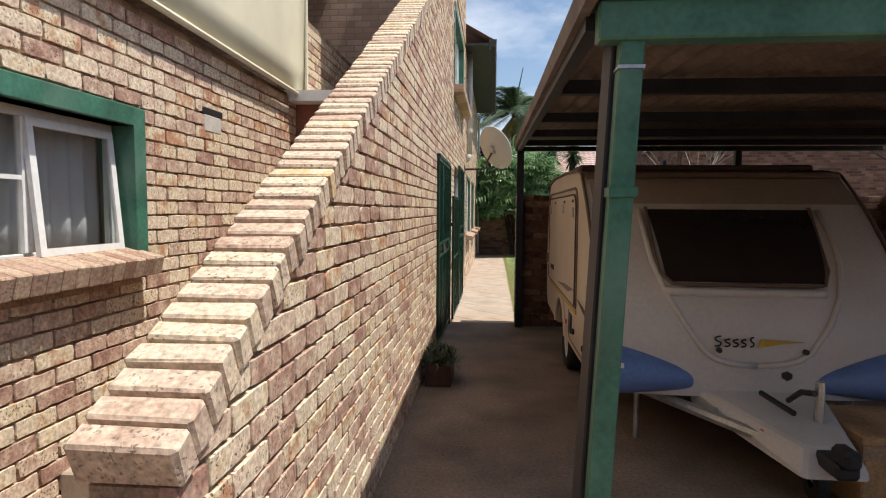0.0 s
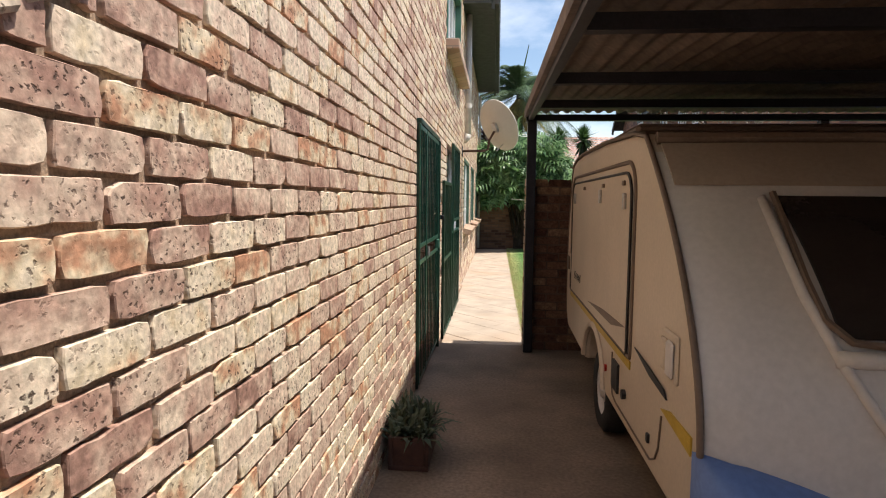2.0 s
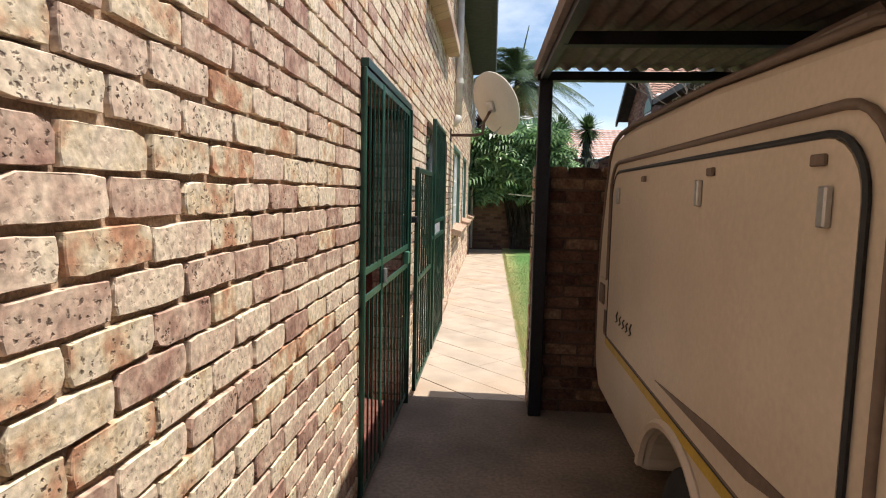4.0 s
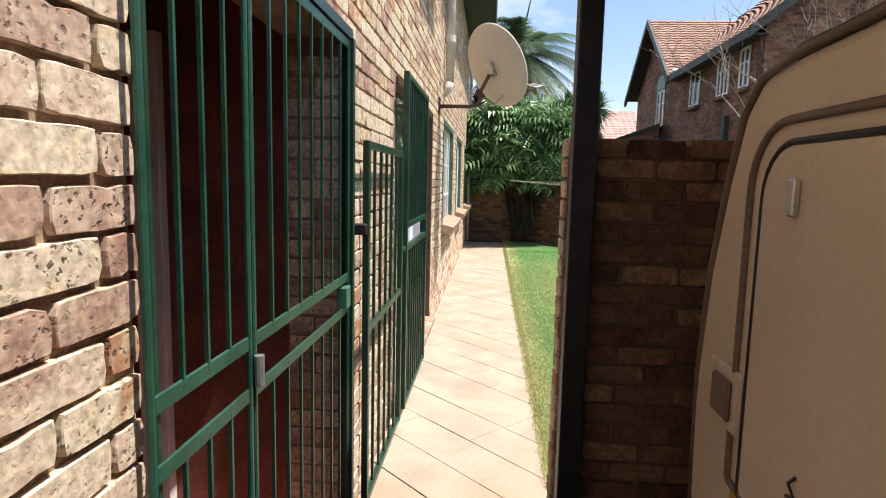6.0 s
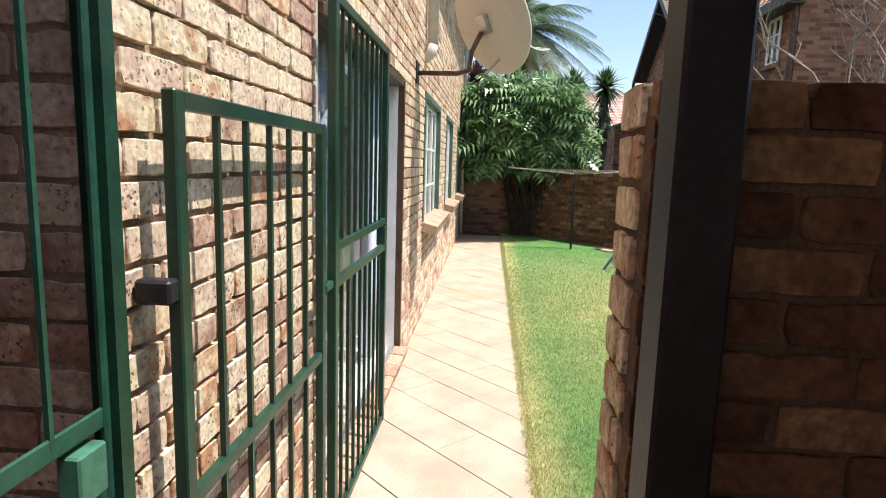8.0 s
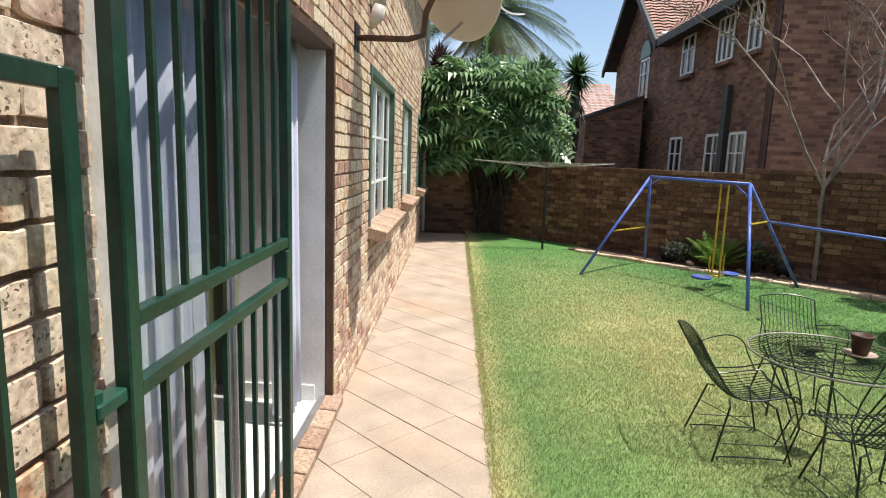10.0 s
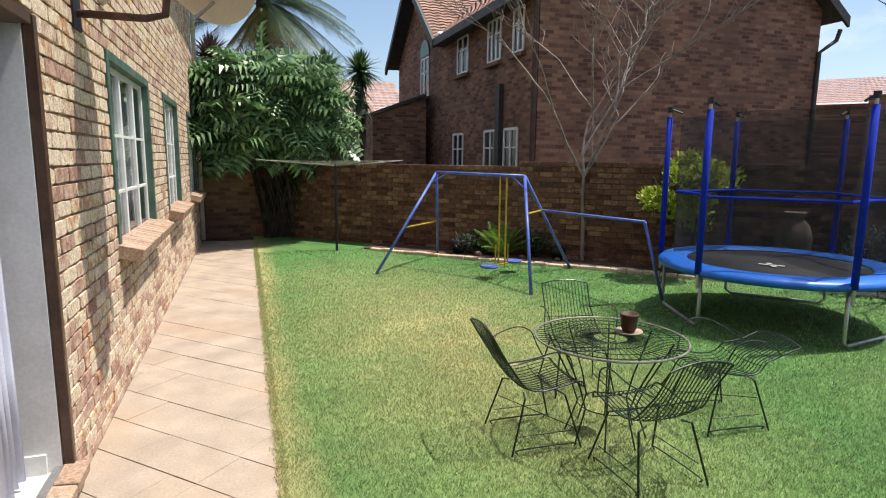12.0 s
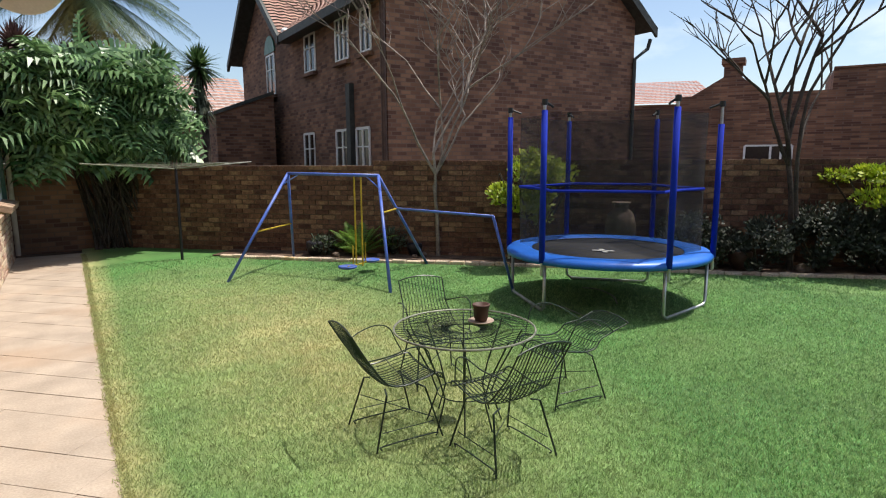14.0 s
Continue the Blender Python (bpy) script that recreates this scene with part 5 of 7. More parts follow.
def wire_chair(at, label, recline=0.0):
    """A wire shell chair on four splayed legs with two floor runners; faces +y of its own."""
    ch = thing("garden_chair", label, "chair", at, "wire chairs round the garden table")
    W, SZ = 0.42, 0.365
    key = [(0.235, SZ - 0.02), (0.20, SZ + 0.012), (0.09, SZ - 0.012), (-0.03, SZ - 0.034), (-0.12, SZ - 0.014), (-0.175, SZ + 0.05), (-0.22 - 0.05 * recline, SZ + 0.135 - 0.05 * recline), (-0.28 - 0.07 * recline, SZ + 0.235 - 0.12 * recline), (-0.335 - 0.09 * recline, SZ + 0.33 - 0.19 * recline)]
    line = smooth_line([(0, y, z) for y, z in key], 3)
    last = len(line) - 1

    def at_(t, v):
        q = line[min(last, max(0, round(t * last)))]
        up = max(0.0, (t - 0.5) * 2)
        hw = W / 2 * (0.80 + 0.22 * math.sin(math.pi * min(1.0, 0.15 + t * 1.1)) ** 0.8 + 0.06 * up)
        bowl = 0.035 * abs(v) ** 2.6 * math.sin(math.pi * min(1, t * 1.15 + 0.08))
        crest = 0.03 * (1 - v * v) * up ** 3
        return (hw * v, q[1] + bowl * up * 0.9, q[2] + bowl * (1 - up) + crest)

    n = 15
    for i in range(n):
        v = -1 + 2 * i / (n - 1)
        part("wire", Geo().tube([at_(k / last, v) for k in range(last + 1)], 0.0028, 4, cap=False), WIRE, ch)
    rimp = [at_(k / last, -1) for k in range(last + 1)] + [at_(1, -1 + 2 * k / 10) for k in range(1, 10)] + [at_(1 - k / last, 1) for k in range(last + 1)] + [at_(0, 1 - 2 * k / 10) for k in range(1, 10)]
    part("shell_rim", Geo().tube(rimp, 0.0052, 6, True), WIRE, ch)
    for t in (0.12, 0.28, 0.44, 0.60, 0.72):
        part("cross_wire", Geo().tube([at_(t, -1 + 2 * k / 10) for k in range(11)], 0.0028, 4), WIRE, ch)
    for sg in (-1, 1):
        arm = smooth_line([at_(0.78, sg), (sg * 0.245, -0.13, SZ + 0.205), (sg * 0.255, 0.0, SZ + 0.235), (sg * 0.25, 0.09, SZ + 0.205), (sg * 0.235, 0.13, SZ + 0.12), at_(0.16, sg)])
        part("armrest", Geo().tube(arm, 0.0040, 6), WIRE, ch)
        for fy in (-1, 1):
            part("leg", Geo().tube([(sg * 0.11, fy * 0.10 - 0.01, SZ - 0.040), (sg * 0.165, fy * 0.125, SZ - 0.055), (sg * 0.215, fy * 0.215, 0.0)], 0.0062, 6), WIRE, ch)
        part("runner", Geo().tube(smooth_line([(sg * 0.20, -0.175, 0.004), (sg * 0.20, -0.165, 0.026), (sg * 0.20, 0.165, 0.026), (sg * 0.20, 0.175, 0.004)], 3), 0.0045, 6), WIRE, ch)
        part("side_brace", Geo().tube([(sg * 0.19, 0.165, 0.10), (sg * 0.19, -0.165, 0.10)], 0.003, 5), WIRE, ch)
    part("brace", Geo().tube([(0.19, 0.17, 0.12), (-0.17, -0.15, 0.20)], 0.003, 5), WIRE, ch)
    part("seat_bar", Geo().tube([(-0.13, 0.09, SZ - 0.045), (0.13, 0.09, SZ - 0.045)], 0.005, 5), WIRE, ch)
    return ch


lab = "green-black wire garden chair with looped arms on the lawn"
wire_chair(pose(1.735, 11.975, 0.012, 0, 0, -92), lab)
wire_chair(pose(2.128, 11.412, 0.012, 0, 0, 1), lab)
wire_chair(pose(2.98, 11.83, 0.012, 0, 0, 84), "green-black wire garden chair with its back bent low on the lawn", 1.0)
wire_chair(pose(2.40, 12.58, 0.012, 0, 0, 168), lab)

# swing set
sw = thing("swing_set", "blue tubular steel garden swing set with yellow braces", "swing set")
AL, AR, ZT = Vector((2.93, 17.58, 1.44)), Vector((3.77, 16.27, 1.42)), 1.42
feet = {"l": [Vector((1.88, 17.10, 0)), Vector((3.26, 18.51, 0))], "r": [Vector((3.43, 15.31, 0)), Vector((4.83, 16.76, 0))]}
for a, key in ((AL, "l"), (AR, "r")):
    for f in feet[key]:
        part("leg", Geo().tube([tuple(a), tuple(f)], 0.021, 10), BLUE, sw, smooth=True)
    p, q = a.lerp(feet[key][0], 0.56 if key == "l" else 0.34), a.lerp(feet[key][1], 0.56 if key == "l" else 0.34)
    part("brace", Geo().tube([tuple(p), tuple(q)], 0.013, 8), YELLOW, sw, "yellow cross brace")
part("top_bar", Geo().tube([tuple(AL), tuple(AR)], 0.023, 10), BLUE, sw, smooth=True)
bs = AR.lerp(feet["r"][1], 0.34)
be = Vector((4.50, 14.63, 0.95))
part("climbing_bar", Geo().tube([tuple(bs), tuple(be)], 0.018, 10), BLUE, sw, smooth=True)
part("bar_leg", Geo().tube([tuple(be), (4.72, 14.49, 0)], 0.018, 10), BLUE, sw, smooth=True)
part("gusset", Geo().tube([tuple(AR.lerp(AL, 0.14)), tuple(AR.lerp(feet["r"][0], 0.12))], 0.010, 6), BLUE, sw)
part("gusset", Geo().tube([tuple(AL.lerp(AR, 0.14)), tuple(AL.lerp(feet["l"][0], 0.12))], 0.010, 6), BLUE, sw)
hang = AL.lerp(AR, 0.78)
bar_dir = (AR - AL).normalized()
cross = Vector((bar_dir.y, -bar_dir.x, 0)).normalized()
for k in (-0.055, 0.055):
    h = hang + bar_dir * k
    part("hanger", Geo().tube([(h.x, h.y, ZT + 0.02), (h.x, h.y, 0.14)], 0.013, 8), YELLOW, sw, "yellow glider rod")
for k in (-1, 1):
    c = Vector((hang.x, hang.y, 0.17)) + cross * 0.30 * k
    st = part("glider_seat", Geo().lathe([(0.0, 0.0), (0.10, 0.0), (0.13, 0.015), (0.13, 0.035), (0.10, 0.03), (0.0, 0.025)], 18, pose(c.x, c.y, 0.15)), BLUE, sw, "blue moulded seat", smooth=True)
    part("glider_arm", Geo().tube([(hang.x, hang.y, 0.16), tuple(c)], 0.012, 8), YELLOW, sw)
    part("handle", Geo().tube([tuple(c - cross * 0.14 * k), tuple(c - cross * 0.14 * k + Vector((0, 0, 0.28)))], 0.010, 6), YELLOW, sw)

# rotary clothes line
cl = thing("rotary_clothes_line", "dark green rotary clothes line with slack wires", "clothes line")
CP = Vector((1.66, 19.40, 0))
part("pole", Geo().tube([tuple(CP), (CP.x, CP.y, 1.55)], 0.024, 10), STEEL_DARK, cl)
arms = [CP + Vector((1.42 * math.cos(a), 1.42 * math.sin(a), 1.60)) for a in [radians(20 + 90 * k) for k in range(4)]]
for a in arms:
    part("arm", Geo().tube([(CP.x, CP.y, 1.50), tuple(a)], 0.012, 8), RIM, cl)
for f in (0.4, 0.6, 0.8, 1.0):
    for k in range(4):
        c = Vector((CP.x, CP.y, 1.50))
        p, q = c.lerp(arms[k], f), c.lerp(arms[(k + 1) % 4], f)
        part("line", Geo().tube([tuple(p), tuple((p + q) / 2 - Vector((0, 0, 0.02))), tuple(q)], 0.004, 5), RIM, cl)

# trampoline
tr = thing("trampoline", "round blue trampoline with foam-covered net poles on the lawn", "trampoline")
TCX, TCY, TZ = 5.45, 13.69, 0.60
part("jumping_mat", Geo().lathe([(0.0, TZ - 0.02), (0.88, TZ - 0.01), (0.88, TZ - 0.015), (0.0, TZ - 0.025)], 48, pose(TCX, TCY, 0)), MAT_BLACK, tr, "black woven jumping mat", smooth=True)
part("pad", Geo().lathe([(0.86, TZ), (0.90, TZ + 0.022), (1.03, TZ + 0.026), (1.13, TZ + 0.012), (1.16, TZ - 0.02), (1.155, TZ - 0.06), (1.13, TZ - 0.03), (0.90, TZ - 0.004)], 56, pose(TCX, TCY, 0)), TRAMP_PAD, tr, "bright blue vinyl spring pad", smooth=True)
part("frame_ring", Geo().tube(ring(TCX, TCY, TZ - 0.05, 1.10, 48), 0.02, 8, True), GALV, tr)
for a in (0.4, 1.2):
    part("mat_mark", Geo().box(-0.12, 0.12, -0.025, 0.025, 0.0, 0.004, pose(TCX - 0.15, TCY - 0.1, TZ - 0.008, 0, 0, 20 + 90 * a)), WHITE, tr)
legang = [math.atan2(y - TCY, x - TCX) for x, y in ((4.50, 13.56), (5.14, 12.60), (6.10, 12.77), (6.58, 13.93), (5.86, 14.77), (4.74, 14.50))]
LP = [Vector((TCX + 1.10 * math.cos(a), TCY + 1.10 * math.sin(a), 0)) for a in legang]
for i, j in ((5, 0), (1, 2), (3, 4)):
    a, b = LP[i], LP[j]
    part("leg", Geo().tube([(a.x, a.y, TZ - 0.05), (a.x, a.y, 0.07), tuple(a.lerp(b, 0.06) + Vector((0, 0, 0.022))), tuple(a.lerp(b, 0.94) + Vector((0, 0, 0.022))), (b.x, b.y, 0.07), (b.x, b.y, TZ - 0.05)], 0.019, 10), GALV, tr, "galvanised steel leg", smooth=True)
for k, p in enumerate(LP):
    d = (p - Vector((TCX, TCY, 0))).normalized()
    q = p + d * 0.05
    pole = part("net_pole", Geo().tube([(q.x, q.y, 0.42), (q.x, q.y, 2.22)], 0.016, 10), GALV, tr)
    part("foam_sleeve", Geo().tube([(q.x, q.y, 0.56), (q.x, q.y, 2.13 if k != 2 else 2.0)], 0.031, 12), TRAMP_FOAM, pole, "blue foam sleeve", smooth=True)
    part("pole_cap", Geo().tube([(q.x, q.y, 2.18), (q.x, q.y, 2.24)], 0.030, 10).tube([(q.x, q.y, 2.22), tuple(Vector((q.x, q.y, 2.17)) - d * 0.13)], 0.012, 6), BLACK, pole)
NETM = bpy.data.materials.new("dark_net")
NETM.use_nodes = True
nn, nl = NETM.node_tree.nodes, NETM.node_tree.links.new
nt_, nm_ = nn.new("ShaderNodeBsdfTransparent"), nn.new("ShaderNodeMixShader")
nn["Principled BSDF"].inputs["Base Color"].default_value = (0.02, 0.02, 0.022, 1)
nn["Principled BSDF"].inputs["Roughness"].default_value = 0.9
nm_.inputs[0].default_value = 0.45
nl(nt_.outputs[0], nm_.inputs[1]), nl(nn["Principled BSDF"].outputs[0], nm_.inputs[2]), nl(nm_.outputs[0], nn["Material Output"].inputs[0])
g = Geo()
vs = []
ZS = (0.60, 0.95, 1.31, 1.8, 2.12)
for k in range(6):
    a, b = LP[k], LP[(k + 1) % 6]
    c = Vector((TCX, TCY, 0))
    for i in range(6):
        p = a.lerp(b, i / 6)
        p = p.lerp(c, 0.07 + 0.06 * math.sin(math.pi * i / 6))
        for z in ZS:
            vs.append((p.x + 0.012 * math.sin(i * 2.1 + z * 3), p.y, z))
m5 = len(ZS)
cols = len(vs) // m5
g.add(vs, [(i * m5 + k, ((i + 1) % cols) * m5 + k, ((i + 1) % cols) * m5 + k + 1, i * m5 + k + 1) for i in range(cols) for k in range(m5 - 1)])
part("safety_net", g, NETM, tr, "dark see-through safety net", smooth=True)
g = Geo()
ringp = [(vs[i * m5 + 2][0], vs[i * m5 + 2][1], 1.31) for i in range(cols)]
g.tube(ringp, 0.016, 6, True)
part("net_band", g, TRAMP_FOAM, tr, "blue net band")
hp = thing("garden_hose", "thin pale hose lying in loops on the lawn by the trampoline", "hose")
part("loop", Geo().tube(smooth_line([(5.538, 14.131, 0.03), (5.621, 13.925, 0.03), (5.50, 13.60, 0.03), (5.262, 13.324, 0.03)]), 0.008, 6), RIM, hp)
part("tail", Geo().tube(smooth_line([(4.36, 13.76, 0.03), (4.63, 13.70, 0.03), (4.62, 13.40, 0.03), (4.54, 13.08, 0.03), (4.43, 12.80, 0.03)]), 0.006, 6), RIM, hp)


# ---- planting ----
def spiky_leaves(g, c, n, L, w, e0=-0.5, e1=1.5, droop=0.25):
    for i in range(n):
        a, e, l = R(0, 2 * math.pi), R(e0, e1), L * R(0.75, 1.15)
        d = Vector((math.cos(a) * math.cos(e), math.sin(a) * math.cos(e), math.sin(e)))
        s = d.cross(Vector((0, 0, 1)))
        s = (s.normalized() if s.length > 1e-3 else Vector((1, 0, 0))) * w
        q, t = c + d * l * 0.5, c + d * l + Vector((0, 0, -droop * l))
        g.add([c - s * 0.6, c + s * 0.6, q + s, q - s, t], [(0, 1, 2, 3), (3, 2, 4)])


def split_leaf(g, p, d, up, L):
    """A big leaf cut into slender fingers along a midrib, hanging from p along d."""
    d = d.normalized()
    s = d.cross(up).normalized()
    nrm = s.cross(d).normalized()
    n = 10
    mid = [p + d * L * (i / n) + nrm * (-0.30 * L * (i / n) ** 2) for i in range(n + 1)]
    g.add([m + s * w * L * (1 - 0.6 * i / n) for i, m in enumerate(mid) for w in (-0.055, 0.055)], [(2 * i, 2 * i + 1, 2 * i + 3, 2 * i + 2) for i in range(n)])
    for i in range(1, n + 1):
        u = i / n
        reach = L * 0.52 * math.sin(math.pi * (0.30 + 0.55 * u)) ** 0.8 * R(0.85, 1.12)
        for sg in (-1, 1):
            c = mid[i - 1].lerp(mid[i], 0.5)
            out = (s * sg + d * (-0.25 + 0.95 * u)).normalized()
            side_ = out.cross(nrm).normalized() * L * R(0.036, 0.050)
            m1 = c + out * reach * 0.55 + nrm * L * 0.03
            tip = c + out * reach - nrm * L * (0.08 + R(0, 0.10))
            g.add([c - side_ * 0.8, c + side_ * 0.8, m1 + side_, m1 - side_, tip], [(0, 1, 2, 3), (3, 2, 4)])


bush = thing("split_leaf_bush", "huge dark green split-leaf philodendron bush in the garden corner", "bush")
stems, leaves = Geo(), Geo()
for i in range(680):
    a = R(0, 2 * math.pi)
    r = math.sqrt(R(0, 1))
    x, y = 0.52 + 1.22 * r * math.cos(a), 21.40 + 1.05 * r * math.sin(a)
    topz = 3.62 - 0.5 * r * r - 0.20 * abs(x - 0.6)
    z = R(2.0, topz) if i % 4 else topz - R(0, 0.4)
    if x < WX + 0.15 and y < HOUSE_END + 0.3:
        continue
    out = Vector(((x - 0.8) * 0.5 + R(-0.8, 0.8), R(-0.75, 0.1), R(-0.75, 0.35)))
    split_leaf(leaves, Vector((x, y, z)), out, Vector((R(-0.6, 0.6), R(-1.1, -0.1), 1)), R(0.6, 0.95))
    if i % 6 == 0:
        stems.tube([(1.05 + R(-0.6, 0.6), 21.5 + R(-0.1, 0.2), 0.0), ((x + 1.05) / 2, (y + 21.6) / 2, z * 0.65), (x, y, z)], 0.018, 5)
tagged(part("stems", stems, BARK_DARK, bush), kind="stuff")
tagged(part("leaves", leaves, LEAF, bush), kind="stuff")


def yucca(x, y, z, L, mat_, label, n=260, stem=0.10):
    t = thing("yucca", label, "yucca")
    part("stem", Geo().tube([(x, y, 0), (x + 0.08, y, z * 0.5), (x, y, z)], stem, 8, r1=stem * 0.7), BARK_DARK, t)
    g = Geo()
    spiky_leaves(g, Vector((x, y, z)), n, L, 0.030, -0.7, 1.5, 0.15)
    part("crown", g, mat_, t)
    g = Geo()
    for k in range(130):
        c = Vector((x + R(-0.05, 0.05), y + R(-0.05, 0.05), z - R(0.05, 1.0)))
        spiky_leaves(g, c, 2, L * 0.75, 0.024, -1.4, -0.5, 0.25)
    part("old_leaves", g, LEAF_DULL, t)


yucca(2.95, 23.9, 3.75, 0.62, LEAF_SPIKE, "tall spiky yucca behind the garden wall")
yucca(2.05, 23.7, 3.65, 0.66, LEAF_SPIKE, "tall spiky yucca behind the garden wall")
yucca(1.75, 24.6, 3.2, 0.6, LEAF_SPIKE, "tall spiky yucca behind the garden wall")
yucca(-0.5, 23.4, 3.75, 0.7, leaf_mat("purple_leaf", (0.05, 0.028, 0.03), (0.11, 0.06, 0.055), 0.5, 0.2), "dark purple spiky cordyline behind the garden wall")
yucca(0.35, 23.8, 3.6, 0.6, leaf_mat("bronze_leaf", (0.06, 0.04, 0.03), (0.12, 0.085, 0.06), 0.5, 0.2), "dark bronze spiky cordyline behind the garden wall")


def palm(x, y, z, n, L, label):
    t = thing("palm_tree", label, "palm tree")
    part("trunk", Geo().tube([(x - 0.1, y, 0), (x - 0.03, y, z * 0.5), (x, y, z)], 0.19, 12, r1=0.15), BARK_DARK, t)
    g, dry = Geo(), Geo()
    for i in range(n):
        a, e = 2 * math.pi * i / n * 2.618 + R(-0.15, 0.15), R(-0.35, 1.4)
        target = dry if i % 7 == 0 else g
        e = -0.9 if i % 7 == 0 else e
        l = L * R(0.85, 1.1) * (0.6 if i % 7 == 0 else 1)
        h = Vector((math.cos(a), math.sin(a), 0))
        pts = []
        for k in range(11):
            u = k / 10
            pts.append(Vector((x, y, z)) + h * l * (u * math.cos(e) + 0.12 * u * u) + Vector((0, 0, l * (u * math.sin(e) - 0.60 * u * u * (1 if e > -0.5 else 0.3)))))
        target.tube([tuple(p) for p in pts], 0.018, 4, r1=0.006)
        for k in range(1, 76):
            u = 0.12 + 0.88 * k / 76
            f = u * 10
            p = pts[int(min(9, f))].lerp(pts[min(10, int(f) + 1)], f - int(f) if f < 10 else 0)
            tang = (pts[min(10, int(f) + 1)] - pts[int(min(9, f))]).normalized()
            s = tang.cross(Vector((0, 0, 1))).normalized()
            wl = 0.48 * math.sin(math.pi * (0.12 + 0.80 * u)) * L / 2.2
            for sg in (-1, 1):
                tip = p + (s * sg * 0.8 + tang * 0.55 + Vector((0, 0, -0.42 + R(-0.15, 0.15)))) * wl
                wv = tang * 0.012
                target.add([p - wv, p + wv, tip], [(0, 1, 2)])
    part("fronds", g, LEAF_PALM, t)
    part("dry_fronds", dry, LEAF_DRY, t, "hanging dry yellow fronds")
    spear = Geo().tube([(x, y, z), (x + 0.12, y, z + 1.0), (x + 0.30, y - 0.1, z + 1.9)], 0.05, 6, r1=0.015)
    part("spear_leaf", spear, LEAF_SPIKE, t)


palm(0.75, 26.0, 5.7, 66, 2.5, "feathery palm tree with drooping grey green fronds")


def bare_tree(name, x, y, height, label, seed, lean=(0, 0), material=BARK, stems=3, r0=0.045):
    rnd = random.Random(seed)
    t = thing(name, label, "tree")
    tg, lg, wg = Geo(), Geo(), Geo()
    base_stems = 1

    def grow(p, d, L, r, depth):
        pts = [p]
        n = 5
        for k in range(n):
            d = (d + Vector((rnd.uniform(-1, 1), rnd.uniform(-1, 1), rnd.uniform(-0.4, 0.7))) * 0.12).normalized()
            pts.append(pts[-1] + d * L / n)
        (tg if depth == 0 else lg if depth < 3 else wg).tube([tuple(q) for q in pts], r, 6 if depth < 3 else 4, r1=r * 0.55, cap=False)
        if depth >= 5:
            return
        kids = rnd.randint(2, 3) if depth else stems
        for k in range(kids):
            a = rnd.uniform(0, 2 * math.pi)
            sp = rnd.uniform(0.35, 1.05) if depth else rnd.uniform(0.25, 0.7)
            side_ = Vector((math.cos(a), math.sin(a), 0.0))
            f = rnd.uniform(0.55, 1.0) if k else 1.0
            base = pts[min(n, max(1, round(f * n)))]
            nd = (d * math.cos(sp) + side_ * math.sin(sp) + Vector((0, 0, 0.18))).normalized()
            grow(base, nd, L * rnd.uniform(0.6, 0.85), r * rnd.uniform(0.58, 0.72), depth + 1)

    grow(Vector((x, y, -0.02)), Vector((lean[0], lean[1], 1)).normalized(), height * 0.36, r0, 0)
    for k in range(base_stems):
        grow(Vector((x + rnd.uniform(-0.12, 0.12), y + rnd.uniform(-0.1, 0.1), 0.3)), Vector((rnd.uniform(-0.16, 0.16), rnd.uniform(-0.1, 0.1), 1)).normalized(), height * rnd.uniform(0.36, 0.48), r0 * 0.7, 1)
    part("trunk", tg, material, t, smooth=True)
    tagged(part("limbs", lg, material, t, smooth=True), kind="stuff")
    tagged(part("twigs", wg, material, t), kind="stuff")
    return t


bare_tree("bare_tree", 5.32, 17.22, 4.9, "leafless pale-barked tree in the flower bed", 11, material=BARK, stems=5, r0=0.038)
bare_tree("bare_tree", 8.85, 13.30, 5.4, "leafless dark tree by the garden wall", 5, material=BARK_DARK, stems=4, r0=0.052)


def shrub(name, x, y, z, rx, rz, n, material, label, leaf=0.05, skirt=None):
    t = thing(name, label, "shrub")
    st, g = Geo(), Geo()
    for k in range(9):
        a = 2 * math.pi * k / 9
        st.tube([(x, y, 0), (x + 0.3 * rx * math.cos(a), y + 0.3 * rx * math.sin(a), z * 0.6), (x + 0.7 * rx * math.cos(a), y + 0.7 * rx * math.sin(a), z + 0.3 * rz)], 0.012, 5)
    clumps = [(R(-1, 1), R(-1, 1), R(-1, 1), R(0.22, 0.42)) for k in range(46)]
    clumps = [(a, b, c, r) for a, b, c, r in clumps if a * a + b * b + c * c < 1.0]
    for i in range(n):
        a, b, c, r = clumps[i % len(clumps)]
        o = Vector((R(-1, 1), R(-1, 1), R(-1, 1)))
        o = o.normalized() * r * R(0.5, 1.0)
        p = Vector((x + (a + o.x) * rx * 0.8, y + (b + o.y) * rx * 0.8, z + (c + o.z) * rz * 0.8))
        d = (o + Vector((0, 0, 0.35)) + Vector((R(-1, 1), R(-1, 1), R(-1, 1))) * 0.4).normalized()
        s = d.orthogonal().normalized() * leaf * 0.4
        l = leaf * R(0.7, 1.3)
        g.add([p, p + d * l * 0.5 + s, p + d * l, p + d * l * 0.5 - s], [(0, 1, 2, 3)])
    part("stems", st, BARK_DARK, t)
    part("leaves", g, material, t)
    return t


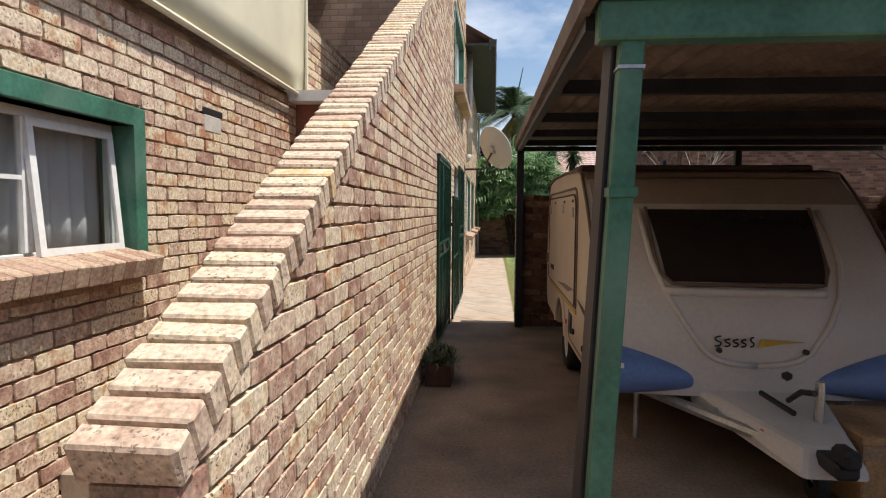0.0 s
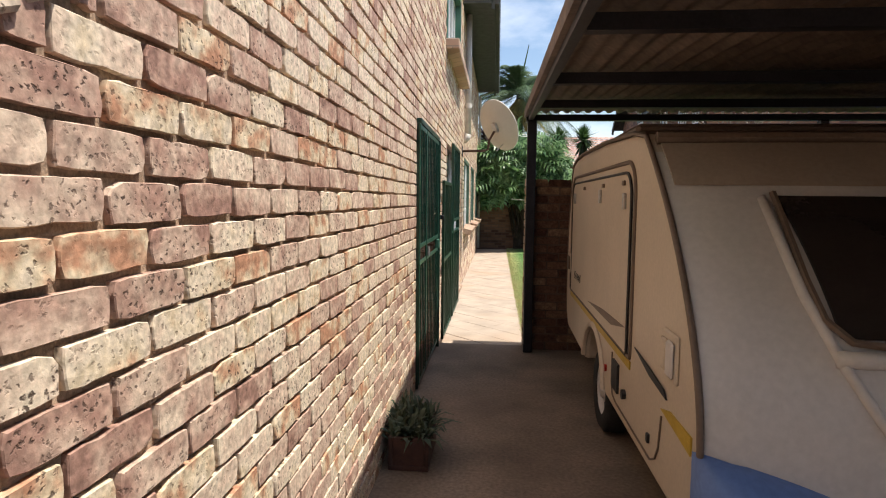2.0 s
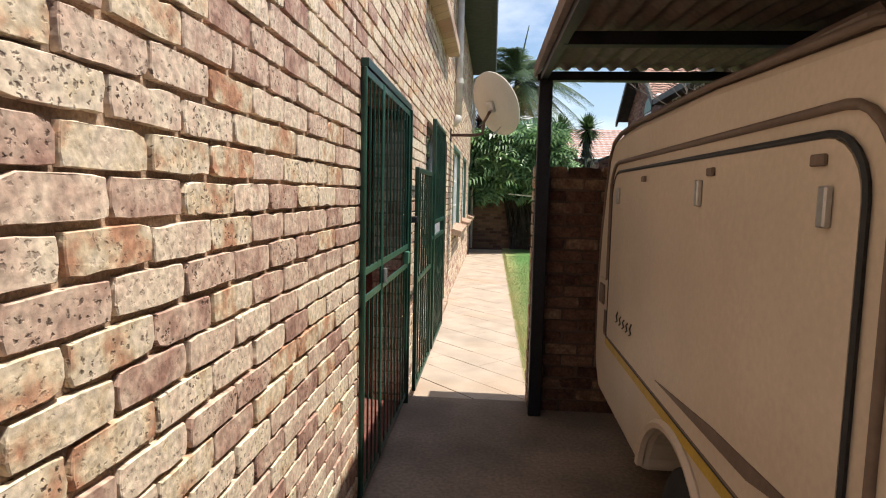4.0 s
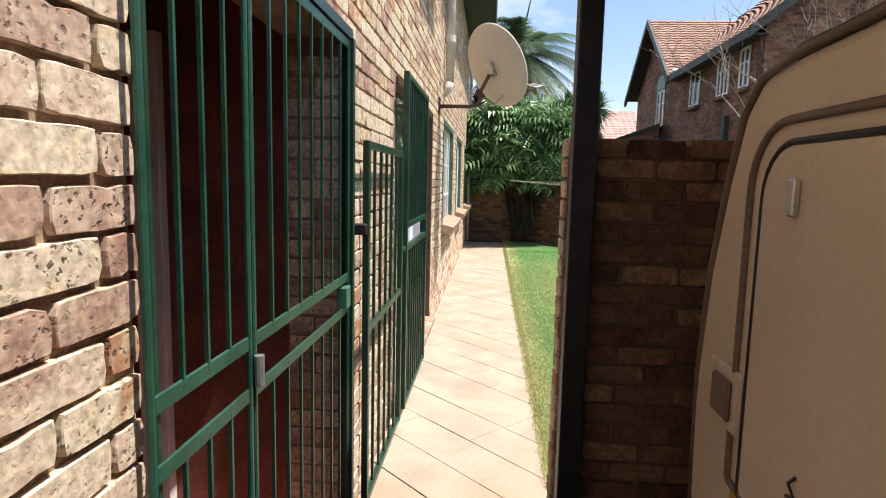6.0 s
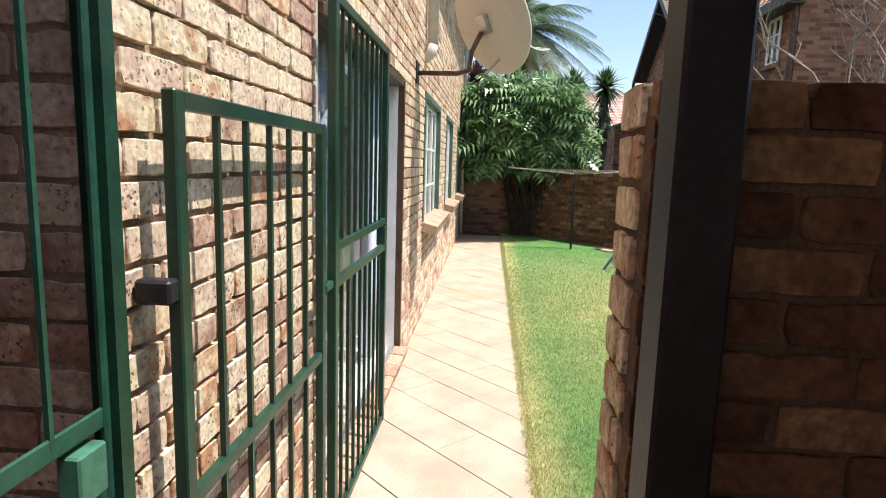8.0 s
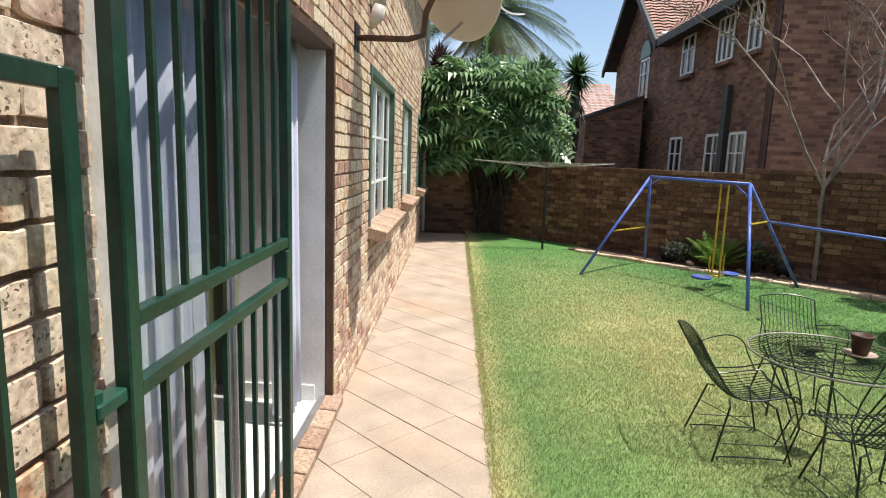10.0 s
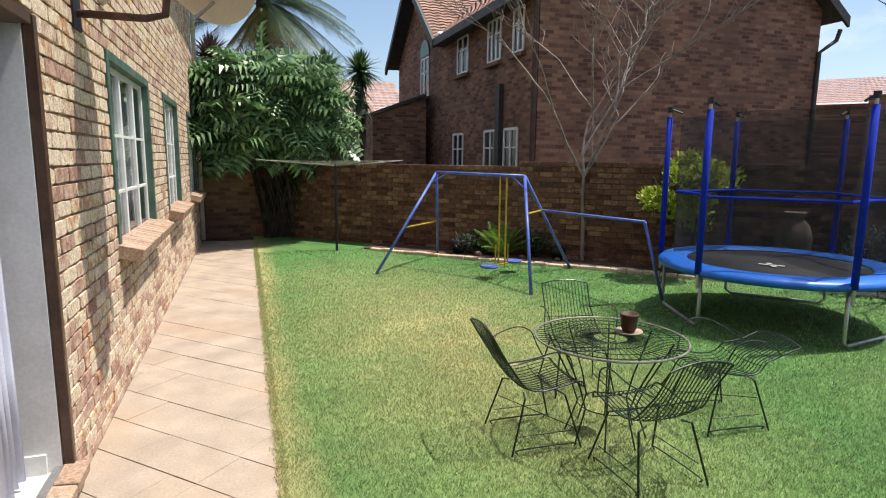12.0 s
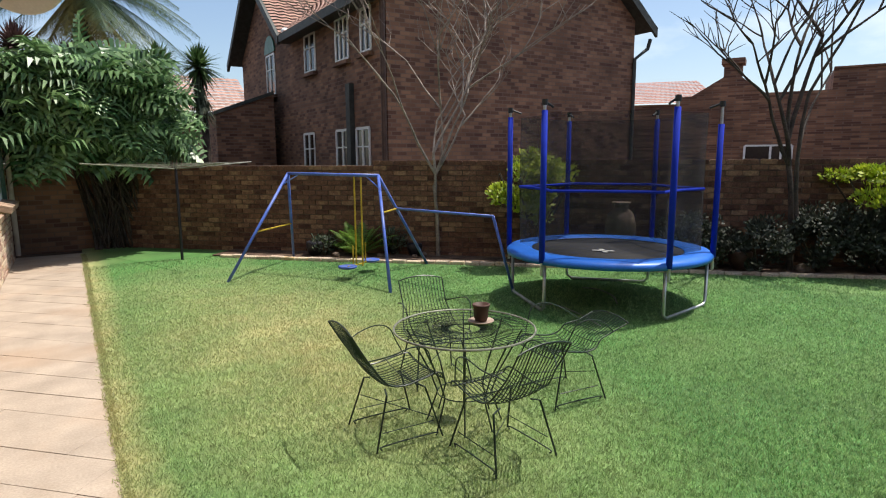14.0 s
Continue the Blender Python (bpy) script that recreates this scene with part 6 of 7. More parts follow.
shrub("lime_shrub", 6.25, 15.85, 1.24, 0.86, 0.58, 5200, LEAF_LIME, "bright yellow-green shrub by the garden wall", 0.075)
shrub("lime_shrub", 9.7, 12.5, 1.22, 0.95, 0.42, 3600, LEAF_LIME, "bright yellow-green shrub by the garden wall", 0.07)
# near-black leaves: the shade along the wall is put into their colour
LEAF_SHADE = leaf_mat("shade_dark_leaf", (0.018, 0.026, 0.016), (0.05, 0.06, 0.035), 0.6, 0.15)
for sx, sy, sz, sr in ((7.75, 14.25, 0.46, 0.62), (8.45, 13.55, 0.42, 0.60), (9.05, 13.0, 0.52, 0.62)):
    shrub("shade_shrub", sx, sy, sz, sr, sz, 2600, LEAF_SHADE, "shrub with leaves darkened for the shade along the garden wall", 0.06)
shrub("shade_shrub", 9.7, 12.45, 0.58, 0.90, 0.55, 3600, LEAF_SHADE, "shrub with leaves darkened for the shade under the lime leaves", 0.07)
shrub("low_shrub", 8.0, 14.0, 0.32, 0.45, 0.30, 900, LEAF_DULL, "low grey-green plants in the flower bed", 0.06)
shrub("low_shrub", 4.75, 17.75, 0.30, 0.32, 0.26, 700, LEAF_DULL, "low grey-green plants in the flower bed", 0.05)
shrub("low_shrub", 7.7, 14.5, 0.40, 0.35, 0.42, 700, LEAF_DULL, "low grey-green plants in the flower bed", 0.06)
shrub("low_shrub", 3.75, 18.35, 0.22, 0.25, 0.2, 500, LEAF_DULL, "low grey-green plants in the flower bed", 0.05)

fern = thing("fern", "bright green fern with arching fronds in the flower bed", "fern")
g = Geo()
for i in range(22):
    a, e, L = R(0, 2 * math.pi), R(0.6, 1.35), R(0.75, 1.05)
    h = Vector((math.cos(a), math.sin(a), 0))
    c = Vector((4.22, 17.95, 0.03))
    pts = [c + h * L * (k / 8) * math.cos(e) + Vector((0, 0, L * ((k / 8) * math.sin(e) - 0.35 * (k / 8) ** 2))) for k in range(9)]
    g.tube([tuple(p) for p in pts], 0.005, 4, r1=0.002)
    for k in range(1, 22):
        u = k / 22 * 8
        p = pts[int(u)].lerp(pts[min(8, int(u) + 1)], u - int(u))
        tg = (pts[min(8, int(u) + 1)] - pts[int(u)]).normalized()
        s = tg.cross(Vector((0, 0, 1))).normalized()
        wl = 0.17 * math.sin(math.pi * (0.15 + 0.82 * k / 22))
        for sg in (-1, 1):
            tip = p + s * sg * wl + tg * wl * 0.35 + Vector((0, 0, -0.2 * wl))
            g.add([p - tg * 0.012, p + tg * 0.012, tip], [(0, 1, 2)])
part("fronds", g, LEAF_FERN, fern)

# bed along the wall, with its brick kerb
g = Geo().box(2.6, BLEN, 0.0, 0.66, -0.04, 0.03, BFRAME)
bed = tagged(part("flower_bed", g, SOIL), "strip of dark soil along the garden wall", "flower bed", kind="structure")
kb = [Geo().box(-0.112, 0.112, -0.05, 0.05, -0.03, 0.055, c=0.008).mesh("kerb_brick", COPING) for k in range(2)]
kerb = thing("bed_kerb", "low kerb of pale bricks along the flower bed", "kerb", kind="structure")
for i in range(64):
    ob = new("brick", kb[i % 2])
    ob.parent = kerb
    ob.matrix_basis = BFRAME @ pose(2.9 + 0.234 * i, 0.70 + 0.05 * math.sin(i * 0.22) + R(-0.012, 0.012), R(-0.012, 0.004), R(-2, 2), R(-2, 2), R(-4, 4))

urn = thing("garden_urn", "tall weathered clay urn in the flower bed", "urn")
part("vessel", Geo().lathe([(0.0, 0.0), (0.14, 0.0), (0.18, 0.08), (0.26, 0.45), (0.27, 0.62), (0.22, 0.78), (0.13, 0.86), (0.12, 0.90), (0.17, 0.95), (0.15, 0.96), (0.10, 0.90), (0.10, 0.80), (0.0, 0.75)], 28, pose(7.15, 14.95, 0.03) @ Matrix.Diagonal((0.85, 0.85, 1.0, 1))), URN, urn, smooth=True)
for k, (x, y, r) in enumerate([(3.62, 18.46, 0.15), (5.0, 17.45, 0.13), (8.35, 13.75, 0.17), (6.6, 15.5, 0.12)]):
    t = thing("garden_pot", "small dark clay pot among the bed plants", "pot")
    part("bowl", Geo().lathe([(0.0, 0.0), (r * 0.6, 0.0), (r, r * 0.9), (r * 0.95, r * 1.5), (r * 0.75, r * 1.6), (r * 0.7, r * 1.45), (0.0, r * 1.3)], 20, pose(x, y, 0.03)), STEEL_DARK if k < 2 else TERRA, t, smooth=True)
for x, y, r in [(5.08, 17.30, 0.07), (4.9, 17.28, 0.055), (8.9, 13.15, 0.10), (4.45, 17.65, 0.06), (3.85, 18.1, 0.07)]:
    g = Geo()
    bm = bmesh.new()
    bmesh.ops.create_icosphere(bm, subdivisions=2, radius=r)
    for v in bm.verts:
        v.co *= 1 + 0.35 * noise.noise(v.co * 9 + Vector((x, y, 0)))
        v.co.z *= 0.7
    me = bpy.data.meshes.new("stone")
    bm.to_mesh(me)
    bm.free()
    me.materials.append(URN)
    ob = new("garden_stone", me)
    ob.location = (x, y, 0.03 + r * 0.4)
    tagged(ob, "rounded grey-brown stone in the flower bed", "stone")


# ---- neighbours ----
def far_window(parent, p, u, w, h, bars=2, arch=False):
    """A white window set in a wall: p foot-left corner, u along the wall."""
    u = Vector(u).normalized()
    nrm = Vector((u.y, -u.x, 0))
    m = Matrix(((u.x, nrm.x, 0, p[0]), (u.y, nrm.y, 0, p[1]), (0, 0, 1, p[2]), (0, 0, 0, 1)))
    wn_ = part("window", Geo().box(0, w, -0.02, 0.012, 0, h, m), TINT, parent)
    g = Geo()
    for a in [0] + [w * k / bars for k in range(1, bars)] + [w]:
        g.box(a - 0.03, a + 0.03, 0.012, 0.04, 0, h, m)
    g.box(0, w, 0.012, 0.038, -0.03, 0.03, m).box(0, w, 0.012, 0.038, h - 0.03, h + 0.03, m).box(0, w, 0.012, 0.034, h * 0.62, h * 0.62 + 0.03, m)
    part("frame", g, WHITE, wn_, "white window frame")
    part("sill", Geo().box(-0.08, w + 0.08, 0.0, 0.12, -0.12, -0.035, m), BRICK_FAR, wn_)
    if arch:
        pts = [(0.5 * w + 0.62 * w * math.cos(t), h + 0.06 + 0.62 * w * math.sin(t)) for t in [math.pi * k / 10 for k in range(11)]]
        q = Geo()
        vs = [tuple(m @ Vector((a, 0.02, b))) for a, b in pts] + [tuple(m @ Vector((a, 0.05, b))) for a, b in pts]
        q.add(vs, [tuple(range(11, 22))] + [(i, i + 1, i + 12, i + 11) for i in range(10)])
        part("arch", q, GREEN, wn_, "green arched panel")


def tile_slope(g, a, b, c, d, rows=22):
    """Roof plane of courses that lap: a-b along the eave, d-c along the ridge."""
    a, b, c, d = [Vector(v) for v in (a, b, c, d)]
    nrm = (b - a).cross(d - a).normalized()
    nrm = nrm if nrm.z > 0 else -nrm
    cols = max(4, int((b - a).length / 0.3))
    for r in range(rows):
        h0, h1 = r / rows, (r + 1.12) / rows
        vs = []
        for k in range(cols * 2 + 1):
            u = k / (cols * 2)
            w = 0.03 * (k % 2)
            for h, lift in ((h0, 0.05), (h1, 0.01)):
                p = (a * (1 - u) + b * u) * (1 - h) + (d * (1 - u) + c * u) * h
                vs.append(p + nrm * (lift + w))
        g.add(vs, [(2 * k, 2 * k + 2, 2 * k + 3, 2 * k + 1) for k in range(cols * 2)])


NX, NY, NE, NR = 5.9, 20.1, 5.25, 8.2
nb = thing("neighbour_house", "two-storey brown brick house with a red tiled gable roof", "house")
NX2, NY2, GY0, GY1, GZ = 13.4, 31.6, 26.2, 31.4, 7.35
mx_ = (NX + NX2) / 2
g = Geo().box(NX, NX2, NY, NY2, 0, NE)
g.prism([(NX, NE), (NX2, NE), (mx_, NR - 0.1)], NY, NY + 0.25, "y")
g.prism([(GY0, NE), (GY1, NE), ((GY0 + GY1) / 2, GZ - 0.1)], NX, NX + 3.0)
part("wall", g, BRICK_FAR, nb, "brown face-brick wall")


def roof_part(name, parent, *slopes):
    g = Geo()
    for sl in slopes:
        tile_slope(g, *sl)
    return tagged(part(name, g, ROOF_TILE, parent, "red clay roof tiles"), kind="stuff")


EX, EZ = NX - 0.42, NE - 0.25
roof_part("roof_tiles", nb, ((EX, NY - 0.28, EZ), (EX, GY0 - 0.2, EZ), (mx_, GY0 + 3.2, NR + 0.1), (mx_, NY - 0.28, NR + 0.1)),
          ((NX2 + 0.42, NY - 0.28, EZ), (NX2 + 0.42, NY2, EZ), (mx_, NY2, NR + 0.1), (mx_, NY - 0.28, NR + 0.1)))
gm = (GY0 + GY1) / 2
roof_part("bay_roof_tiles", nb, ((NX - 0.4, GY0 - 0.4, EZ), (NX + 3.0, GY0 - 0.4, EZ), (NX + 3.0, gm, GZ + 0.12), (NX - 0.4, gm, GZ + 0.12)),
          ((NX - 0.4, GY1 + 0.4, EZ), (NX + 3.0, GY1 + 0.4, EZ), (NX + 3.0, gm, GZ + 0.12), (NX - 0.4, gm, GZ + 0.12)))


def soffit_board(a, b, c, d):
    """Boards under a roof plane."""
    a, b, c, d = [Vector(v) for v in (a, b, c, d)]
    nrm = (b - a).cross(d - a).normalized()
    nrm = nrm if nrm.z > 0 else -nrm
    q = [v - nrm * k for k in (0.0, 0.03) for v in (a, b, c, d)]
    return Geo().add(q, [(0, 1, 2, 3), (7, 6, 5, 4), (0, 4, 5, 1), (1, 5, 6, 2), (2, 6, 7, 3), (3, 7, 4, 0)])


for yy in (GY0 - 0.4, GY1 + 0.4):
    part("roof_underlay", soffit_board((NX - 0.4, yy, EZ), (NX + 3.0, yy, EZ), (NX + 3.0, gm, GZ + 0.12), (NX - 0.4, gm, GZ + 0.12)), TIMBER, nb)
part("roof_underlay", soffit_board((EX, NY - 0.28, EZ), (EX, GY0 - 0.2, EZ), (mx_, GY0 + 3.2, NR + 0.1), (mx_, NY - 0.28, NR + 0.1)), TIMBER, nb)
part("roof_underlay", soffit_board((NX2 + 0.42, NY - 0.28, EZ), (NX2 + 0.42, NY2, EZ), (mx_, NY2, NR + 0.1), (mx_, NY - 0.28, NR + 0.1)), TIMBER, nb)


def barge(axis, d0, d1, e, ez, m, mz):
    """A sloping board from an eave end (e, ez) up to the ridge (m, mz)."""
    return Geo().prism([(e, ez - 0.24), (e, ez), (m, mz), (m, mz - 0.26)], d0, d1, axis)


for e in (NX - 0.48, NX2 + 0.48):
    part("bargeboard", barge("y", NY - 0.36, NY - 0.29, e, EZ + 0.06, mx_, NR + 0.16), TIMBER, nb, "dark bargeboard")
for e in (GY0 - 0.45, GY1 + 0.45):
    part("bargeboard", barge("x", NX - 0.50, NX - 0.41, e, EZ + 0.02, gm, GZ + 0.18), TIMBER, nb, "dark bargeboard")
part("fascia", Geo().box(EX - 0.05, EX + 0.01, NY - 0.25, GY0 - 0.3, EZ - 0.16, EZ + 0.04), TIMBER, nb)
part("soffit", Geo().box(EX, NX, NY - 0.2, GY0, EZ - 0.10, EZ - 0.06), TIMBER, nb)
part("gutter_pipe", Geo().tube([(NX2 + 0.46, NY - 0.15, NE - 0.45), (NX2 + 0.40, NY - 0.12, NE - 0.7), (NX2 - 0.02, NY - 0.05, NE - 1.0), (NX2 - 0.02, NY - 0.05, 0)], 0.05, 8), TIMBER, nb)
part("corner_pipe", Geo().tube([(NX - 0.06, NY + 0.05, 0), (NX - 0.06, NY + 0.05, NE - 0.3)], 0.06, 8), mat("brown_pipe", (0.09, 0.05, 0.035), 0.6), nb)
part("wall_pipe", Geo().box(NX - 0.12, NX, 21.78, 22.0, 0.0, 3.35), TIMBER, nb)
U = (0, -1, 0)
far_window(nb, (NX, 28.5, 3.66), U, 0.85, 1.20, 2, True)
far_window(nb, (NX, 24.9, 3.94), U, 0.78, 0.95, 2)
far_window(nb, (NX, 22.72, 3.94), U, 0.74, 0.95, 3)
far_window(nb, (NX, 21.28, 3.95), U, 0.50, 0.90, 2)
far_window(nb, (NX, 28.84, 1.2), U, 0.85, 1.17, 2)
far_window(nb, (NX, 25.2, 1.2), U, 0.8, 1.12, 2)
far_window(nb, (NX, 22.85, 1.2), U, 0.80, 1.12, 2)
far_window(nb, (NX, 21.65, 1.2), U, 0.70, 1.12, 2)
part("lamp", Geo().lathe([(0.0, -0.1), (0.12, -0.06), (0.13, 0.05), (0.05, 0.12), (0.0, 0.12)], 12, pose(NX - 0.30, 25.6, NE - 0.15)), WHITE, nb)

# low link wall and garage between the plants and the house
lk_ = thing("link_building", "low brown brick outbuilding beside the neighbouring house", "outbuilding")
part("wall", Geo().prism([(3.9, 0.0), (5.6, 0.0), (5.6, 3.55), (3.9, 2.9)], 27.0, 30.0, "y"), BRICK_FAR, lk_)
part("coping", Geo().prism([(3.85, 2.9), (5.6, 3.55), (5.6, 3.65), (3.85, 3.0)], 26.95, 30.0, "y"), TIMBER, lk_)
hs = thing("far_house", "distant house with a red tiled roof", "house")
g = Geo()
tile_slope(g, (1.5, 36, 3.6), (7.5, 36, 3.6), (7.5, 39, 5.4), (1.5, 39, 5.4), 12)
tagged(part("roof_tiles", g, ROOF_TILE, hs), kind="stuff")
part("wall", Geo().box(1.8, 7.4, 36.2, 39, 0, 3.6), BRICK_FAR, hs)


def oriented(cx, cy, ang):
    return pose(cx, cy, 0, 0, 0, ang)


# single-storey house to the right
ct = thing("brick_cottage", "brown brick house with a chimney and a white window", "house")
cm_ = oriented(24.2, 21.0, -62)
g = Geo().box(-4.6, 12, 0, 5, 0, 4.1, cm_)
g.box(0.9, 12, 0.01, 5, 4.1, 4.85, cm_)
g.add([tuple(cm_ @ Vector(p)) for p in ((-4.0, 0, 4.1), (-1.3, 0, 4.1), (-2.5, 0, 5.0), (-4.0, 5, 4.1), (-1.3, 5, 4.1), (-2.5, 5, 5.0))], [(0, 1, 2), (3, 5, 4), (0, 2, 5, 3), (1, 4, 5, 2)])
part("wall", g, BRICK_FAR, ct)
part("chimney", Geo().box(-2.85, -2.2, 0.1, 0.8, 4.2, 5.30, cm_), BRICK_FAR, ct)
part("chimney_cap", Geo().box(-2.95, -2.1, 0.0, 0.9, 5.30, 5.52, cm_), BRICK_FAR, ct)
part("coping", Geo().box(0.9, 12, -0.05, 0.3, 4.85, 4.92, cm_), BRICK_FAR, ct)
wn_ = part("window", Geo().box(-1.9, -0.25, -0.03, 0.0, 1.33, 2.05, cm_), TINT, ct)
g = Geo()
for a in (-1.9, -0.98, -0.62, -0.25):
    g.box(a - 0.04, a + 0.04, -0.07, -0.03, 1.33, 2.05, cm_)
g.box(-1.9, -0.25, -0.065, -0.03, 1.30, 1.37, cm_).box(-1.9, -0.25, -0.065, -0.03, 2.02, 2.09, cm_)
part("frame", g, WHITE, wn_, "white window frame")
h2 = thing("far_house", "distant house with a red tiled roof", "house")
g = Geo()
m2 = oriented(27.5, 33.5, -50)
A = [tuple(m2 @ Vector(p)) for p in ((-5, 0, 4.6), (6, 0, 4.6), (5.0, 4, 6.25), (-2.0, 4, 6.25))]
tile_slope(g, *A, 14)
tagged(part("roof_tiles", g, ROOF_RED, h2), kind="stuff")
part("wall", Geo().box(-4.7, 5.8, 0.3, 5, 0, 4.6, m2), BRICK_FAR, h2)
for a in (-4.3, -2.6):
    part("window", Geo().box(a, a + 1.1, 0.24, 0.31, 2.9, 4.0, m2), TINT, h2)
h3 = thing("right_house", "brown brick house with a dark green eave", "house")
m3 = oriented(22.0, 13.5, -75)
part("wall", Geo().box(0.0, 10, 0, 6, 0, 5.2, m3), BRICK_FAR, h3)
g = Geo().add([tuple(m3 @ Vector(p)) for p in ((-0.6, -0.5, 4.9), (-0.6, -0.5, 5.2), (4, -0.5, 8.2), (4, -0.5, 7.9), (-0.6, -0.2, 4.9), (-0.6, -0.2, 5.2), (4, -0.2, 8.2), (4, -0.2, 7.9))], [(0, 1, 2, 3), (4, 7, 6, 5), (0, 3, 7, 4), (1, 5, 6, 2), (0, 4, 5, 1)])
part("bargeboard", g, GREEN_DARK, h3)


# ---- bricks, slabs and grass ----
def brick_spans(u0, u1, holes, z0, z1, off):
    """The bricks of one course between u0 and u1, cut at the holes."""
    cuts = sorted((h[0], h[1]) for h in holes if h[2] < z1 - 0.02 and h[3] > z0 + 0.02)
    free, a = [], u0
    for h0, h1 in cuts:
        if h0 > a:
            free.append((a, min(h0, u1)))
        a = max(a, h1)
    if a < u1:
        free.append((a, u1))
    out = []
    k0 = int(math.floor((u0 - off) / PITCH)) - 1
    for k in range(k0, int((u1 - off) / PITCH) + 2):
        b0, b1 = off + k * PITCH, off + (k + 1) * PITCH - 0.012
        for f0, f1 in free:
            c0, c1 = max(b0, f0 + 0.002), min(b1, f1 - 0.002)
            if c1 - c0 > 0.035:
                out.append((c0, c1))
    return out


def brick_geo(g, L, rnd, depth=0.040, wear=0.0016):
    """One worn brick with rounded corners and crumbled edges, centred on its face, face towards -y; its back is open."""
    h, c, d = 0.0364, 0.0016, 0.0032
    j = lambda s=wear: rnd.uniform(-s, s)
    nu = 7 if L > 0.15 else 4
    us = [-1 + 2 * k / (nu - 1) for k in range(nu)]
    loop = [(u, -1) for u in us] + [(1, -0.35), (1, 0.4)] + [(u, 1) for u in reversed(us)] + [(-1, 0.35), (-1, -0.4)]
    n = len(loop)
    chips = {rnd.randrange(n * 2): rnd.uniform(0.004, 0.010) for k in range(2)}
    outline = []
    for q, (u, v) in enumerate(loop):
        r = rnd.uniform(0.002, 0.0058) if abs(u) == 1 and abs(v) == 1 else 0.0
        k = chips.get(q, 0.0)
        x, z = u * L / 2, v * h
        outline.append((x - math.copysign(r + k * 0.5 * (abs(u) == 1), u) + j(), z - math.copysign(r * 0.55 + k * (abs(v) == 1) * 0.7, v) + j()))
    vs = [(x - math.copysign(c, x), j(0.0006), z - math.copysign(c, z)) for x, z in outline]
    vs += [(x + j(0.0008), d + j(0.001), z + j(0.0008)) for x, z in outline]
    vs += [(x, depth, z) for x, z in outline]
    fs = [tuple(range(n))]
    for o in (0, n):
        fs += [(o + q, o + n + q, o + n + (q + 1) % n, o + (q + 1) % n) for q in range(n)]
    return vs, fs


def lay_bricks(parent, frame_, u0, u1, z0, z1, holes, material, near=None, limit=300, seed=1, top=None, corner=0.0):
    """Courses of brick on a wall: frame_ takes (along, out, up), outwards being -y."""
    rnd = random.Random(seed)
    shared = []
    for k in range(14):
        g = Geo()
        vs, fs = brick_geo(g, PITCH - 0.012, rnd)
        shared.append(g.add(vs, fs).mesh("brick", material))
    rest = Geo()
    made = 0
    rows = int((z1 - z0) / COURSE)
    for r in range(rows):
        za = z0 + r * COURSE
        zc = za + COURSE / 2
        end = u1
        start = u0
        if top:
            # the course starts where the sloping top is above it
            while start < u1 and top(start) < zc - 0.015:
                start += 0.01
        for b0, b1 in brick_spans(start, end, holes, za, za + COURSE, (PITCH / 2 if r % 2 else 0.0) + corner):
            L, uc = b1 - b0, (b0 + b1) / 2
            m = frame_ @ pose(uc + rnd.uniform(-0.003, 0.003), rnd.uniform(-0.0025, 0.0025), zc + rnd.uniform(-0.0028, 0.0028), rnd.uniform(-0.9, 0.9), rnd.uniform(-0.8, 0.8), rnd.uniform(-0.5, 0.5))
            full = L > PITCH - 0.02
            if near and full and made < limit and near[0] < uc < near[1] and near[2] < zc < near[3]:
                ob = new("brick", shared[rnd.randrange(14)])
                ob.parent = parent
                ob.matrix_basis = m
                made += 1
            else:
                vs, fs = brick_geo(rest, L, rnd)
                rest.add(vs, fs, m)
    ob = part("bricks", rest, material, parent)
    tagged(ob, kind="stuff")


# house wall: along +y, outwards +x
FH = Matrix(((0, -1, 0, WX), (1, 0, 0, 0), (0, 0, 1, 0), (0, 0, 0, 1)))
Z_EAVE = EAVE - 0.05
hol = OPEN + WINS + [TOPWIN]
gate_y = OPEN[0][0]
lay_bricks(house_wall, FH, STAIR0, gate_y, -0.025, 5.0, [(6.90, gate_y + 0.01, 2.19, 9.0)], BRICK, (2.2, 5.3, 0.85, 2.3), 300, 3, top=cope, corner=0.007)
lay_bricks(house_wall, FH, 6.902, HOUSE_END, -0.025, Z_EAVE, hol + [(6.90, gate_y, -1.0, 2.17)], BRICK, None, 0, 4, corner=0.007)
lay_bricks(house_wall, FH, 6.902, 12.9, -0.025 + 59 * COURSE, 7.15, [], BRICK, None, 0, 14, corner=0.007)
FS = Matrix(((0, -1, 0, SX), (1, 0, 0, 0), (0, 0, 1, 0), (0, 0, 0, 1)))
lay_bricks(stair_wall, FS, 0.4, 6.34, 0.0, 2.70, [(SWIN[0], SWIN[1], SWIN[2], SWIN[3] + 0.1)], BRICK, (2.6, 6.2, 1.5, 2.68), 200, 6)
lay_bricks(stair_wall, FS, 6.342, 8.9, 0.0, 3.57, [], BRICK, None, 0, 7)
# end of the stair wall, facing the walker
FE = Matrix(((1, 0, 0, WX - 0.222), (0, 1, 0, STAIR0 - 0.002), (0, 0, 1, 0), (0, 0, 0, 1)))
lay_bricks(house_wall, FE, 0.0, 0.222, 0.0, 0.975, [], BRICK, None, 0, 8)
# reveal beside the gate
FR = Matrix(((1, 0, 0, WX - 0.24), (0, 1, 0, OPEN[0][1] - 0.006), (0, 0, 1, 0), (0, 0, 0, 1)))
lay_bricks(house_wall, FR, 0.0, 0.225, -0.025, 2.17, [], BRICK, None, 0, 17)
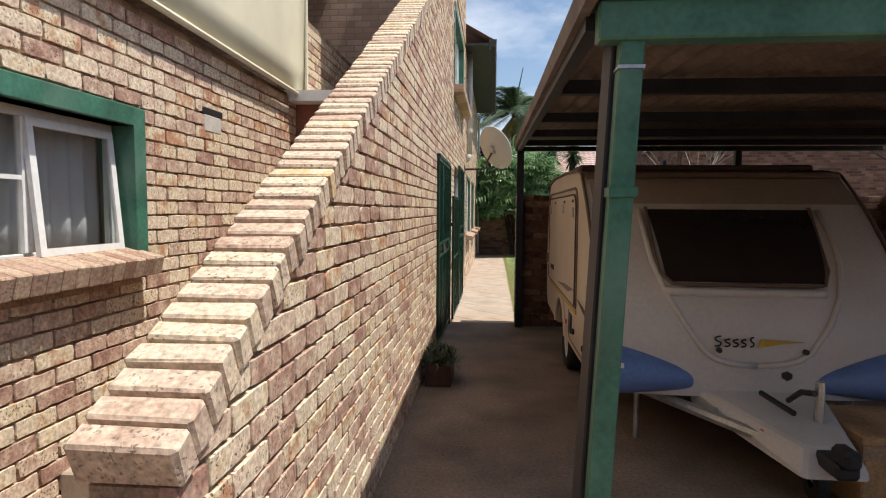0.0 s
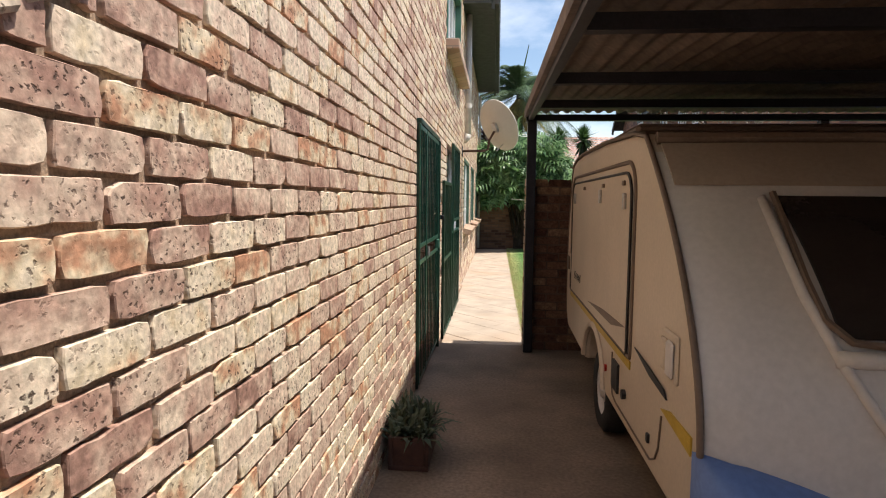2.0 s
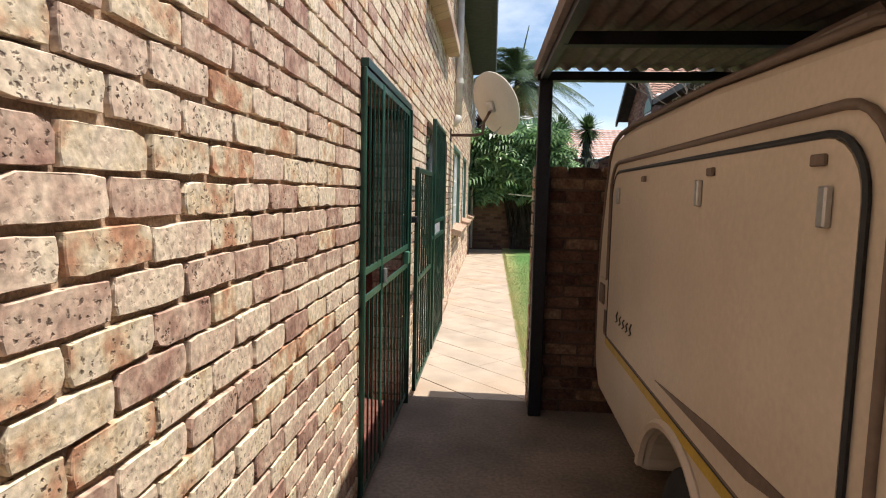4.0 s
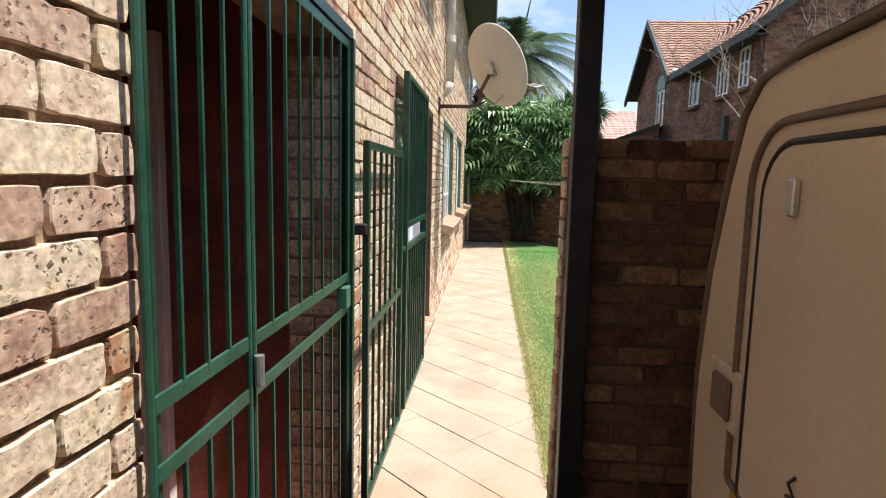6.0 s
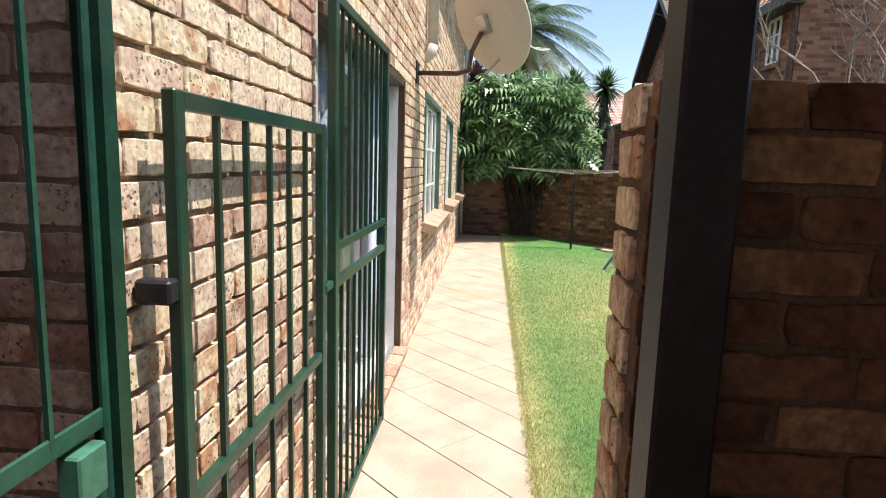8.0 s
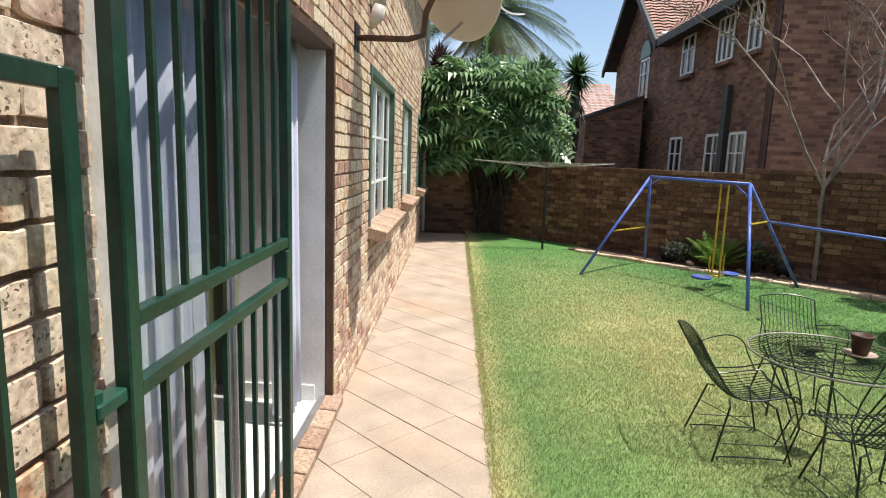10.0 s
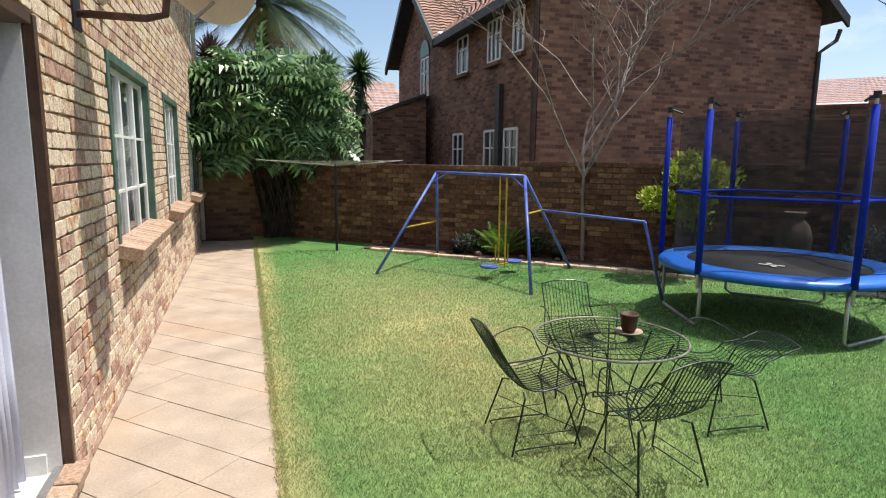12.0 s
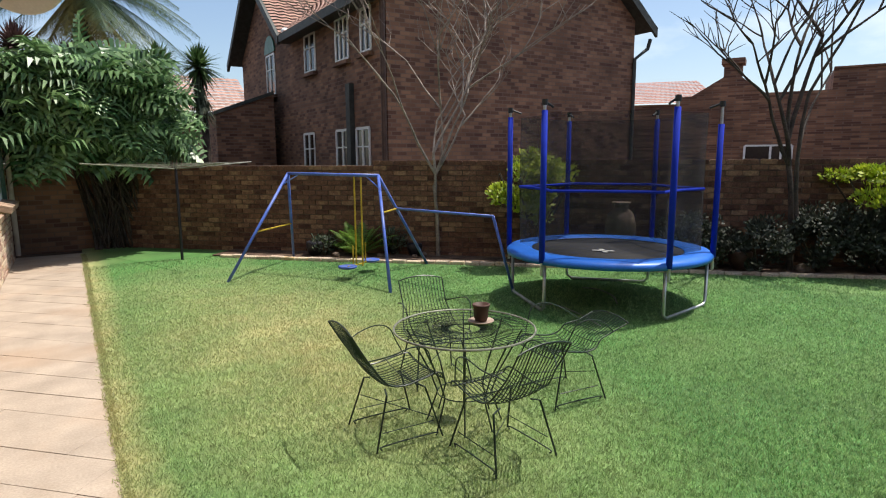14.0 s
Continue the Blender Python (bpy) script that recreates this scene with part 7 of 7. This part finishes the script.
# garden wall
FG = BFRAME @ Matrix(((1, 0, 0, 0), (0, -1, 0, 0), (0, 0, 1, 0), (0, 0, 0, 1)))
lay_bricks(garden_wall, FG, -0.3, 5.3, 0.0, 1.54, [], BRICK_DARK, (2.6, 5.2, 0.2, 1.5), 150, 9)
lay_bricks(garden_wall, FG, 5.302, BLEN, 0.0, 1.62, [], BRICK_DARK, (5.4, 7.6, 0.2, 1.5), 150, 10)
# carport wall: dark front, and an end in paler brick for the sun on it
FC = Matrix(((1, 0, 0, 0), (0, 1, 0, 8.49), (0, 0, 1, 0), (0, 0, 0, 1)))
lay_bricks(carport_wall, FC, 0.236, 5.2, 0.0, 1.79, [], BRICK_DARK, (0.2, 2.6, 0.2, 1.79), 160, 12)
FD = Matrix(((0, 1, 0, 0.232), (1, 0, 0, 0), (0, 0, 1, 0), (0, 0, 0, 1)))
lay_bricks(carport_wall, FD, 8.55, 8.70, 0.0, 1.79, [], BRICK, None, 0, 13)

# slabs of the path, laid slantwise in alternating pairs
rnd = random.Random(21)


def clip_poly(poly, ax, lim, keep_less):
    out = []
    for i in range(len(poly)):
        a, b = poly[i], poly[(i + 1) % len(poly)]
        ia, ib = (a[ax] <= lim) == keep_less, (b[ax] <= lim) == keep_less
        if ia:
            out.append(a)
        if ia != ib:
            t = (lim - a[ax]) / (b[ax] - a[ax])
            out.append((a[0] + t * (b[0] - a[0]), a[1] + t * (b[1] - a[1])))
    return out


# rows run along (1, -1): each row lies between two values of x + y, its cross joints at values of y - x
ROWS = [7.60, 8.05, 8.50, 8.93, 9.37, 9.81, 10.45, 10.97, 11.45, 11.89, 12.32, 12.78, 13.38, 13.77, 14.21]
while ROWS[-1] < 21.6:
    ROWS.append(ROWS[-1] + rnd.choice((0.40, 0.44, 0.47, 0.62)))
CROSS = {10.45: [11.71, 10.98], 9.81: [10.24, 9.69], 9.37: [9.69, 10.22], 10.97: [11.56, 12.16, 12.42], 11.45: [11.585, 12.16, 12.42], 11.89: [12.16, 12.97], 12.32: [12.72, 13.55, 12.20], 12.78: [12.72, 14.02], 13.38: [13.2, 14.57]}
for b0, b1 in zip(ROWS, ROWS[1:]):
    cuts = sorted(CROSS.get(b0, []))
    lo, hi = b0 - 0.9, b1 + 1.7
    if not cuts:
        cuts, v = [], lo + rnd.uniform(0.1, 0.6)
        while v < hi:
            cuts.append(v)
            v += rnd.choice((0.62, 0.88, 1.3))
    cuts = [lo] + [v for v in cuts if lo < v < hi] + [hi]
    for v0, v1 in zip(cuts, cuts[1:]):
        jl, js = 0.0042, 0.0014
        rect = [(b0 + jl, v0 + js), (b0 + jl, v1 - js), (b1 - jl, v1 - js), (b1 - jl, v0 + js)]
        pts = [((b - v) / 2, (b + v) / 2) for b, v in rect]
        for ax, lim, kl in ((0, WX + 0.004, False), (0, 0.285, True), (1, 8.664, False), (1, 21.19, True)):
            pts = clip_poly(pts, ax, lim, kl) if pts else pts
        if len(pts) < 3:
            continue
        area = abs(sum(pts[q][0] * pts[(q + 1) % len(pts)][1] - pts[(q + 1) % len(pts)][0] * pts[q][1] for q in range(len(pts)))) / 2
        if area < 0.002:
            continue
        cx, cy = sum(p[0] for p in pts) / len(pts), sum(p[1] for p in pts) / len(pts)
        zt = rnd.uniform(-0.002, 0.001)
        n = len(pts)
        top = [(cx + (p[0] - cx) * 0.992, cy + (p[1] - cy) * 0.992, zt) for p in pts]
        rim = [(p[0], p[1], zt - 0.0022) for p in pts]
        low = [(p[0], p[1], -0.03) for p in pts]
        g = Geo().add(top + rim + low, [tuple(range(n))] + [(o + q, o + n + q, o + n + (q + 1) % n, o + (q + 1) % n) for o in (0, n) for q in range(n)])
        part("slab", g, PAVER, path)

# grass blades on the part of the lawn that is seen from near
rng = np.random.default_rng(5)
N = 1900000
gx = rng.uniform(0.29, 9.5, N)
gy = 9.0 + 10.5 * rng.uniform(0, 1, N) ** 1.5
# fewer and broader blades further out
away = np.hypot(gx - 0.6, gy - 9.6)
ok = (gx * 0.975 + gy < 21.6) & (rng.uniform(0, 1, N) < np.clip(1.15 - away / 8.5, 0.12, 1))
# a ragged fringe over the edge of the path
ex, ey = 0.285 + rng.normal(0, 0.016, 16000), rng.uniform(9.0, 21.0, 16000)
gx, gy = np.concatenate([gx[ok], ex]), np.concatenate([gy[ok], ey])
n = len(gx)
grow_ = 0.9 + 0.16 * np.hypot(gx - 0.6, gy - 9.6)
hgt, ang, lean = rng.uniform(0.008, 0.030, n), rng.uniform(0, 6.283, n), rng.uniform(0.004, 0.030, n)
w = rng.uniform(0.0012, 0.0030, n) * grow_
turn_ = rng.uniform(0, 6.283, n)
co = np.zeros((n, 3, 3))
co[:, 0] = np.stack([gx - w * np.cos(ang), gy - w * np.sin(ang), np.full(n, -0.002)], 1)
co[:, 1] = np.stack([gx + w * np.cos(ang), gy + w * np.sin(ang), np.full(n, -0.002)], 1)
co[:, 2] = np.stack([gx + lean * np.sin(turn_), gy + lean * np.cos(turn_), hgt], 1)
me = bpy.data.meshes.new("grass")
me.vertices.add(n * 3)
me.vertices.foreach_set("co", co.reshape(-1))
me.loops.add(n * 3)
me.loops.foreach_set("vertex_index", np.arange(n * 3))
me.polygons.add(n)
me.polygons.foreach_set("loop_start", np.arange(n) * 3)
me.update(calc_edges=True)
me.materials.append(GRASS)
tagged(new("grass", me), "short lawn grass blades", "grass", kind="stuff")
